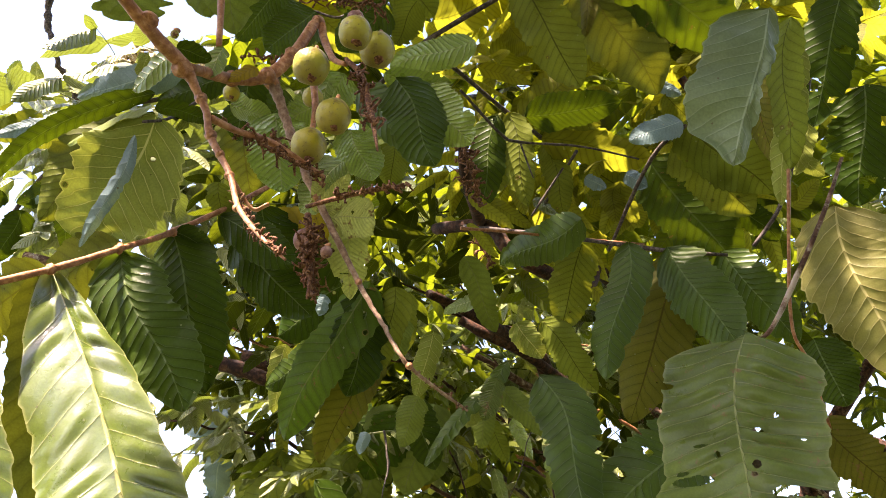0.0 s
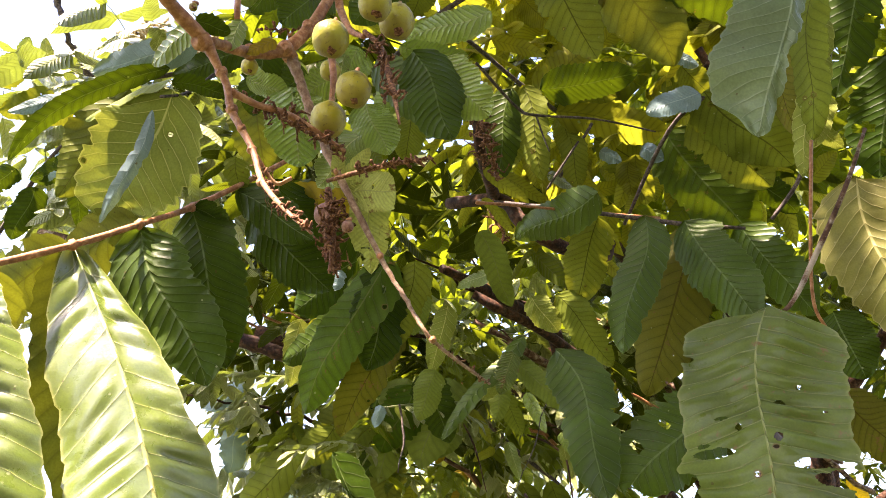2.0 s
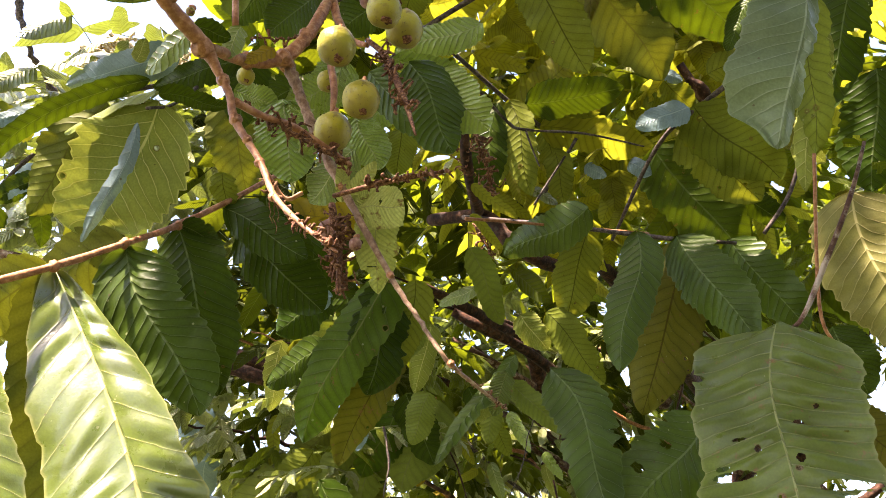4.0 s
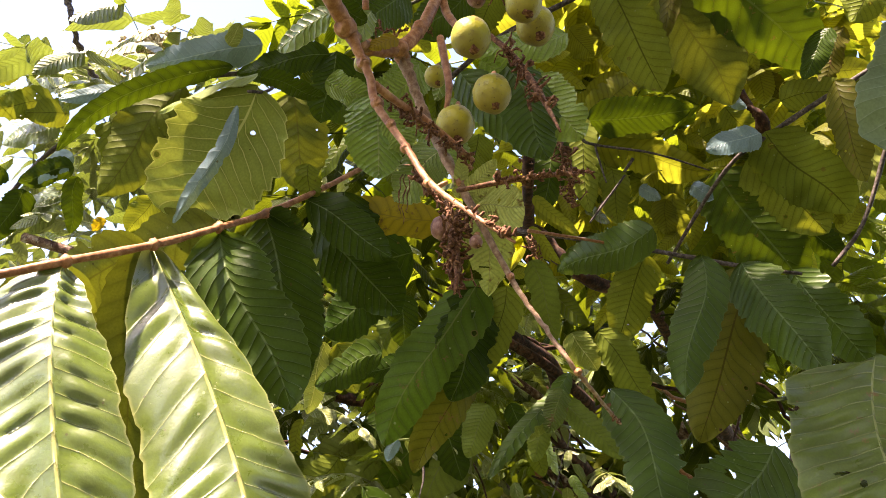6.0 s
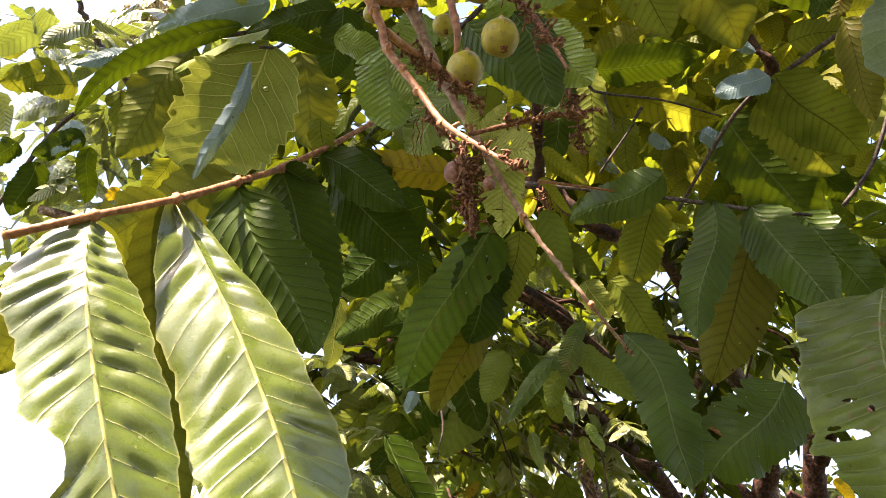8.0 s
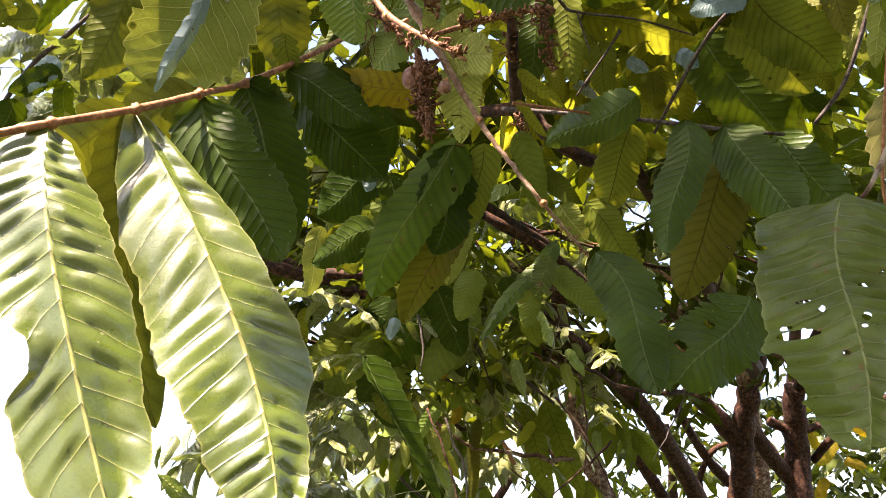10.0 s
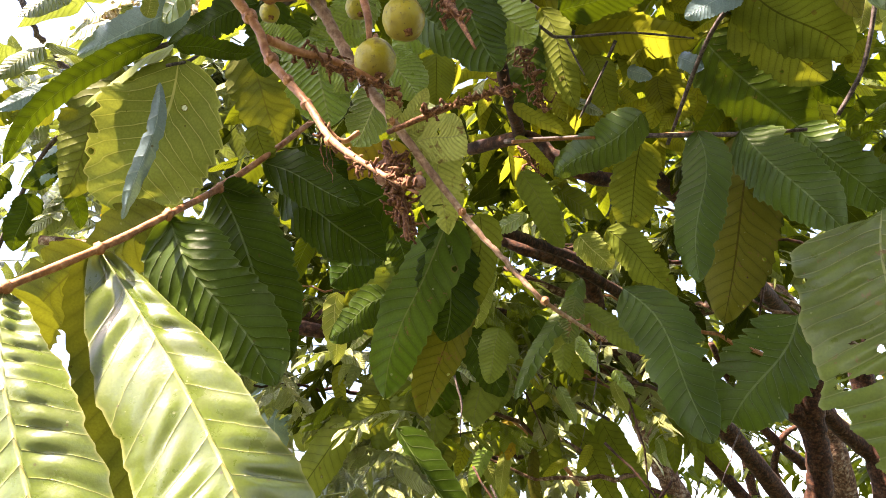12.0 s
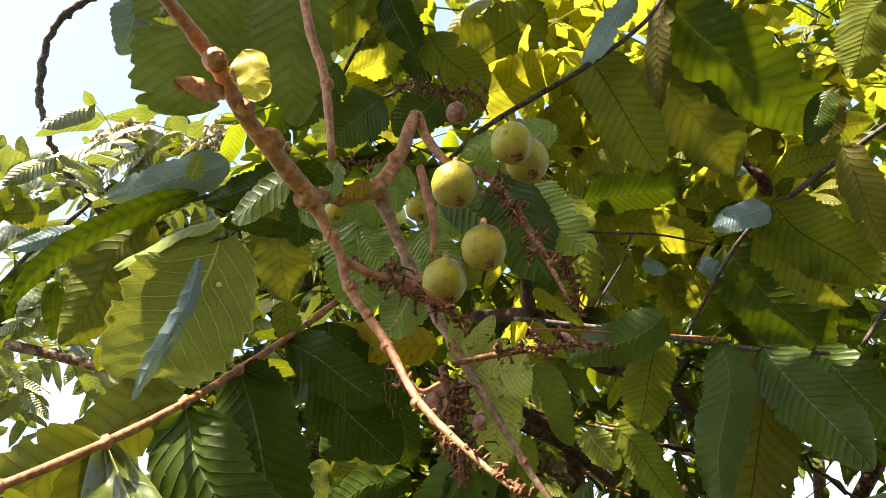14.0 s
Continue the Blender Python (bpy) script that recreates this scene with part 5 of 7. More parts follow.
leaf(tree, "lit", (0.051, 1.142, 2.500), (0.139, 1.180, 2.444), (-0.10, -0.74, -0.66), 0.024, ribs=11, n=60, m=4, nibbles=3, quilt=0.006, label='thin yellow-green leaf with light through it')
leaf(tree, "lit", (0.047, 1.175, 2.451), (0.110, 1.212, 2.396), (-0.10, -0.77, -0.63), 0.018, ribs=11, n=60, m=4, quilt=0.006, label='thin yellow-green leaf with light through it')
leaf(tree, "glossy", (0.207, 1.347, 2.643), (0.266, 1.364, 2.618), (0.18, -0.96, -0.23), 0.028, ribs=11, n=60, m=4)
leaf(tree, "lit", (0.406, 1.369, 2.700), (0.409, 1.415, 2.632), (-0.32, -0.78, -0.54), 0.057, ribs=11, n=60, m=4, quilt=0.006, label='thin yellow-green leaf with light through it')
leaf(tree, "lit", (0.437, 1.423, 2.710), (0.462, 1.468, 2.643), (-0.32, -0.73, -0.61), 0.048, ribs=11, n=60, m=4, nibbles=1, quilt=0.006, label='thin yellow-green leaf with light through it')
leaf(tree, "lit", (0.447, 1.405, 2.646), (0.396, 1.437, 2.599), (-0.17, -0.89, -0.42), 0.029, ribs=11, n=60, m=4, nibbles=3, quilt=0.006, label='thin yellow-green leaf with light through it')
leaf(tree, "sky_sheen", (0.372, 1.158, 2.566), (0.417, 1.172, 2.544), (0.12, -0.92, -0.36), 0.039, ribs=11, n=60, m=4, label='leaf with sky reflection put in as blue-grey colour')
leaf(tree, "sky_sheen", (0.328, 1.317, 2.688), (0.377, 1.331, 2.667), (0.14, -0.94, -0.30), 0.035, ribs=11, n=60, m=4, nibbles=2, label='leaf with sky reflection put in as blue-grey colour')
leaf(tree, "thin", (0.250, 1.259, 2.684), (0.271, 1.325, 2.586), (-0.26, -0.77, -0.58), 0.060, ribs=11, n=60, m=4, quilt=0.006)
leaf(tree, "lit", (0.226, 1.322, 3.038), (0.339, 1.292, 3.082), (0.06, -0.75, -0.66), 0.060, ribs=11, n=60, m=4, nibbles=1, quilt=0.006, label='thin yellow-green leaf with light through it')
leaf(tree, "lit", (0.167, 1.271, 3.113), (0.254, 1.301, 3.068), (-0.18, -0.62, -0.76), 0.072, ribs=11, n=60, m=4, nibbles=3, quilt=0.006, label='thin yellow-green leaf with light through it')
leaf(tree, "thin", (0.211, 1.223, 2.827), (0.366, 1.249, 2.788), (-0.08, -0.66, -0.75), 0.064, ribs=11, n=60, m=4, quilt=0.006)
leaf(tree, "lit", (0.383, 1.401, 3.100), (0.441, 1.358, 3.163), (-0.06, -0.85, -0.52), 0.057, ribs=11, n=60, m=4, nibbles=2, quilt=0.006, label='thin yellow-green leaf with light through it')
leaf(tree, "lit", (0.599, 1.336, 3.018), (0.688, 1.374, 2.961), (-0.25, -0.58, -0.78), 0.060, ribs=11, n=60, m=4, quilt=0.006, label='thin yellow-green leaf with light through it')
leaf(tree, "lit", (0.654, 1.287, 3.090), (0.599, 1.336, 3.018), (-0.18, -0.87, -0.45), 0.054, ribs=11, n=60, m=4, nibbles=1, quilt=0.006, label='thin yellow-green leaf with light through it')
leaf(tree, "old", (0.624, 1.220, 3.010), (0.694, 1.264, 2.945), (-0.35, -0.56, -0.75), 0.057, ribs=11, n=60, m=4, nibbles=3, quilt=0.006, label='old leaf turning yellow-brown')
leaf(tree, "lit", (0.747, 1.179, 2.892), (0.681, 1.138, 2.954), (-0.38, -0.53, -0.76), 0.064, ribs=11, n=60, m=4, quilt=0.006, label='thin yellow-green leaf with light through it')
leaf(tree, "thin", (0.655, 1.091, 2.843), (0.788, 1.083, 2.856), (0.03, -0.69, -0.72), 0.060, ribs=11, n=60, m=4, nibbles=2, quilt=0.006)
leaf(tree, "under", (-0.414, 0.698, 2.354), (-0.400, 0.682, 2.378), (0.30, -0.70, -0.65), 0.018, ribs=14, n=60, m=4, quilt=0.006)
leaf(tree, "under", (-1.984, 2.276, 3.949), (-1.816, 2.220, 4.032), (0.22, -0.54, -0.81), 0.068, ribs=11, n=60, m=4, nibbles=1, quilt=0.006)
leaf(tree, "fresh", (-1.890, 2.258, 3.975), (-1.840, 2.194, 4.070), (0.47, -0.60, -0.65), 0.060, ribs=11, n=60, m=4, nibbles=3, label='bright green young leaf')
leaf(tree, "under", (-1.760, 2.276, 3.948), (-1.770, 2.196, 4.066), (0.44, -0.76, -0.48), 0.052, ribs=11, n=60, m=4, quilt=0.006)
leaf(tree, "thin", (-1.843, 2.284, 3.936), (-1.629, 2.307, 3.902), (-0.02, -0.76, -0.65), 0.080, ribs=11, n=60, m=4, nibbles=2, quilt=0.006)
leaf(tree, "fresh", (-1.679, 2.241, 3.999), (-1.583, 2.293, 3.923), (0.11, -0.88, -0.46), 0.060, ribs=11, n=60, m=4, label='bright green young leaf')
leaf(tree, "thin", (-1.983, 2.306, 3.904), (-1.843, 2.273, 3.952), (0.15, -0.57, -0.81), 0.072, ribs=11, n=60, m=4, nibbles=1, quilt=0.006)
leaf(tree, "sky_sheen", (-1.532, 2.316, 3.531), (-1.703, 2.381, 3.435), (-0.07, -0.88, -0.47), 0.088, ribs=11, n=60, m=4, nibbles=3, label='leaf with sky reflection put in as blue-grey colour')
leaf(tree, "mature", (-1.718, 2.398, 3.410), (-1.825, 2.518, 3.232), (0.40, -0.63, -0.67), 0.113, ribs=11, n=60, m=4)
leaf(tree, "mature", (-1.796, 2.355, 3.473), (-1.927, 2.407, 3.396), (0.21, -0.61, -0.77), 0.094, ribs=11, n=60, m=4, nibbles=2)
leaf(tree, "thin", (-1.604, 2.300, 3.733), (-1.787, 2.303, 3.729), (0.00, -0.72, -0.70), 0.116, ribs=11, n=60, m=4, quilt=0.006)
leaf(tree, "thin", (-1.673, 2.276, 3.770), (-1.924, 2.299, 3.735), (0.04, -0.66, -0.75), 0.116, ribs=11, n=60, m=4, nibbles=1, quilt=0.006)
leaf(tree, "yellowed", (-1.321, 2.287, 3.216), (-1.352, 2.317, 3.172), (0.31, -0.68, -0.67), 0.039, ribs=11, n=60, m=4, nibbles=3, label='yellowed dying leaf')
leaf(tree, "thin", (-0.601, 1.046, 2.374), (-0.642, 1.081, 2.322), (0.26, -0.69, -0.67), 0.048, ribs=14, n=60, m=4, quilt=0.006)
leaf(tree, "thin", (-1.141, 1.793, 3.234), (-1.102, 1.892, 3.087), (0.34, -0.82, -0.46), 0.090, ribs=11, n=60, m=4, nibbles=2, quilt=0.006)
leaf(tree, "mature", (-1.326, 2.050, 3.210), (-1.342, 2.159, 3.049), (0.42, -0.73, -0.54), 0.065, ribs=11, n=60, m=4)
leaf(tree, "glossy", (-0.763, 2.805, 2.806), (-0.966, 2.833, 2.765), (-0.16, -0.98, 0.14), 0.111, ribs=11, n=60, m=4)
leaf(tree, "glossy", (-0.799, 2.913, 2.647), (-0.907, 2.867, 2.714), (0.46, -0.87, 0.16), 0.105, ribs=11, n=60, m=4)
leaf(tree, "sky_sheen", (-0.849, 2.762, 2.692), (-1.006, 2.814, 2.614), (-0.29, -0.95, -0.05), 0.095, ribs=11, n=60, m=4, label='leaf with sky reflection put in as blue-grey colour')
leaf(tree, "sky_sheen", (-0.835, 2.759, 2.517), (-0.877, 2.857, 2.372), (0.15, -0.80, -0.58), 0.103, ribs=11, n=60, m=4, nibbles=2, label='leaf with sky reflection put in as blue-grey colour')
leaf(tree, "under", (-0.742, 2.772, 2.498), (-0.759, 2.858, 2.371), (0.22, -0.79, -0.57), 0.092, ribs=11, n=60, m=4, quilt=0.006)
leaf(tree, "thin", (-0.336, 1.967, 2.260), (-0.440, 2.031, 2.165), (-0.05, -0.85, -0.52), 0.091, ribs=11, n=60, m=4, nibbles=1, quilt=0.006)
leaf(tree, "lit", (-0.466, 2.105, 2.413), (-0.492, 2.189, 2.289), (0.16, -0.80, -0.57), 0.037, ribs=11, n=60, m=4, nibbles=3, quilt=0.006, label='thin yellow-green leaf with light through it')
leaf(tree, "under", (-0.023, 1.604, 2.441), (-0.065, 1.697, 2.303), (-0.02, -0.83, -0.56), 0.058, ribs=11, n=60, m=4, quilt=0.006)
leaf(tree, "fresh", (0.102, 1.728, 2.615), (0.003, 1.756, 2.573), (-0.28, -0.96, 0.02), 0.046, ribs=11, n=60, m=4, nibbles=2, label='bright green young leaf')
leaf(tree, "thin", (-0.077, 1.466, 2.467), (-0.097, 1.548, 2.345), (0.03, -0.83, -0.56), 0.057, ribs=11, n=60, m=4, quilt=0.006)
leaf(tree, "mature", (-0.089, 1.791, 2.342), (-0.018, 1.893, 2.191), (0.10, -0.85, -0.52), 0.096, ribs=11, n=60, m=4, nibbles=1)
leaf(tree, "mature", (-0.161, 2.162, 2.329), (-0.313, 2.267, 2.173), (-0.09, -0.86, -0.49), 0.132, ribs=11, n=60, m=4, nibbles=3)
leaf(tree, "fresh", (-0.112, 2.669, 2.293), (-0.286, 2.736, 2.193), (-0.41, -0.90, 0.11), 0.124, ribs=11, n=60, m=4, label='bright green young leaf')
leaf(tree, "under", (0.465, 0.657, 2.379), (0.451, 0.780, 2.196), (-0.42, -0.77, -0.48), 0.036, ribs=14, n=60, m=4, nibbles=2, quilt=0.006)
leaf(tree, "thin", (0.580, 1.104, 2.646), (0.677, 1.161, 2.561), (-0.27, -0.62, -0.73), 0.076, ribs=11, n=60, m=4, quilt=0.006)
leaf(tree, "under", (0.794, 1.174, 2.720), (0.766, 1.237, 2.627), (-0.39, -0.81, -0.43), 0.047, ribs=11, n=60, m=4, nibbles=1, quilt=0.006)
leaf(tree, "under", (0.756, 1.207, 2.671), (0.830, 1.238, 2.626), (-0.22, -0.61, -0.77), 0.036, ribs=11, n=60, m=4, nibbles=3, quilt=0.006)
leaf(tree, "lit", (0.900, 1.514, 2.753), (0.971, 1.475, 2.811), (-0.20, -0.91, -0.37), 0.048, ribs=11, n=60, m=4, quilt=0.006, label='thin yellow-green leaf with light through it')
leaf(tree, "lit", (0.843, 1.466, 2.825), (0.914, 1.506, 2.765), (-0.26, -0.63, -0.73), 0.048, ribs=11, n=60, m=4, nibbles=2, quilt=0.006, label='thin yellow-green leaf with light through it')
leaf(tree, "thin", (0.512, 1.209, 2.847), (0.576, 1.246, 2.793), (-0.25, -0.64, -0.73), 0.065, ribs=11, n=60, m=4, quilt=0.006)
leaf(tree, "sky_sheen", (0.458, 1.125, 2.794), (0.518, 1.139, 2.773), (0.09, -0.93, -0.37), 0.031, ribs=11, n=60, m=4, nibbles=1, label='leaf with sky reflection put in as blue-grey colour')
leaf(tree, "lit", (0.421, 1.361, 2.712), (0.447, 1.428, 2.612), (-0.25, -0.77, -0.58), 0.061, ribs=11, n=60, m=4, nibbles=3, quilt=0.006, label='thin yellow-green leaf with light through it')
leaf(tree, "mature", (0.602, 1.189, 2.520), (0.686, 1.234, 2.453), (-0.22, -0.66, -0.72), 0.057, ribs=11, n=60, m=4)
leaf(tree, "old", (0.672, 0.974, 2.302), (0.618, 0.959, 2.325), (-0.13, -0.65, -0.75), 0.038, ribs=14, n=60, m=4, nibbles=2, quilt=0.006, label='old leaf turning yellow-brown')
leaf(tree, "mature", (0.050, 1.502, 2.235), (0.098, 1.557, 2.152), (0.05, -0.84, -0.54), 0.041, ribs=11, n=60, m=4)
leaf(tree, "thin", (0.105, 1.632, 2.220), (0.149, 1.684, 2.143), (0.04, -0.84, -0.54), 0.044, ribs=11, n=60, m=4, nibbles=1, quilt=0.006)
leaf(tree, "mature", (-0.167, 1.126, 2.077), (-0.120, 1.084, 2.138), (0.01, -0.83, -0.56), 0.039, ribs=14, n=60, m=4, nibbles=3)
leaf(tree, "thin", (-0.318, 1.443, 2.322), (-0.271, 1.499, 2.239), (0.20, -0.86, -0.47), 0.062, ribs=11, n=60, m=4, quilt=0.006)
part("twig", Shape().tube([(0.236, 1.350, 2.638, 0.0038), (0.310, 1.282, 2.740, 0.0038)], 5, rough=0.10), "twig_dark", tree)
part("twig", Shape().tube([(0.549, 1.075, 2.331, 0.0039), (0.598, 1.032, 2.395, 0.0039), (0.632, 0.956, 2.507, 0.0039), (0.651, 0.897, 2.595, 0.0039)], 6, rough=0.10), "twig_dark", tree)
part("twig", Shape().tube([(-0.497, 2.687, 2.803, 0.0197), (-0.443, 2.688, 2.800, 0.0241), (-0.340, 2.691, 2.797, 0.0241), (-0.237, 2.801, 2.812, 0.0204)], 9, rough=0.10), "bark", tree)
part("twig", Shape().tube([(0.053, 2.030, 2.704, 0.0139), (0.141, 2.058, 2.662, 0.0156), (0.283, 2.186, 2.651, 0.0163), (0.483, 2.443, 2.628, 0.0197)], 8, rough=0.10), "bark", tree)
part("twig", Shape().tube([(0.064, 2.348, 2.768, 0.0098), (0.224, 2.402, 2.689, 0.0138), (0.365, 2.538, 2.665, 0.0143)], 8, rough=0.10), "bark_pale", tree)
part("twig", Shape().tube([(0.223, 2.911, 2.649, 0.0114), (0.409, 2.960, 2.576, 0.0160), (0.548, 3.010, 2.502, 0.0183), (0.672, 3.189, 2.415, 0.0189)], 8, rough=0.10), "bark_pale", tree)
part("twig", Shape().tube([(0.327, 2.489, 2.560, 0.0177), (0.497, 2.750, 2.530, 0.0255), (0.711, 3.034, 2.466, 0.0343)], 8, rough=0.10), "bark", tree)
flower_remains(tree, (-1.440, 2.225, 4.000), (-1.259, 2.200, 4.061), 90, 0.10, 7.0, "dry", buds=0.9)
flower_remains(tree, (-1.074, 2.228, 4.000), (-0.934, 2.189, 4.057), 60, 0.09, 7.0, "dry", buds=0.9)
leaf(tree, "fresh", (0.306, 3.082, 2.313), (0.159, 3.110, 2.237), (-0.32, -0.90, 0.30), 0.056, ribs=11, n=40, m=3, tail=0.9, label='bright green young leaf')
leaf(tree, "sheen", (0.293, 2.039, 2.265), (0.336, 2.064, 2.192), (0.09, -0.96, -0.28), 0.030, ribs=11, n=40, m=3, tail=0.9, nibbles=2)
leaf(tree, "lit", (-0.084, 2.809, 2.582), (-0.083, 2.854, 2.479), (0.33, -0.86, -0.38), 0.036, ribs=11, n=40, m=3, tail=0.9, quilt=0.006, label='thin yellow-green leaf with light through it')
leaf(tree, "fresh", (0.450, 2.683, 2.524), (0.497, 2.708, 2.451), (0.22, -0.96, -0.18), 0.030, ribs=11, n=40, m=3, tail=0.9, nibbles=1, label='bright green young leaf')
leaf(tree, "sheen", (-0.049, 3.236, 2.251), (-0.001, 3.324, 2.084), (0.43, -0.84, -0.32), 0.063, ribs=11, n=40, m=3, tail=0.9, nibbles=3)
leaf(tree, "lit", (0.681, 3.127, 2.612), (0.685, 3.169, 2.513), (0.08, -0.92, -0.39), 0.035, ribs=11, n=40, m=3, tail=0.9, quilt=0.006, label='thin yellow-green leaf with light through it')
leaf(tree, "under", (-0.045, 2.257, 2.478), (-0.074, 2.280, 2.408), (0.28, -0.87, -0.40), 0.025, ribs=11, n=40, m=3, tail=0.9, nibbles=2, quilt=0.006)
leaf(tree, "sheen", (0.111, 2.802, 2.517), (0.171, 2.852, 2.407), (0.47, -0.87, -0.14), 0.044, ribs=11, n=40, m=3, tail=0.9)
leaf(tree, "lit", (0.632, 2.814, 2.614), (0.554, 2.831, 2.552), (-0.15, -0.98, -0.09), 0.033, ribs=11, n=40, m=3, tail=0.9, nibbles=1, quilt=0.006, label='thin yellow-green leaf with light through it')
leaf(tree, "sheen", (0.194, 1.970, 2.357), (0.249, 2.015, 2.254), (0.34, -0.91, -0.22), 0.041, ribs=11, n=40, m=3, tail=0.9, nibbles=3)
leaf(tree, "under", (-0.023, 2.663, 2.220), (-0.053, 2.731, 2.083), (-0.40, -0.85, -0.34), 0.050, ribs=11, n=40, m=3, tail=0.9, quilt=0.006)
leaf(tree, "fresh", (-0.120, 3.053, 2.361), (-0.201, 3.071, 2.299), (-0.00, -0.96, -0.27), 0.034, ribs=11, n=40, m=3, tail=0.9, nibbles=2, label='bright green young leaf')
leaf(tree, "fresh", (0.153, 2.169, 2.279), (0.185, 2.214, 2.176), (0.18, -0.92, -0.35), 0.038, ribs=11, n=40, m=3, tail=0.9, label='bright green young leaf')
leaf(tree, "lit", (0.041, 2.033, 2.331), (0.097, 2.069, 2.242), (0.37, -0.92, -0.14), 0.037, ribs=11, n=40, m=3, tail=0.9, nibbles=1, quilt=0.006, label='thin yellow-green leaf with light through it')
leaf(tree, "under", (-0.179, 2.792, 2.182), (-0.177, 2.834, 2.084), (-0.27, -0.88, -0.39), 0.035, ribs=11, n=40, m=3, tail=0.9, nibbles=3, quilt=0.006)
leaf(tree, "lit", (0.105, 2.068, 2.230), (0.043, 2.070, 2.191), (0.02, -1.00, -0.08), 0.024, ribs=11, n=40, m=3, tail=0.9, quilt=0.006, label='thin yellow-green leaf with light through it')
leaf(tree, "lit", (-0.061, 2.839, 2.178), (0.028, 2.898, 2.054), (0.53, -0.85, -0.03), 0.054, ribs=11, n=40, m=3, tail=0.9, nibbles=2, quilt=0.006, label='thin yellow-green leaf with light through it')
leaf(tree, "sheen", (0.202, 2.931, 2.644), (0.236, 2.991, 2.519), (-0.46, -0.75, -0.48), 0.046, ribs=11, n=40, m=3, tail=0.9)
leaf(tree, "lit", (0.178, 2.906, 2.434), (0.162, 2.956, 2.324), (-0.53, -0.80, -0.28), 0.040, ribs=11, n=40, m=3, tail=0.9, nibbles=1, quilt=0.006, label='thin yellow-green leaf with light through it')
leaf(tree, "under", (-0.119, 2.744, 2.249), (-0.044, 2.808, 2.118), (0.48, -0.86, -0.15), 0.054, ribs=11, n=40, m=3, tail=0.9, nibbles=3, quilt=0.006)
leaf(tree, "under", (0.184, 2.695, 2.357), (0.166, 2.729, 2.272), (-0.37, -0.89, -0.27), 0.031, ribs=11, n=40, m=3, tail=0.9, quilt=0.006)
leaf(tree, "lit", (0.261, 2.545, 2.184), (0.203, 2.574, 2.105), (-0.14, -0.96, -0.25), 0.034, ribs=11, n=40, m=3, tail=0.9, nibbles=2, quilt=0.006, label='thin yellow-green leaf with light through it')
leaf(tree, "fresh", (0.652, 3.302, 2.334), (0.668, 3.353, 2.223), (-0.15, -0.89, -0.43), 0.040, ribs=11, n=40, m=3, tail=0.9, label='bright green young leaf')
leaf(tree, "under", (0.340, 2.324, 2.319), (0.366, 2.367, 2.219), (0.05, -0.92, -0.38), 0.036, ribs=11, n=40, m=3, tail=0.9, nibbles=1, quilt=0.006)
leaf(tree, "lit", (0.330, 3.124, 2.322), (0.353, 3.206, 2.164), (-0.53, -0.72, -0.45), 0.058, ribs=11, n=40, m=3, tail=0.9, nibbles=3, quilt=0.006, label='thin yellow-green leaf with light through it')
leaf(tree, "lit", (0.521, 2.700, 2.310), (0.593, 2.758, 2.187), (0.21, -0.93, -0.32), 0.051, ribs=11, n=40, m=3, tail=0.9, quilt=0.006, label='thin yellow-green leaf with light through it')
leaf(tree, "lit", (-0.130, 2.555, 2.283), (-0.192, 2.617, 2.155), (-0.00, -0.90, -0.44), 0.050, ribs=11, n=40, m=3, tail=0.9, nibbles=2, quilt=0.006, label='thin yellow-green leaf with light through it')
leaf(tree, "lit", (0.167, 2.450, 2.125), (0.080, 2.450, 2.089), (-0.09, -0.97, 0.22), 0.031, ribs=11, n=40, m=3, tail=0.9, quilt=0.006, label='thin yellow-green leaf with light through it')
leaf(tree, "sheen", (-0.068, 2.290, 2.170), (-0.149, 2.336, 2.065), (0.01, -0.91, -0.41), 0.046, ribs=11, n=40, m=3, tail=0.9, nibbles=1)
leaf(tree, "lit", (0.621, 3.094, 2.666), (0.598, 3.165, 2.525), (-0.28, -0.88, -0.40), 0.051, ribs=11, n=40, m=3, tail=0.9, nibbles=3, quilt=0.006, label='thin yellow-green leaf with light through it')

# lower fronds
low_frond = part("frond", Shape().tube([(-0.613, 4.048, 3.149, 0.0131), (-0.464, 4.222, 2.894, 0.0133), (-0.343, 4.419, 2.600, 0.0102), (-0.215, 4.594, 2.341, 0.0104), (0.023, 4.693, 2.195, 0.0070)], 5, rough=0.10), "twig_dark", tree)
leaf(low_frond, "thin", (-0.426, 2.172, 2.313), (-0.705, 2.349, 2.052), (-0.28, -0.91, -0.31), 0.115, quilt=0.006)
leaf(low_frond, "mature", (-0.356, 2.356, 2.399), (-0.199, 2.522, 2.153), (-0.05, -0.81, -0.58), 0.118, nibbles=1)
leaf(low_frond, "mature", (-0.273, 2.346, 2.413), (-0.041, 2.338, 2.425), (-0.00, -0.85, -0.52), 0.125, nibbles=3)
leaf(low_frond, "mature", (-0.296, 2.200, 2.452), (-0.125, 2.283, 2.328), (0.13, -0.90, -0.42), 0.134)
leaf(low_frond, "glossy", (-0.209, 4.516, 2.763), (-0.219, 4.745, 2.421), (0.01, -0.83, -0.56), 0.192, ribs=11)
leaf(low_frond, "glossy", (-0.363, 4.764, 2.394), (-0.657, 5.002, 2.040), (-0.49, -0.86, -0.17), 0.173, ribs=12)
leaf(low_frond, "glossy", (-0.299, 4.776, 2.375), (-0.442, 5.014, 2.023), (-0.34, -0.84, -0.43), 0.156, ribs=12)
leaf(low_frond, "mature", (-0.246, 4.674, 2.373), (0.006, 4.832, 2.139), (0.23, -0.90, -0.36), 0.223, ribs=12, nibbles=3)
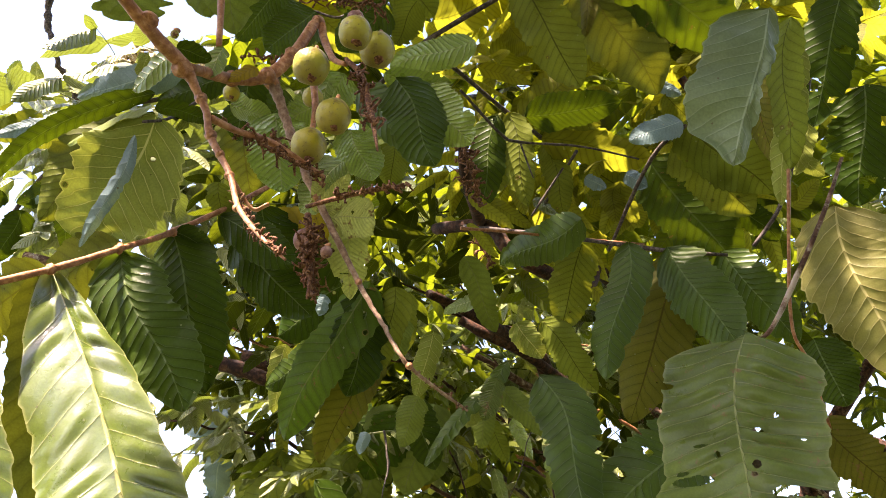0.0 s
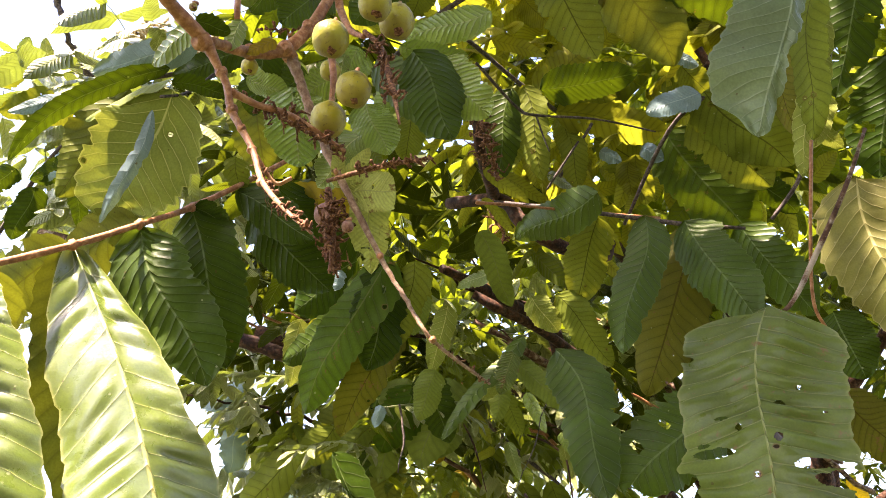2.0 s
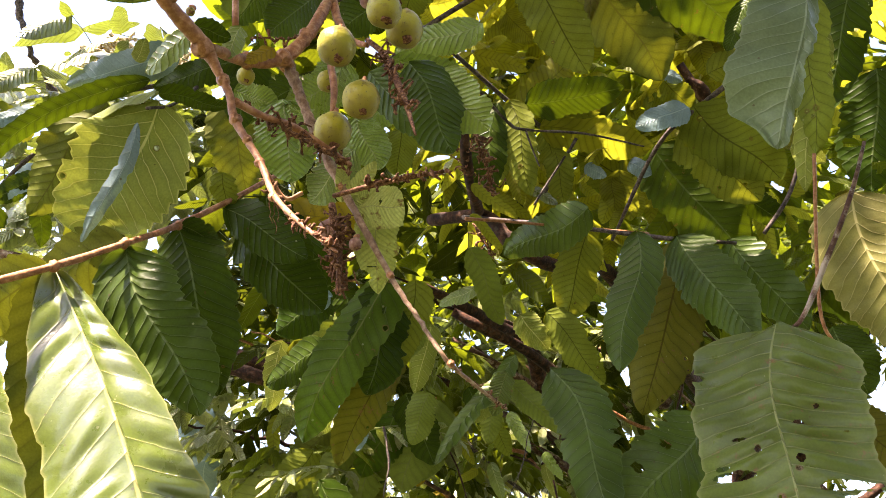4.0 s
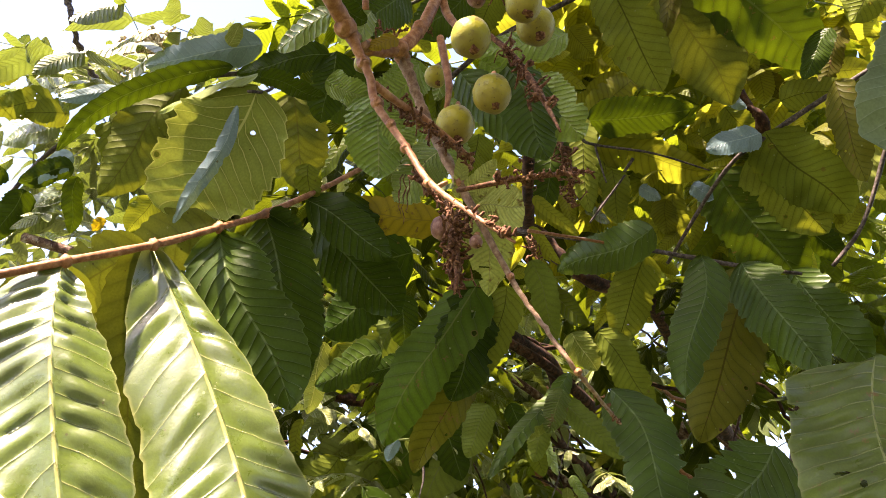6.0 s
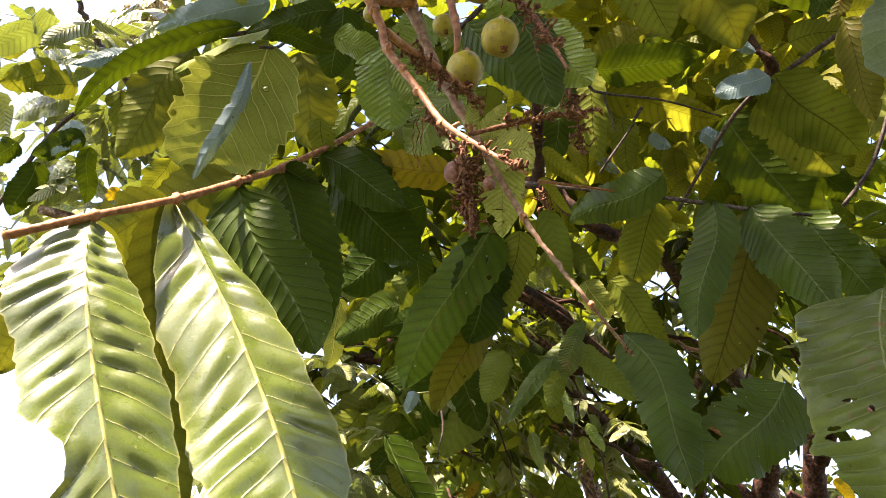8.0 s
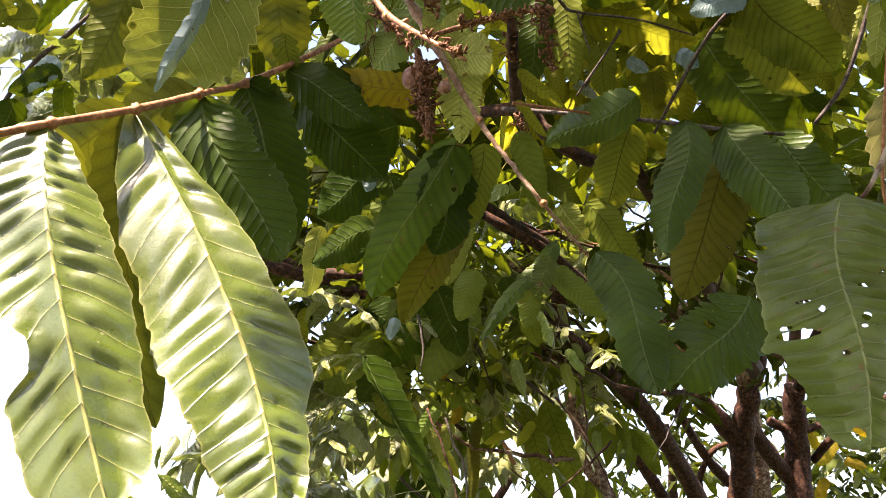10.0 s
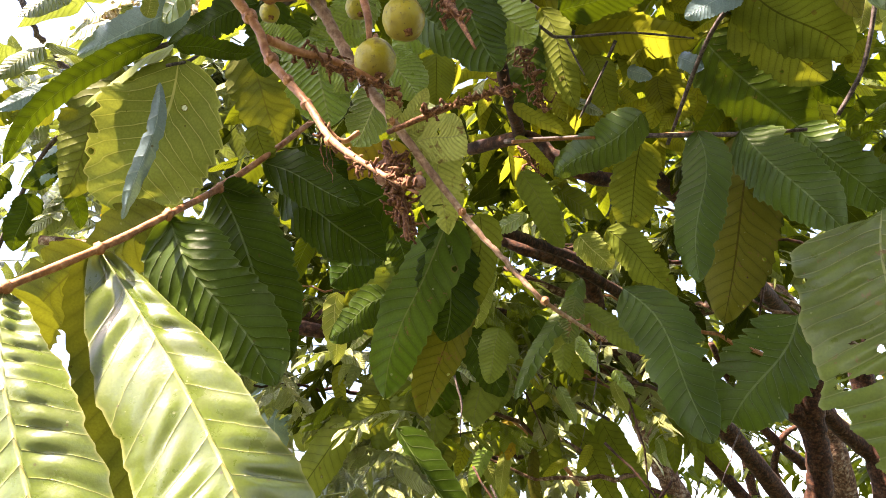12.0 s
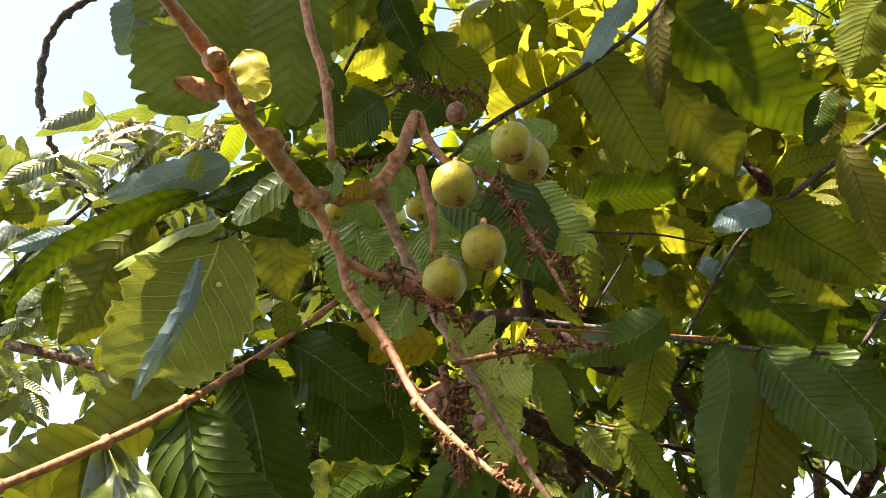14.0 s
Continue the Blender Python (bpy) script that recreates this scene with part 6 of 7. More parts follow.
leaf(low_frond, "mature", (-0.049, 4.749, 2.416), (0.201, 4.960, 2.103), (0.19, -0.88, -0.44), 0.197, ribs=12)
leaf(low_frond, "mature", (0.155, 4.784, 2.363), (0.465, 5.009, 2.028), (0.18, -0.88, -0.43), 0.146, ribs=12, nibbles=2)
leaf(low_frond, "thin", (-0.069, 4.538, 2.729), (0.031, 4.728, 2.447), (0.09, -0.84, -0.53), 0.148, quilt=0.006)
hung_frond = part("frond", Shape().tube([(0.079, 2.625, 2.536, 0.0084), (0.206, 2.700, 2.426, 0.0085), (0.379, 2.777, 2.311, 0.0065)], 5, rough=0.10), "twig_dark", tree)
leaf(hung_frond, "thin", (0.137, 2.595, 2.402), (0.128, 2.783, 2.124), (-0.09, -0.83, -0.55), 0.101, nibbles=3, quilt=0.006)
leaf(hung_frond, "thin", (0.238, 2.775, 2.314), (0.389, 2.982, 2.008), (0.01, -0.83, -0.56), 0.088, quilt=0.006)
leaf(hung_frond, "thin", (0.346, 2.770, 2.321), (0.501, 2.980, 2.011), (-0.02, -0.82, -0.57), 0.095, nibbles=2, quilt=0.006)
leaf(hung_frond, "old", (0.087, 2.708, 2.234), (0.068, 2.889, 1.966), (-0.57, -0.70, -0.43), 0.049, quilt=0.006, label='old leaf turning yellow-brown')
leaf(hung_frond, "thin", (0.540, 3.054, 2.079), (0.570, 3.209, 1.850), (-0.17, -0.81, -0.57), 0.078, nibbles=1, quilt=0.006)
left_frond = part("frond", Shape().tube([(-2.025, 2.693, 3.330, 0.0098), (-1.779, 2.500, 3.616, 0.0098), (-1.583, 2.404, 3.758, 0.0098), (-1.386, 2.308, 3.901, 0.0074)], 5, rough=0.10), "twig_dark", tree)
leaf(left_frond, "glossy", (-1.669, 2.555, 3.534), (-1.877, 2.658, 3.381), (-0.09, -0.88, -0.47), 0.106, ribs=14, quilt=0.05)
leaf(left_frond, "glossy", (-1.602, 2.289, 3.929), (-1.840, 2.300, 3.912), (-0.04, -1.00, -0.04), 0.136, ribs=13, quilt=0.05)
leaf(left_frond, "glossy", (-1.652, 2.274, 3.951), (-1.835, 2.317, 3.888), (-0.12, -0.95, -0.30), 0.127, ribs=12, quilt=0.05)
leaf(left_frond, "glossy", (-1.693, 2.400, 3.765), (-1.921, 2.456, 3.681), (-0.14, -0.96, -0.25), 0.115, ribs=13, quilt=0.05)
leaf(left_frond, "glossy", (-1.639, 2.557, 3.532), (-1.855, 2.649, 3.396), (-0.15, -0.91, -0.38), 0.106, ribs=13, quilt=0.05)
leaf(left_frond, "mature", (-1.526, 2.342, 3.492), (-1.740, 2.383, 3.433), (0.07, -0.68, -0.73), 0.093)
leaf(left_frond, "glossy", (-1.441, 2.323, 3.879), (-1.343, 2.440, 3.705), (0.61, -0.77, -0.17), 0.089)
leaf(left_frond, "glossy", (-1.678, 2.303, 4.087), (-1.892, 2.328, 4.051), (-0.08, -0.98, -0.18), 0.125)
leaf(left_frond, "glossy", (-1.178, 2.143, 3.966), (-1.244, 2.232, 3.834), (0.26, -0.74, -0.63), 0.095)
leaf(left_frond, "under", (-1.421, 2.243, 3.818), (-1.600, 2.178, 3.914), (0.05, -0.87, -0.49), 0.094, nibbles=3, quilt=0.006)
leaf(left_frond, "glossy", (-1.419, 2.357, 3.649), (-1.285, 2.421, 3.554), (0.48, -0.87, 0.08), 0.139)

# deeper masses of the crown
clump(tree, (0.347, 1.597, 3.702), (0.7, 0.4, 0.35), 15, 0.19, "foliage")
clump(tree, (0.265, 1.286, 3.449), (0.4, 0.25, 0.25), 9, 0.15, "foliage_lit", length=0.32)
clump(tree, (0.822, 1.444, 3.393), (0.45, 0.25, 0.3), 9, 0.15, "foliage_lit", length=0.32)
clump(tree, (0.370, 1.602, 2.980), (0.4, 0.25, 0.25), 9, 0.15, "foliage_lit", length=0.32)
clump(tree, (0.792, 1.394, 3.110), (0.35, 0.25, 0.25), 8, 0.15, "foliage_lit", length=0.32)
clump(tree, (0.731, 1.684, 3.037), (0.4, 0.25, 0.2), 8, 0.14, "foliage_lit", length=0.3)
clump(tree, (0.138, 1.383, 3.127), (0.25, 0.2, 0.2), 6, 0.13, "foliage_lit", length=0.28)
clump(tree, (0.892, 1.648, 3.448), (0.55, 0.35, 0.35), 14, 0.19, "foliage")
clump(tree, (-0.071, 1.346, 3.539), (0.35, 0.3, 0.25), 6, 0.17, "foliage")
clump(tree, (0.531, 2.032, 3.238), (0.8, 0.4, 0.45), 26, 0.19, "foliage")
clump(tree, (0.776, 3.083, 3.824), (1.2, 0.5, 0.7), 40, 0.20, "foliage")
clump(tree, (1.372, 2.166, 3.574), (0.7, 0.5, 0.6), 24, 0.20, "foliage")
clump(tree, (-0.148, 1.797, 3.049), (0.4, 0.3, 0.4), 16, 0.17, "foliage_shaded")
clump(tree, (-0.509, 2.767, 3.936), (0.9, 0.5, 0.6), 34, 0.20, "foliage_shaded")
clump(tree, (-0.976, 2.120, 3.520), (0.6, 0.4, 0.28), 14, 0.19, "foliage_sunlit")
clump(tree, (-2.002, 2.859, 3.799), (0.7, 0.5, 0.55), 26, 0.20, "foliage_sunlit")
clump(tree, (-1.427, 2.504, 3.80), (0.7, 0.4, 0.1), 16, 0.16, "foliage_sunlit")
clump(tree, (-0.441, 3.351, 2.891), (0.9, 0.5, 0.6), 12, 0.18, "foliage_sunlit")
clump(tree, (0.231, 3.231, 3.069), (0.9, 0.5, 0.6), 24, 0.18, "foliage_sunlit")
clump(tree, (-0.817, 3.080, 3.292), (0.6, 0.4, 0.6), 26, 0.18, "foliage_shaded")
clump(tree, (1.164, 3.109, 3.071), (0.9, 0.5, 0.5), 28, 0.18, "foliage_shaded")
clump(tree, (0.057, 4.523, 3.121), (1.6, 0.6, 0.7), 6, 0.20, "foliage_sunlit", hang=1.0)
clump(tree, (-0.539, 3.570, 2.567), (0.8, 0.5, 0.35), 6, 0.19, "foliage_sunlit", hang=1.0)
clump(tree, (-0.895, 4.449, 2.157), (0.6, 0.4, 0.3), 8, 0.18, "foliage_sunlit", hang=1.2)
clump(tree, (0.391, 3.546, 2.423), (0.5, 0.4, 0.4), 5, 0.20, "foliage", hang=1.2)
clump(tree, (-0.472, 4.051, 2.389), (0.7, 0.4, 0.35), 11, 0.19, "foliage_sunlit", hang=1.6)
clump(tree, (-0.779, 3.323, 2.396), (0.35, 0.3, 0.3), 5, 0.18, "foliage_sunlit", hang=1.4)
clump(tree, (0.232, 4.445, 2.521), (0.8, 0.4, 0.5), 12, 0.20, "foliage_sunlit", hang=1.4)
clump(tree, (3.829, 6.940, 2.934), (0.7, 0.5, 0.5), 14, 0.20, "foliage_sunlit")
clump(tree, (3.375, 5.913, 2.491), (0.45, 0.4, 0.6), 20, 0.20, "foliage")
clump(tree, (2.088, 6.780, 2.635), (0.3, 0.3, 0.55), 10, 0.20, "foliage")
clump(tree, (1.395, 6.081, 2.957), (0.35, 0.3, 0.4), 9, 0.20, "foliage")
leaf(tree, "yellowed", (2.670, 5.127, 2.940), (2.856, 5.226, 2.793), (-0.10, -0.76, -0.64), 0.076, ribs=8, n=30, m=3, nibbles=3, label='yellowed dying leaf')
leaf(tree, "yellowed", (2.865, 5.275, 2.721), (2.733, 5.371, 2.578), (-0.46, -0.87, -0.17), 0.084, ribs=8, n=30, m=3, label='yellowed dying leaf')
leaf(tree, "yellowed", (2.934, 5.191, 2.845), (3.116, 5.255, 2.751), (-0.01, -0.82, -0.57), 0.069, ribs=8, n=30, m=3, nibbles=2, label='yellowed dying leaf')
leaf(tree, "yellowed", (2.806, 5.422, 2.502), (2.742, 5.547, 2.317), (-0.54, -0.77, -0.33), 0.078, ribs=8, n=30, m=3, label='yellowed dying leaf')
leaf(tree, "yellowed", (2.645, 5.223, 2.798), (2.746, 5.322, 2.651), (-0.25, -0.72, -0.65), 0.062, ribs=8, n=30, m=3, nibbles=1, label='yellowed dying leaf')
leaf(tree, "yellowed", (2.921, 5.350, 2.610), (3.098, 5.378, 2.569), (0.06, -0.93, -0.36), 0.070, ribs=8, n=30, m=3, nibbles=3, label='yellowed dying leaf')
clump(tree, (-1.257, 2.441, 3.93), (0.5, 0.3, 0.07), 13, 0.12, "foliage_sunlit", length=0.3)
clump(tree, (1.364, 1.601, 3.876), (0.45, 0.4, 0.35), 14, 0.19, "foliage")
clump(tree, (0.940, 4.167, 3.648), (1.6, 0.6, 0.8), 26, 0.20, "foliage")
clump(tree, (-0.791, 3.721, 3.951), (1.2, 0.6, 0.8), 14, 0.20, "foliage_shaded")
clump(tree, (-0.297, 1.415, 3.257), (0.22, 0.2, 0.2), 10, 0.15, "foliage", length=0.22)
clump(tree, (1.217, 2.350, 4.196), (1.0, 0.5, 0.6), 34, 0.20, "foliage")

leaf(tree, "mature", (-0.232, 1.335, 1.998), (-0.083, 1.413, 1.725), (0.06, -0.97, -0.24), 0.075, rise=0.12, fall=1.3, tail=0.9, bays=((1, 0.5, 0.92, 0.7),), n=70, m=6, quilt=0.01)
leaf(tree, "olive", (-0.312, 2.043, 2.341), (-0.419, 2.084, 2.250), (0.13, -0.93, -0.36), 0.100, ribs=8, nibbles=4, n=50, m=4, quilt=0.006)
leaf(tree, "yellowed", (-0.041, 2.921, 2.536), (-0.089, 2.956, 2.455), (-0.01, -0.95, -0.32), 0.055, ribs=7, n=30, m=3, fold=25, nibbles=2, label='yellowed dying leaf')
leaf(tree, "yellowed", (0.025, 2.967, 2.412), (0.010, 2.998, 2.333), (-0.03, -0.96, -0.28), 0.060, ribs=7, n=30, m=3, fold=25, nibbles=2, label='yellowed dying leaf')
leaf(tree, "yellowed", (-0.021, 3.102, 2.348), (-0.028, 3.137, 2.259), (-0.02, -0.97, -0.25), 0.043, ribs=7, n=30, m=3, fold=25, nibbles=2, label='yellowed dying leaf')
leaf(tree, "tan", (0.215, 3.211, 2.587), (0.315, 3.233, 2.520), (-0.10, -0.95, -0.31), 0.076, ribs=7, n=30, m=3, fold=25, nibbles=3)
leaf(tree, "tan", (0.276, 3.212, 2.578), (0.373, 3.243, 2.487), (-0.12, -0.95, -0.30), 0.066, ribs=7, n=30, m=3, fold=25, nibbles=3)
leaf(tree, "tan", (0.310, 3.226, 2.537), (0.233, 3.252, 2.480), (-0.11, -0.95, -0.29), 0.061, ribs=7, n=30, m=3, fold=25, nibbles=3)
leaf(tree, "glossy", (-0.643, 4.500, 2.428), (-0.981, 4.578, 2.270), (0.01, -0.99, 0.16), 0.196, ribs=12, n=50, m=4, tail=0.9)
leaf(tree, "glossy", (-1.044, 4.615, 2.184), (-0.788, 4.683, 1.980), (0.03, -0.98, 0.21), 0.223, ribs=12, n=50, m=4, tail=0.9)
leaf(tree, "fresh", (-0.817, 4.605, 2.182), (-0.755, 4.694, 1.947), (0.00, -0.98, 0.21), 0.142, ribs=12, n=50, m=4, tail=0.9, label='bright green young leaf')
leaf(tree, "fresh", (-0.707, 4.616, 2.141), (-0.553, 4.691, 1.931), (-0.03, -0.98, 0.22), 0.128, ribs=12, n=50, m=4, tail=0.9, label='bright green young leaf')
leaf(tree, "glossy", (-0.515, 4.380, 2.716), (-0.474, 4.481, 2.453), (-0.05, -0.99, 0.11), 0.162, ribs=12, n=50, m=4, tail=0.9)
leaf(tree, "sky_sheen", (-0.913, 4.382, 2.761), (-1.001, 4.465, 2.560), (0.04, -0.99, 0.10), 0.115, ribs=12, n=50, m=4, tail=0.9, label='leaf with sky reflection put in as blue-grey colour')
leaf(tree, "fresh", (-0.651, 4.515, 2.390), (-0.705, 4.593, 2.197), (-0.02, -0.99, 0.17), 0.135, ribs=12, n=50, m=4, tail=0.9, label='bright green young leaf')
leaf(tree, "glossy", (-0.171, 4.362, 2.719), (-0.001, 4.464, 2.436), (-0.14, -0.98, 0.11), 0.142, ribs=12, n=50, m=4, tail=0.9)
leaf(tree, "fresh", (-0.220, 4.636, 2.029), (-0.284, 4.712, 1.842), (-0.10, -0.97, 0.23), 0.115, ribs=12, n=50, m=4, tail=0.9, label='bright green young leaf')
leaf(tree, "sheen", (-0.796, 4.699, 1.939), (-0.867, 4.764, 1.785), (0.01, -0.97, 0.25), 0.135, ribs=12, n=50, m=4, tail=0.9)
leaf(tree, "sheen", (-0.492, 4.682, 1.944), (-0.536, 4.758, 1.757), (-0.05, -0.97, 0.25), 0.122, ribs=12, n=50, m=4, tail=0.9)
leaf(tree, "sheen", (-0.339, 4.658, 1.986), (-0.299, 4.737, 1.780), (-0.09, -0.97, 0.24), 0.122, ribs=12, n=50, m=4, tail=0.9)
clump(tree, (0.523, 5.516, 3.525), (0.6, 0.4, 0.4), 20, 0.22, "foliage")
clump(tree, (0.827, 4.872, 4.032), (1.2, 0.5, 0.65), 60, 0.17, "foliage_shaded", length=0.6, n=6)
clump(tree, (2.631, 5.131, 4.237), (1.2, 0.5, 0.6), 50, 0.17, "foliage_shaded", length=0.6, n=6)
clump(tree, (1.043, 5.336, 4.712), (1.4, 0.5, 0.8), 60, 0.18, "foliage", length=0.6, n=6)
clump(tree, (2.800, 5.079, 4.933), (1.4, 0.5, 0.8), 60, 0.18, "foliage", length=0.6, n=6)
clump(tree, (-0.569, 4.714, 4.790), (0.9, 0.5, 0.8), 50, 0.18, "foliage_shaded", length=0.6, n=6)
part("limb", Shape().tube([(-0.740, 2.074, 2.590, 0.0203), (-0.623, 2.081, 2.558, 0.0220), (-0.539, 2.089, 2.528, 0.0220), (-0.479, 2.093, 2.509, 0.0169)], 8, rough=0.15), "bark", tree)
part("limb", Shape().tube([(1.687, 4.893, 2.227, 0.0258), (1.618, 4.735, 2.365, 0.0217), (1.663, 4.568, 2.509, 0.0177), (1.780, 4.541, 2.564, 0.0141)], 8, rough=0.15), "bark", tree)
part("limb", Shape().tube([(1.838, 4.827, 2.376, 0.0332), (1.603, 4.570, 2.511, 0.0283), (1.383, 4.282, 2.726, 0.0237), (1.226, 3.988, 2.945, 0.0161)], 8, rough=0.15), "bark", tree)
part("limb", Shape().tube([(2.012, 4.485, 2.677, 0.0283), (2.170, 4.498, 2.622, 0.0283), (2.329, 4.480, 2.650, 0.0212)], 8, rough=0.15), "bark", tree)
part("limb", Shape().tube([(1.504, 5.813, 2.099, 0.0387), (1.269, 5.633, 2.313, 0.0338), (0.999, 5.573, 2.500, 0.0253), (0.814, 5.487, 2.742, 0.0169)], 8, rough=0.15), "bark", tree)
part("limb", Shape().tube([(1.193, 5.709, 1.857, 0.0249), (1.015, 5.476, 2.198, 0.0203), (0.841, 5.263, 2.488, 0.0160), (0.725, 5.194, 2.678, 0.0120)], 8, rough=0.15), "bark_pale", tree)
part("limb", Shape().tube([(3.270, 6.222, 1.930, 0.0230), (3.499, 6.226, 1.892, 0.0230), (3.765, 6.240, 1.822, 0.0230), (4.095, 6.252, 1.750, 0.0230)], 8, rough=0.15), "bark", tree)
part("limb", Shape().tube([(0.042, 4.962, 1.713, 0.0247), (0.009, 4.860, 1.977, 0.0212), (-0.018, 4.783, 2.175, 0.0177), (-0.049, 4.707, 2.374, 0.0106)], 8, rough=0.15), "twig_orange", tree)
leaf(tree, "sheen", (-0.234, 0.886, 3.078), (-0.280, 0.978, 2.932), (0.07, -0.56, -0.82), 0.094, ribs=13, n=60, m=4, quilt=0.008)
leaf(tree, "thin", (-0.145, 0.888, 3.070), (-0.236, 0.960, 2.952), (0.02, -0.56, -0.83), 0.088, ribs=13, n=60, m=4, quilt=0.008)
leaf(tree, "lit", (-0.298, 0.949, 3.002), (-0.199, 1.003, 2.895), (0.06, -0.60, -0.80), 0.069, ribs=13, n=60, m=4, quilt=0.008, label='thin yellow-green leaf with light through it')
leaf(tree, "mature", (-0.186, 0.940, 3.006), (-0.122, 1.002, 2.892), (-0.00, -0.60, -0.80), 0.066, ribs=13, n=60, m=4, quilt=0.008)
leaf(tree, "sheen", (-0.278, 1.025, 2.905), (-0.344, 1.074, 2.814), (0.10, -0.66, -0.75), 0.077, ribs=13, n=60, m=4, quilt=0.008)
leaf(tree, "thin", (-0.310, 0.991, 2.950), (-0.288, 1.049, 2.842), (0.10, -0.63, -0.77), 0.083, ribs=13, n=60, m=4, quilt=0.008)
leaf(tree, "worn", (-0.166, 0.995, 2.936), (-0.255, 1.042, 2.850), (0.04, -0.64, -0.77), 0.073, ribs=13, n=60, m=4, quilt=0.008)
leaf(tree, "lit", (-0.256, 1.048, 2.874), (-0.157, 1.071, 2.807), (0.03, -0.67, -0.74), 0.051, ribs=13, n=60, m=4, quilt=0.008, label='thin yellow-green leaf with light through it')
part("twig", Shape().tube([(-0.182, 0.836, 2.977, 0.0041), (-0.247, 0.901, 2.898, 0.0036), (-0.290, 0.953, 2.835, 0.0031), (-0.302, 0.995, 2.782, 0.0021)], 6, rough=0.15), "twig_dark", tree)
part("twig", Shape().tube([(-0.150, 0.944, 2.837, 0.0026), (-0.207, 0.966, 2.814, 0.0031), (-0.264, 0.959, 2.826, 0.0026)], 6, rough=0.15), "twig_dark", tree)
part("dry_strand", Shape().tube([(-0.174, 0.518, 2.006, 0.0005), (-0.175, 0.530, 1.991, 0.0004), (-0.174, 0.543, 1.974, 0.0002)], 5, 5, rough=0.5, wander=0.003), "flower", branch)
part("dry_strand", Shape().tube([(-0.171, 0.518, 2.006, 0.0005), (-0.171, 0.530, 1.991, 0.0004), (-0.171, 0.537, 1.982, 0.0002)], 5, 5, rough=0.5, wander=0.003), "flower", branch)
part("dry_strand", Shape().tube([(-0.176, 0.518, 2.006, 0.0005), (-0.179, 0.530, 1.991, 0.0004), (-0.176, 0.538, 1.981, 0.0002)], 5, 5, rough=0.5, wander=0.003), "flower", branch)
part("twig", Shape().tube([(0.030, 0.899, 2.537, 0.0028), (0.103, 0.976, 2.507, 0.0029), (0.143, 1.021, 2.528, 0.0025), (0.264, 1.060, 2.552, 0.0021), (0.388, 1.108, 2.562, 0.0016)], 6, rough=0.15), "twig_dark", tree)
part("twig", Shape().tube([(0.143, 1.021, 2.528, 0.0020), (0.160, 1.047, 2.489, 0.0016), (0.168, 1.058, 2.472, 0.0012)], 5, rough=0.15), "twig_dark", tree)
part("twig", Shape().tube([(0.255, 1.198, 2.616, 0.0023), (0.205, 1.242, 2.554, 0.0025), (0.188, 1.257, 2.533, 0.0017)], 5, rough=0.15), "twig_dark", tree)
part("twig", Shape().tube([(0.580, 1.244, 2.884, 0.0117), (0.617, 1.254, 2.867, 0.0144), (0.627, 1.272, 2.840, 0.0117), (0.566, 1.223, 2.916, 0.0091)], 7, rough=0.2), "bark", tree)
part("twig", Shape().tube([(0.033, 1.114, 2.398, 0.0030), (0.113, 1.155, 2.420, 0.0026), (0.263, 1.200, 2.435, 0.0027), (0.412, 1.243, 2.450, 0.0022)], 6, rough=0.15), "twig", tree)

clump(tree, (-1.853, 7.677, 3.802), (0.55, 0.5, 0.44000000000000006), 16, 0.32, "foliage_sunlit", hang=1.4, length=0.6)
clump(tree, (-1.082, 7.781, 3.439), (0.6, 0.5, 0.48), 18, 0.32, "foliage_sunlit", hang=1.4, length=0.6)
clump(tree, (-0.128, 7.791, 3.294), (0.6, 0.5, 0.48), 16, 0.32, "foliage_sunlit", hang=1.4, length=0.6)
clump(tree, (-1.633, 8.020, 2.902), (0.45, 0.5, 0.36000000000000004), 10, 0.32, "foliage_sunlit", hang=1.4, length=0.6)
clump(tree, (-0.625, 8.137, 2.475), (0.6, 0.5, 0.48), 14, 0.32, "foliage_sunlit", hang=1.4, length=0.6)
clump(tree, (0.600, 7.590, 3.713), (0.5, 0.5, 0.4), 12, 0.32, "foliage_sunlit", hang=1.4, length=0.6)
clump(tree, (-0.820, 5.448, 4.415), (1.4, 0.5, 0.6), 60, 0.18, "foliage_shaded", length=0.6, n=6)
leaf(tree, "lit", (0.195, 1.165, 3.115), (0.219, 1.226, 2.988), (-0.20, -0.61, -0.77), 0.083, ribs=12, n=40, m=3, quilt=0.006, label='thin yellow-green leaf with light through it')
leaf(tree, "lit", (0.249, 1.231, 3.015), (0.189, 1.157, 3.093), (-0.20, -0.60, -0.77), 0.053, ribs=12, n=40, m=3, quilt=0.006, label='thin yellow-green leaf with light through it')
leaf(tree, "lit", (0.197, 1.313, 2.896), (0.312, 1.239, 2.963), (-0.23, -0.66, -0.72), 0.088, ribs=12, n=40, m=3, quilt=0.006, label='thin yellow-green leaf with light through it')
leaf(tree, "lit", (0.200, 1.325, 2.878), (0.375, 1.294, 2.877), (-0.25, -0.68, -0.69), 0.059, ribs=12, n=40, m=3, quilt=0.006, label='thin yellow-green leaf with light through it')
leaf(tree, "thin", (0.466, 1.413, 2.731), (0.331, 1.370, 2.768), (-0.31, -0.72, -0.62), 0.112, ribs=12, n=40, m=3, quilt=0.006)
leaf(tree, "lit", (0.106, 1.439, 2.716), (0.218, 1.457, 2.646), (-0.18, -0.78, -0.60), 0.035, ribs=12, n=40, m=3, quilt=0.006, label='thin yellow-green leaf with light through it')
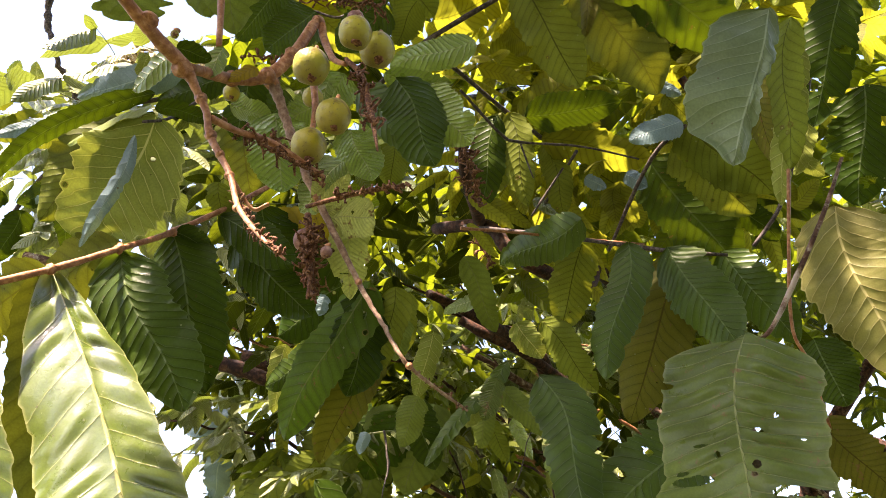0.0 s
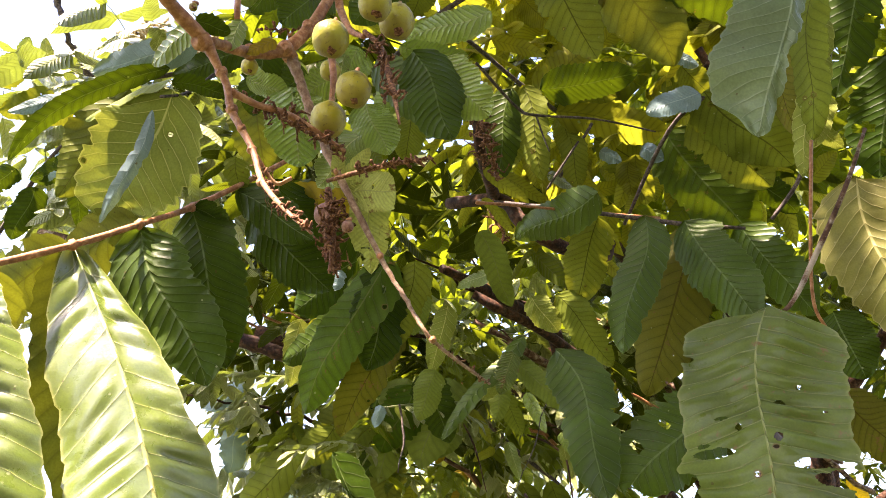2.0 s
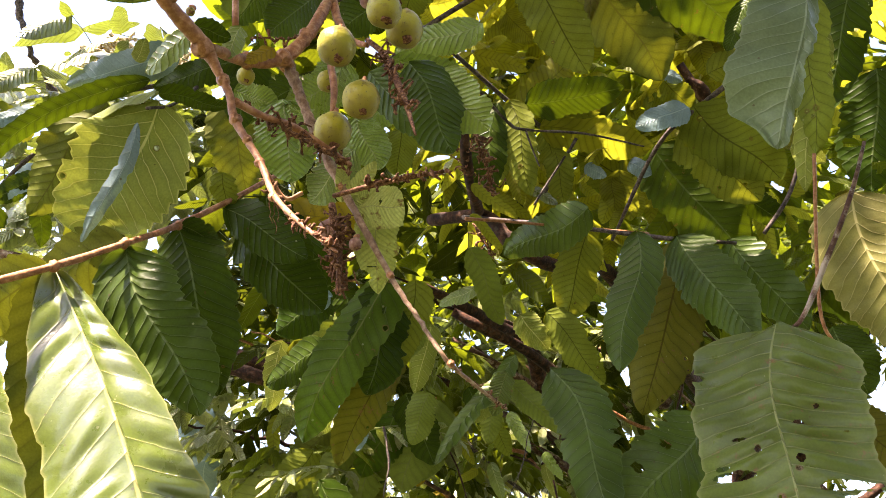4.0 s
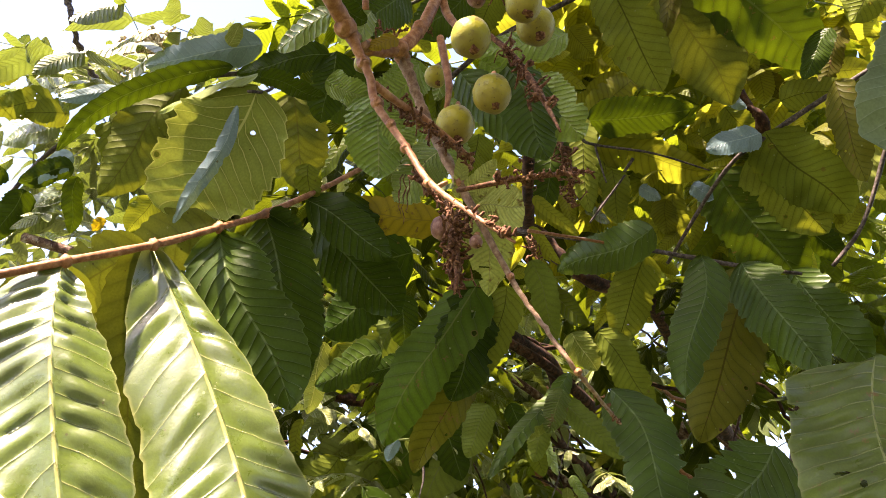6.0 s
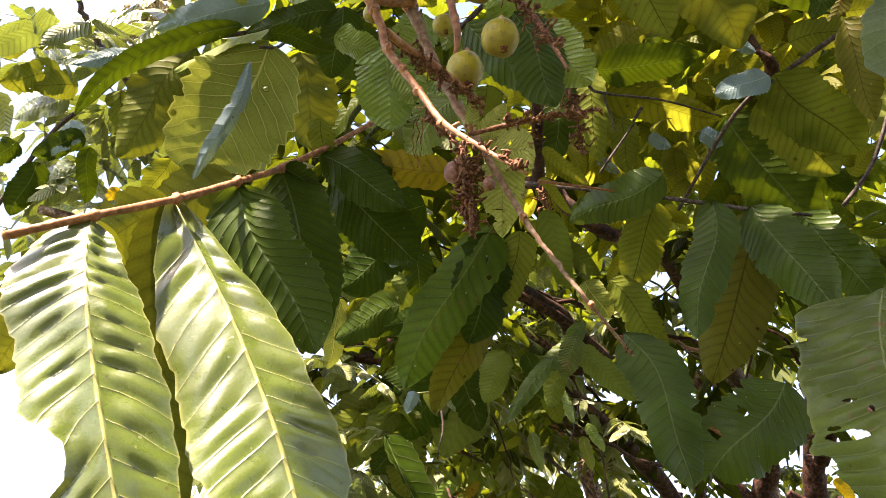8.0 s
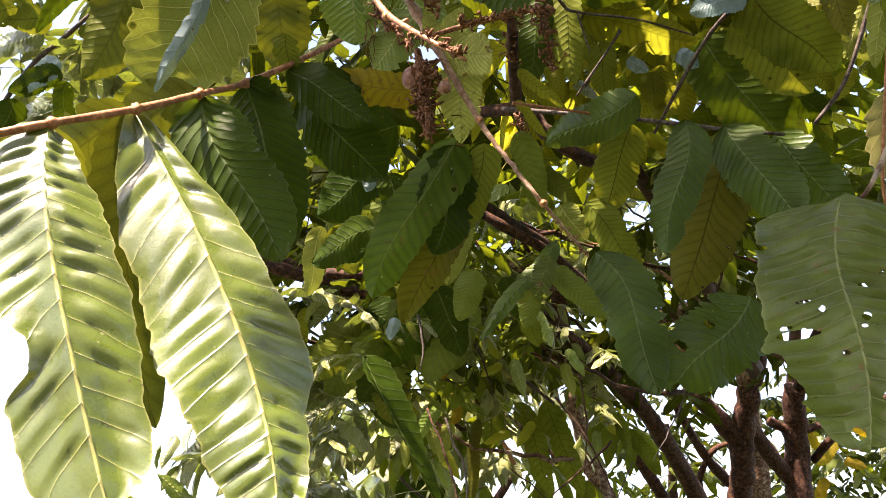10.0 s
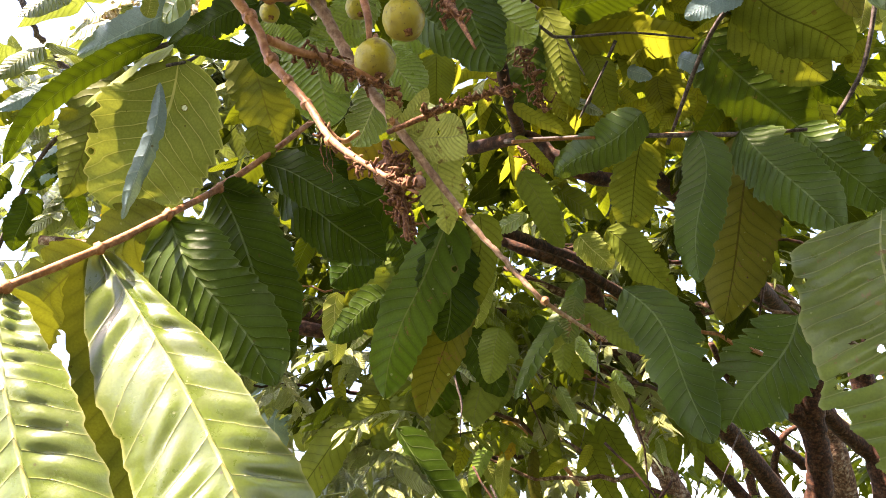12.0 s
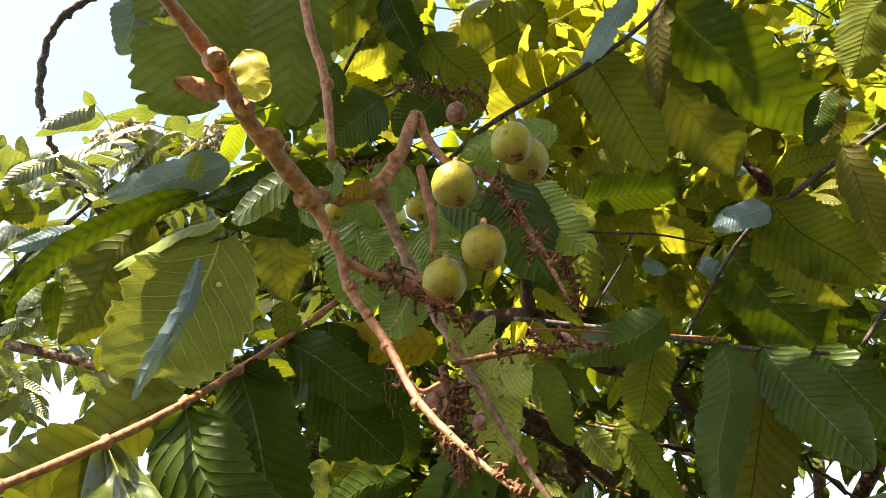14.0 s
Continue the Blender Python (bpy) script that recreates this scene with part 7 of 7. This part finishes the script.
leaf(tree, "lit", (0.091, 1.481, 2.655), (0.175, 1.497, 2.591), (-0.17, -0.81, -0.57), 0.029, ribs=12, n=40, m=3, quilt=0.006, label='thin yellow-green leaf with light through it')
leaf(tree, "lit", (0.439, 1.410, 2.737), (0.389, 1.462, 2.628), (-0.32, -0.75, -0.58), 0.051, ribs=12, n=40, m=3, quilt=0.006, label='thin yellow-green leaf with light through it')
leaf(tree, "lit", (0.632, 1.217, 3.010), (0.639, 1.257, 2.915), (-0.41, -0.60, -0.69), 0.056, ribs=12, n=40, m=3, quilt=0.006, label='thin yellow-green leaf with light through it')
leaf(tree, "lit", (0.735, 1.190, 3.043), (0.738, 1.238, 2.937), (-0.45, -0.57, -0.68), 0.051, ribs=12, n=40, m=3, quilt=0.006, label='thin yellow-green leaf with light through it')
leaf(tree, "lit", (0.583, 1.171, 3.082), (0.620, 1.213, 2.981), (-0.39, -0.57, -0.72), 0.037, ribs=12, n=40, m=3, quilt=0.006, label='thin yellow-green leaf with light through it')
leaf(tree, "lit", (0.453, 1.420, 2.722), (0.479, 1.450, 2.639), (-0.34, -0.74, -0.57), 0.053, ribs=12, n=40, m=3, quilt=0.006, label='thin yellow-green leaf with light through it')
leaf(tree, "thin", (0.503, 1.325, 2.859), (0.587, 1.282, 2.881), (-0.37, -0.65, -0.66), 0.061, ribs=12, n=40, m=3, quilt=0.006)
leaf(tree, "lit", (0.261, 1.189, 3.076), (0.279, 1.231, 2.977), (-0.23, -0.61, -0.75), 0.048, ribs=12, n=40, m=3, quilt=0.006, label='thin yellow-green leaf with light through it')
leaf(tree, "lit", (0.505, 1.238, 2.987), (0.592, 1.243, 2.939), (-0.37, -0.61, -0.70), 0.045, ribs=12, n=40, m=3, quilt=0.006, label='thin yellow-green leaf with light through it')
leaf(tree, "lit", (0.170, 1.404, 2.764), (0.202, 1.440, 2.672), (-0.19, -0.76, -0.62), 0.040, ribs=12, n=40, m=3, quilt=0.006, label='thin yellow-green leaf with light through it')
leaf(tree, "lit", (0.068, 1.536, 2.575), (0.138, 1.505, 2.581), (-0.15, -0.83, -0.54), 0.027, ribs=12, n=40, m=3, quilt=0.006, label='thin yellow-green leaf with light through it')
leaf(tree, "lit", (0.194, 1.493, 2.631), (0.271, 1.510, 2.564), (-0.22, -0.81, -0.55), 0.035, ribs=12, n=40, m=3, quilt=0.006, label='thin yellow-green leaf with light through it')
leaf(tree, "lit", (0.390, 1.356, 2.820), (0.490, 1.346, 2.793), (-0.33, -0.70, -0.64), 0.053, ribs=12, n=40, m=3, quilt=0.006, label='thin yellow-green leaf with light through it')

clump(tree, (-0.668, 2.186, 2.432), (0.14, 0.12, 0.12), 3, 0.085, "foliage_sunlit", pairs=10, length=0.3, n=8)
clump(tree, (-0.488, 2.147, 2.311), (0.14, 0.12, 0.12), 3, 0.085, "foliage", pairs=10, length=0.3, n=8)
clump(tree, (-0.260, 1.938, 2.273), (0.14, 0.12, 0.12), 3, 0.085, "foliage_sunlit", pairs=10, length=0.3, n=8)
clump(tree, (-0.184, 2.205, 2.226), (0.14, 0.12, 0.12), 3, 0.085, "foliage", pairs=10, length=0.3, n=8)
clump(tree, (0.022, 2.290, 2.470), (0.14, 0.12, 0.12), 3, 0.085, "foliage_sunlit", pairs=10, length=0.3, n=8)
clump(tree, (0.124, 2.588, 2.374), (0.14, 0.12, 0.12), 3, 0.085, "foliage_sunlit", pairs=10, length=0.3, n=8)
clump(tree, (0.280, 2.372, 2.346), (0.14, 0.12, 0.12), 3, 0.085, "foliage", pairs=10, length=0.3, n=8)
clump(tree, (-0.458, 2.441, 2.219), (0.14, 0.12, 0.12), 3, 0.085, "foliage_sunlit", pairs=10, length=0.3, n=8)
clump(tree, (-0.031, 2.009, 2.541), (0.14, 0.12, 0.12), 3, 0.085, "foliage", pairs=10, length=0.3, n=8)
clump(tree, (0.586, 2.793, 2.435), (0.14, 0.12, 0.12), 3, 0.085, "foliage_sunlit", pairs=10, length=0.3, n=8)

for i in range(26):
    x = -0.7 + 2.6 * random.random()
    y = random.uniform(2.2, 3.6)
    z = 1.9 + 1.1 * random.random() + 0.25 * (y - 2.2)
    end = (x - random.uniform(0.3, 0.8), y - random.uniform(0.2, 0.6), z + random.uniform(-0.1, 0.45))
    part("twig", Shape().tube([(x, y, z, 0.010), ((x + end[0]) / 2, (y + end[1]) / 2, (z + end[2]) / 2 + random.uniform(-0.05, 0.08), 0.007), (*end, 0.003)], 6, wander=0.03), random.choice(("bark", "twig", "bark_pale")), tree)

clump(tree, (1.669, 2.152, 3.417), (0.5, 0.5, 0.8), 16, 0.20, "foliage")
clump(tree, (-0.078, 2.221, 2.600), (0.35, 0.3, 0.3), 9, 0.10, "foliage", pairs=11, length=0.34, n=9)
clump(tree, (-0.382, 2.474, 2.581), (0.3, 0.3, 0.3), 9, 0.10, "foliage_shaded", pairs=11, length=0.34, n=9)
clump(tree, (-0.327, 2.503, 2.539), (0.4, 0.3, 0.3), 10, 0.10, "foliage_sunlit", pairs=11, length=0.34, n=9)
clump(tree, (-0.001, 3.074, 2.408), (0.4, 0.3, 0.3), 5, 0.10, "foliage", pairs=11, length=0.34, n=9)
clump(tree, (0.312, 2.846, 2.745), (0.4, 0.3, 0.3), 8, 0.10, "foliage", pairs=11, length=0.34, n=9)
clump(tree, (0.588, 1.983, 2.773), (0.4, 0.3, 0.25), 8, 0.10, "foliage_shaded", pairs=11, length=0.34, n=9)
clump(tree, (0.432, 3.146, 2.659), (0.4, 0.3, 0.3), 9, 0.10, "foliage_shaded", pairs=11, length=0.34, n=9)
clump(tree, (-0.861, 2.617, 2.727), (0.3, 0.3, 0.3), 8, 0.10, "foliage_sunlit", pairs=11, length=0.34, n=9)

random.seed(41)
for i in range(12):
    a = np.array((random.uniform(-0.15, 0.55), random.uniform(1.15, 2.1), random.uniform(1.85, 2.35)))
    d = np.array((random.uniform(-0.12, 0.12), random.uniform(-0.05, 0.05), -random.uniform(0.06, 0.26)))
    r = random.uniform(0.0012, 0.0028)
    part("twig", Shape().tube([(*a, r), (*(a + d * 0.5 + (0.012, 0, 0.006)), r * 0.9), (*(a + d), r * 0.5)], 5, 4, rough=0.3, wander=0.006), random.choice(("twig_dark", "bark")), tree)


# neighbouring trees
young_tree = thing("young_tree", (-1.38, 3.58, 0.0), "young tree with sunlit pale green leaves", "tree")
part("trunk", Shape().tube([(-1.016, 3.232, 1.995, 0.0070), (-1.288, 3.213, 1.844, 0.0136), (-1.467, 3.425, 1.708, 0.0190), (-1.481, 3.732, 1.253, 0.0297), (-1.492, 3.986, -0.050, 0.0300)], 12, rough=0.12, wander=0.02, steps=10), "bark", young_tree)
part("branch", Shape().tube([(-1.816, 3.168, 1.732, 0.0066), (-1.545, 3.106, 1.823, 0.0087), (-1.367, 3.113, 1.902, 0.0111), (-1.103, 3.029, 1.938, 0.0087), (-0.734, 2.919, 1.923, 0.0042)], 5, rough=0.10), "twig", young_tree)
leaf(young_tree, "fresh", (-1.038, 3.026, 1.942), (-1.344, 3.101, 1.741), (-0.19, -0.98, -0.08), 0.101, tail=1.0, ribs=12, quilt=0.03, nibbles=2, label='bright green young leaf')
leaf(young_tree, "fresh", (-1.234, 3.046, 1.912), (-1.615, 3.107, 1.732), (-0.16, -0.99, 0.01), 0.109, tail=1.0, ribs=12, quilt=0.03, label='bright green young leaf')
leaf(young_tree, "fresh", (-1.008, 3.037, 1.925), (-0.949, 3.129, 1.700), (0.47, -0.85, -0.22), 0.103, tail=1.0, ribs=12, quilt=0.03, nibbles=1, label='bright green young leaf')
leaf(young_tree, "fresh", (-0.920, 3.026, 1.942), (-0.668, 3.129, 1.701), (0.45, -0.89, 0.10), 0.100, tail=1.0, ribs=12, quilt=0.03, nibbles=3, label='bright green young leaf')
leaf(young_tree, "fresh", (-0.823, 3.021, 1.949), (-0.543, 3.077, 1.777), (0.31, -0.93, 0.21), 0.080, tail=1.0, ribs=12, quilt=0.03, label='bright green young leaf')
leaf(young_tree, "fresh", (-1.343, 3.057, 1.896), (-1.497, 2.915, 2.018), (0.71, -0.71, 0.07), 0.086, tail=1.0, ribs=12, quilt=0.03, nibbles=2, label='bright green young leaf')
leaf(young_tree, "fresh", (-1.467, 3.088, 1.850), (-1.664, 2.969, 1.938), (0.57, -0.79, 0.23), 0.091, tail=1.0, ribs=12, quilt=0.03, label='bright green young leaf')
leaf(young_tree, "fresh", (-1.117, 3.049, 1.909), (-1.206, 3.123, 1.709), (0.10, -0.92, -0.39), 0.103, tail=1.0, ribs=12, quilt=0.03, nibbles=1, label='bright green young leaf')
leaf(young_tree, "fresh", (-0.759, 3.026, 1.941), (-0.601, 3.110, 1.729), (0.45, -0.89, -0.02), 0.079, tail=1.0, ribs=12, quilt=0.03, nibbles=3, label='bright green young leaf')
leaf(young_tree, "fresh", (-1.060, 3.030, 1.936), (-1.390, 3.039, 1.833), (-0.07, -0.99, 0.14), 0.106, tail=1.0, ribs=12, quilt=0.03, label='bright green young leaf')
leaf(young_tree, "fresh", (-1.278, 3.052, 1.904), (-1.464, 3.091, 1.757), (-0.11, -0.99, -0.13), 0.103, tail=1.0, ribs=12, quilt=0.03, nibbles=2, label='bright green young leaf')
leaf(young_tree, "fresh", (-0.888, 3.027, 1.941), (-0.759, 3.079, 1.774), (0.44, -0.90, 0.05), 0.094, tail=1.0, ribs=12, quilt=0.03, label='bright green young leaf')
leaf(young_tree, "fresh", (-0.975, 3.032, 1.934), (-1.060, 3.086, 1.764), (0.03, -0.95, -0.32), 0.100, tail=1.0, ribs=12, quilt=0.03, nibbles=1, label='bright green young leaf')
leaf(young_tree, "fresh", (-0.802, 3.026, 1.943), (-0.847, 3.091, 1.757), (0.12, -0.93, -0.35), 0.083, tail=1.0, ribs=12, quilt=0.03, nibbles=3, label='bright green young leaf')
leaf(young_tree, "fresh", (-1.409, 3.069, 1.878), (-1.666, 3.060, 1.803), (-0.01, -0.99, 0.16), 0.106, tail=1.0, ribs=12, quilt=0.03, label='bright green young leaf')
leaf(young_tree, "fresh", (-1.169, 3.041, 1.920), (-1.350, 2.949, 1.967), (0.49, -0.84, 0.24), 0.088, tail=1.0, ribs=12, quilt=0.03, nibbles=2, label='bright green young leaf')
leaf(young_tree, "fresh", (-0.696, 3.044, 1.916), (-0.492, 3.112, 1.725), (0.40, -0.91, 0.10), 0.078, tail=1.0, ribs=12, quilt=0.03, label='bright green young leaf')
leaf(young_tree, "fresh", (-0.952, 3.019, 1.953), (-1.088, 2.878, 2.073), (0.70, -0.72, -0.05), 0.069, tail=1.0, ribs=12, quilt=0.03, nibbles=1, label='bright green young leaf')
leaf(young_tree, "fresh", (-1.211, 3.033, 1.931), (-1.237, 2.900, 2.039), (0.74, -0.51, -0.44), 0.067, tail=1.0, ribs=12, quilt=0.03, nibbles=3, label='bright green young leaf')
leaf(young_tree, "fresh", (-1.545, 3.106, 1.823), (-1.745, 3.124, 1.707), (-0.08, -1.00, -0.01), 0.105, tail=1.0, ribs=12, quilt=0.03, label='bright green young leaf')
leaf(young_tree, "fresh", (-1.140, 2.853, 1.931), (-1.355, 2.921, 1.740), (-0.12, -0.97, -0.21), 0.122, tail=1.0, ribs=13, quilt=0.03, n=60, m=4, nibbles=2, label='bright green young leaf')
leaf(young_tree, "fresh", (-1.145, 2.880, 1.890), (-1.120, 2.943, 1.707), (0.47, -0.85, -0.23), 0.097, tail=1.0, ribs=13, quilt=0.03, n=60, m=4, label='bright green young leaf')
leaf(young_tree, "fresh", (-1.080, 2.888, 1.879), (-0.933, 2.947, 1.701), (0.48, -0.87, 0.10), 0.091, tail=1.0, ribs=13, quilt=0.03, n=60, m=4, nibbles=1, label='bright green young leaf')
leaf(young_tree, "fresh", (-1.312, 2.889, 1.877), (-1.572, 2.917, 1.747), (-0.11, -0.99, 0.01), 0.103, tail=1.0, ribs=13, quilt=0.03, n=60, m=4, nibbles=3, label='bright green young leaf')
leaf(young_tree, "fresh", (-0.933, 2.857, 1.925), (-0.862, 2.882, 1.798), (0.41, -0.91, 0.05), 0.072, tail=1.0, ribs=13, quilt=0.03, n=60, m=4, label='bright green young leaf')
leaf(young_tree, "fresh", (-0.845, 2.880, 1.891), (-0.703, 2.845, 1.852), (-0.13, -0.93, 0.35), 0.063, tail=1.0, ribs=13, quilt=0.03, n=60, m=4, nibbles=2, label='bright green young leaf')
leaf(young_tree, "fresh", (-1.401, 2.931, 1.814), (-1.545, 2.927, 1.731), (-0.00, -1.00, 0.05), 0.078, tail=1.0, ribs=13, quilt=0.03, n=60, m=4, label='bright green young leaf')
leaf(young_tree, "fresh", (-1.264, 2.853, 1.931), (-1.359, 2.802, 1.917), (0.43, -0.86, 0.27), 0.056, tail=1.0, ribs=13, quilt=0.03, n=60, m=4, nibbles=1, label='bright green young leaf')
leaf(young_tree, "fresh", (-1.266, 2.859, 1.922), (-1.261, 2.755, 1.986), (0.71, -0.35, -0.61), 0.050, tail=1.0, ribs=13, quilt=0.03, n=60, m=4, nibbles=3, label='bright green young leaf')
leaf(young_tree, "fresh", (-1.427, 2.868, 1.908), (-1.540, 2.865, 1.823), (0.05, -1.00, -0.03), 0.067, tail=1.0, ribs=13, quilt=0.03, n=60, m=4, label='bright green young leaf')
leaf(young_tree, "fresh", (-0.726, 2.901, 1.859), (-0.683, 2.934, 1.721), (0.36, -0.93, -0.11), 0.051, tail=1.0, ribs=13, quilt=0.03, n=60, m=4, nibbles=2, label='bright green young leaf')
leaf(young_tree, "fresh", (-0.970, 2.896, 1.866), (-0.843, 2.918, 1.745), (0.36, -0.91, 0.21), 0.061, tail=1.0, ribs=13, quilt=0.03, n=60, m=4, label='bright green young leaf')
outer_tree = thing("surrounding_tree", (5.27, 9.49, 0.0), 'leafy surrounding tree, seen far off or added out of view', "tree", group="background trees")
part("trunk", Shape().tube([(5.27, 9.49, -0.05, 0.10), (5.23, 9.29, 1.70, 0.08), (5.14, 8.82, 2.83, 0.04)], 9, wander=0.05), "bark", outer_tree)
clump(outer_tree, (5.138, 8.819, 2.831), (1.5, 1.3, 1.8), 130, 0.20, "foliage_shaded", n=6, length=0.7)
outer_tree = thing("surrounding_tree", (3.38, 10.62, 0.0), 'leafy surrounding tree, seen far off or added out of view', "tree", group="background trees")
part("trunk", Shape().tube([(3.38, 10.62, -0.05, 0.10), (3.28, 10.23, 2.31, 0.08), (3.03, 9.33, 3.86, 0.04)], 9, wander=0.05), "bark", outer_tree)
clump(outer_tree, (3.029, 9.334, 3.856), (2.2, 1.5, 1.6), 90, 0.22, "foliage_shaded", n=6, length=0.7)
outer_tree = thing("surrounding_tree", (0.17, 9.38, 0.0), 'leafy surrounding tree, seen far off or added out of view', "tree", group="background trees")
part("trunk", Shape().tube([(0.17, 9.38, -0.05, 0.10), (-0.05, 9.09, 2.07, 0.08), (-0.58, 8.40, 3.45, 0.04)], 9, wander=0.05), "bark", outer_tree)
clump(outer_tree, (-0.582, 8.405, 3.446), (1.8, 1.2, 1.3), 50, 0.24, "foliage_sunlit", n=6, length=0.7)
outer_tree = thing("surrounding_tree", (2.68, 10.60, 0.0), 'leafy surrounding tree, seen far off or added out of view', "tree", group="background trees")
part("trunk", Shape().tube([(2.68, 10.60, -0.05, 0.10), (2.11, 9.73, 3.78, 0.08), (0.80, 7.69, 6.29, 0.04)], 9, wander=0.05), "bark", outer_tree)
clump(outer_tree, (0.802, 7.689, 6.295), (3.0, 1.5, 1.6), 52, 0.28, "foliage_shaded", n=6, length=0.7)
outer_tree = thing("surrounding_tree", (4.41, 9.48, 0.0), 'leafy surrounding tree, seen far off or added out of view', "tree", group="background trees")
part("trunk", Shape().tube([(4.41, 9.48, -0.05, 0.10), (4.32, 8.63, 3.62, 0.08), (4.09, 6.66, 6.03, 0.04)], 9, wander=0.05), "bark", outer_tree)
clump(outer_tree, (4.091, 6.663, 6.028), (1.8, 1.5, 1.8), 70, 0.28, "foliage_shaded", n=6, length=0.7)
outer_tree = thing("surrounding_tree", (5.81, 14.17, 0.0), 'leafy surrounding tree, seen far off or added out of view', "tree", group="background trees")
part("trunk", Shape().tube([(5.81, 14.17, -0.05, 0.10), (5.65, 14.13, 1.35, 0.08), (5.27, 14.03, 2.26, 0.04)], 9, wander=0.05), "bark", outer_tree)
clump(outer_tree, (5.268, 14.031, 2.257), (2.2, 1.2, 0.8), 60, 0.24, "foliage_shaded", n=6, length=0.7)
# the last five trees stand unseen around the camera, added to block sky light
outer_tree = thing("surrounding_tree", (0.95, -1.40, 0.0), 'leafy surrounding tree, seen far off or added out of view', "tree", group="background trees")
part("trunk", Shape().tube([(0.95, -1.40, -0.05, 0.10), (0.95, -1.40, 2.46, 0.08), (0.95, -1.40, 4.10, 0.04)], 9, wander=0.05), "bark", outer_tree)
clump(outer_tree, (0.950, -1.400, 4.100), (1.4, 1.0, 0.5), 60, 0.50, "foliage_shaded", n=5, length=0.9)
# unseen limb and leaf mass overhead, added to keep sun off the right-hand leaves
part("limb", Shape().tube([(0.95, -1.40, 3.10, 0.05), (0.55, -0.85, 3.55, 0.035), (0.05, -0.30, 3.62, 0.022), (-0.30, 0.20, 3.60, 0.010)], 8, wander=0.03), "bark", outer_tree)
clump(outer_tree, (-0.25, 0.17, 3.5), (.44, .40, .18), 130, 0.2, "foliage", length=0.25)
outer_tree = thing("surrounding_tree", (0.50, -3.20, 0.0), 'leafy surrounding tree, seen far off or added out of view', "tree", group="background trees")
part("trunk", Shape().tube([(0.50, -3.20, -0.05, 0.10), (0.50, -3.20, 2.16, 0.08), (0.50, -3.20, 3.60, 0.04)], 9, wander=0.05), "bark", outer_tree)
clump(outer_tree, (0.500, -3.200, 3.600), (2.4, 1.2, 2.2), 70, 0.50, "foliage_shaded", n=5, length=0.9)
outer_tree = thing("surrounding_tree", (3.60, -0.80, 0.0), 'leafy surrounding tree, seen far off or added out of view', "tree", group="background trees")
part("trunk", Shape().tube([(3.60, -0.80, -0.05, 0.10), (3.60, -0.80, 2.04, 0.08), (3.60, -0.80, 3.40, 0.04)], 9, wander=0.05), "bark", outer_tree)
clump(outer_tree, (3.600, -0.800, 3.400), (1.3, 2.2, 2.2), 50, 0.50, "foliage_shaded", n=5, length=0.9)
outer_tree = thing("surrounding_tree", (-3.80, -2.60, 0.0), 'leafy surrounding tree, seen far off or added out of view', "tree", group="background trees")
part("trunk", Shape().tube([(-3.80, -2.60, -0.05, 0.10), (-3.80, -2.60, 1.80, 0.08), (-3.80, -2.60, 3.00, 0.04)], 9, wander=0.05), "bark", outer_tree)
clump(outer_tree, (-3.800, -2.600, 3.000), (1.4, 1.6, 1.6), 45, 0.50, "foliage_shaded", n=5, length=0.9)
outer_tree = thing("surrounding_tree", (2.50, -4.00, 0.0), 'leafy surrounding tree, seen far off or added out of view', "tree", group="background trees")
part("trunk", Shape().tube([(2.50, -4.00, -0.05, 0.10), (2.50, -4.00, 1.44, 0.08), (2.50, -4.00, 2.40, 0.04)], 9, wander=0.05), "bark", outer_tree)
clump(outer_tree, (2.500, -4.000, 2.400), (1.6, 1.2, 1.8), 40, 0.50, "foliage_shaded", n=5, length=0.9)
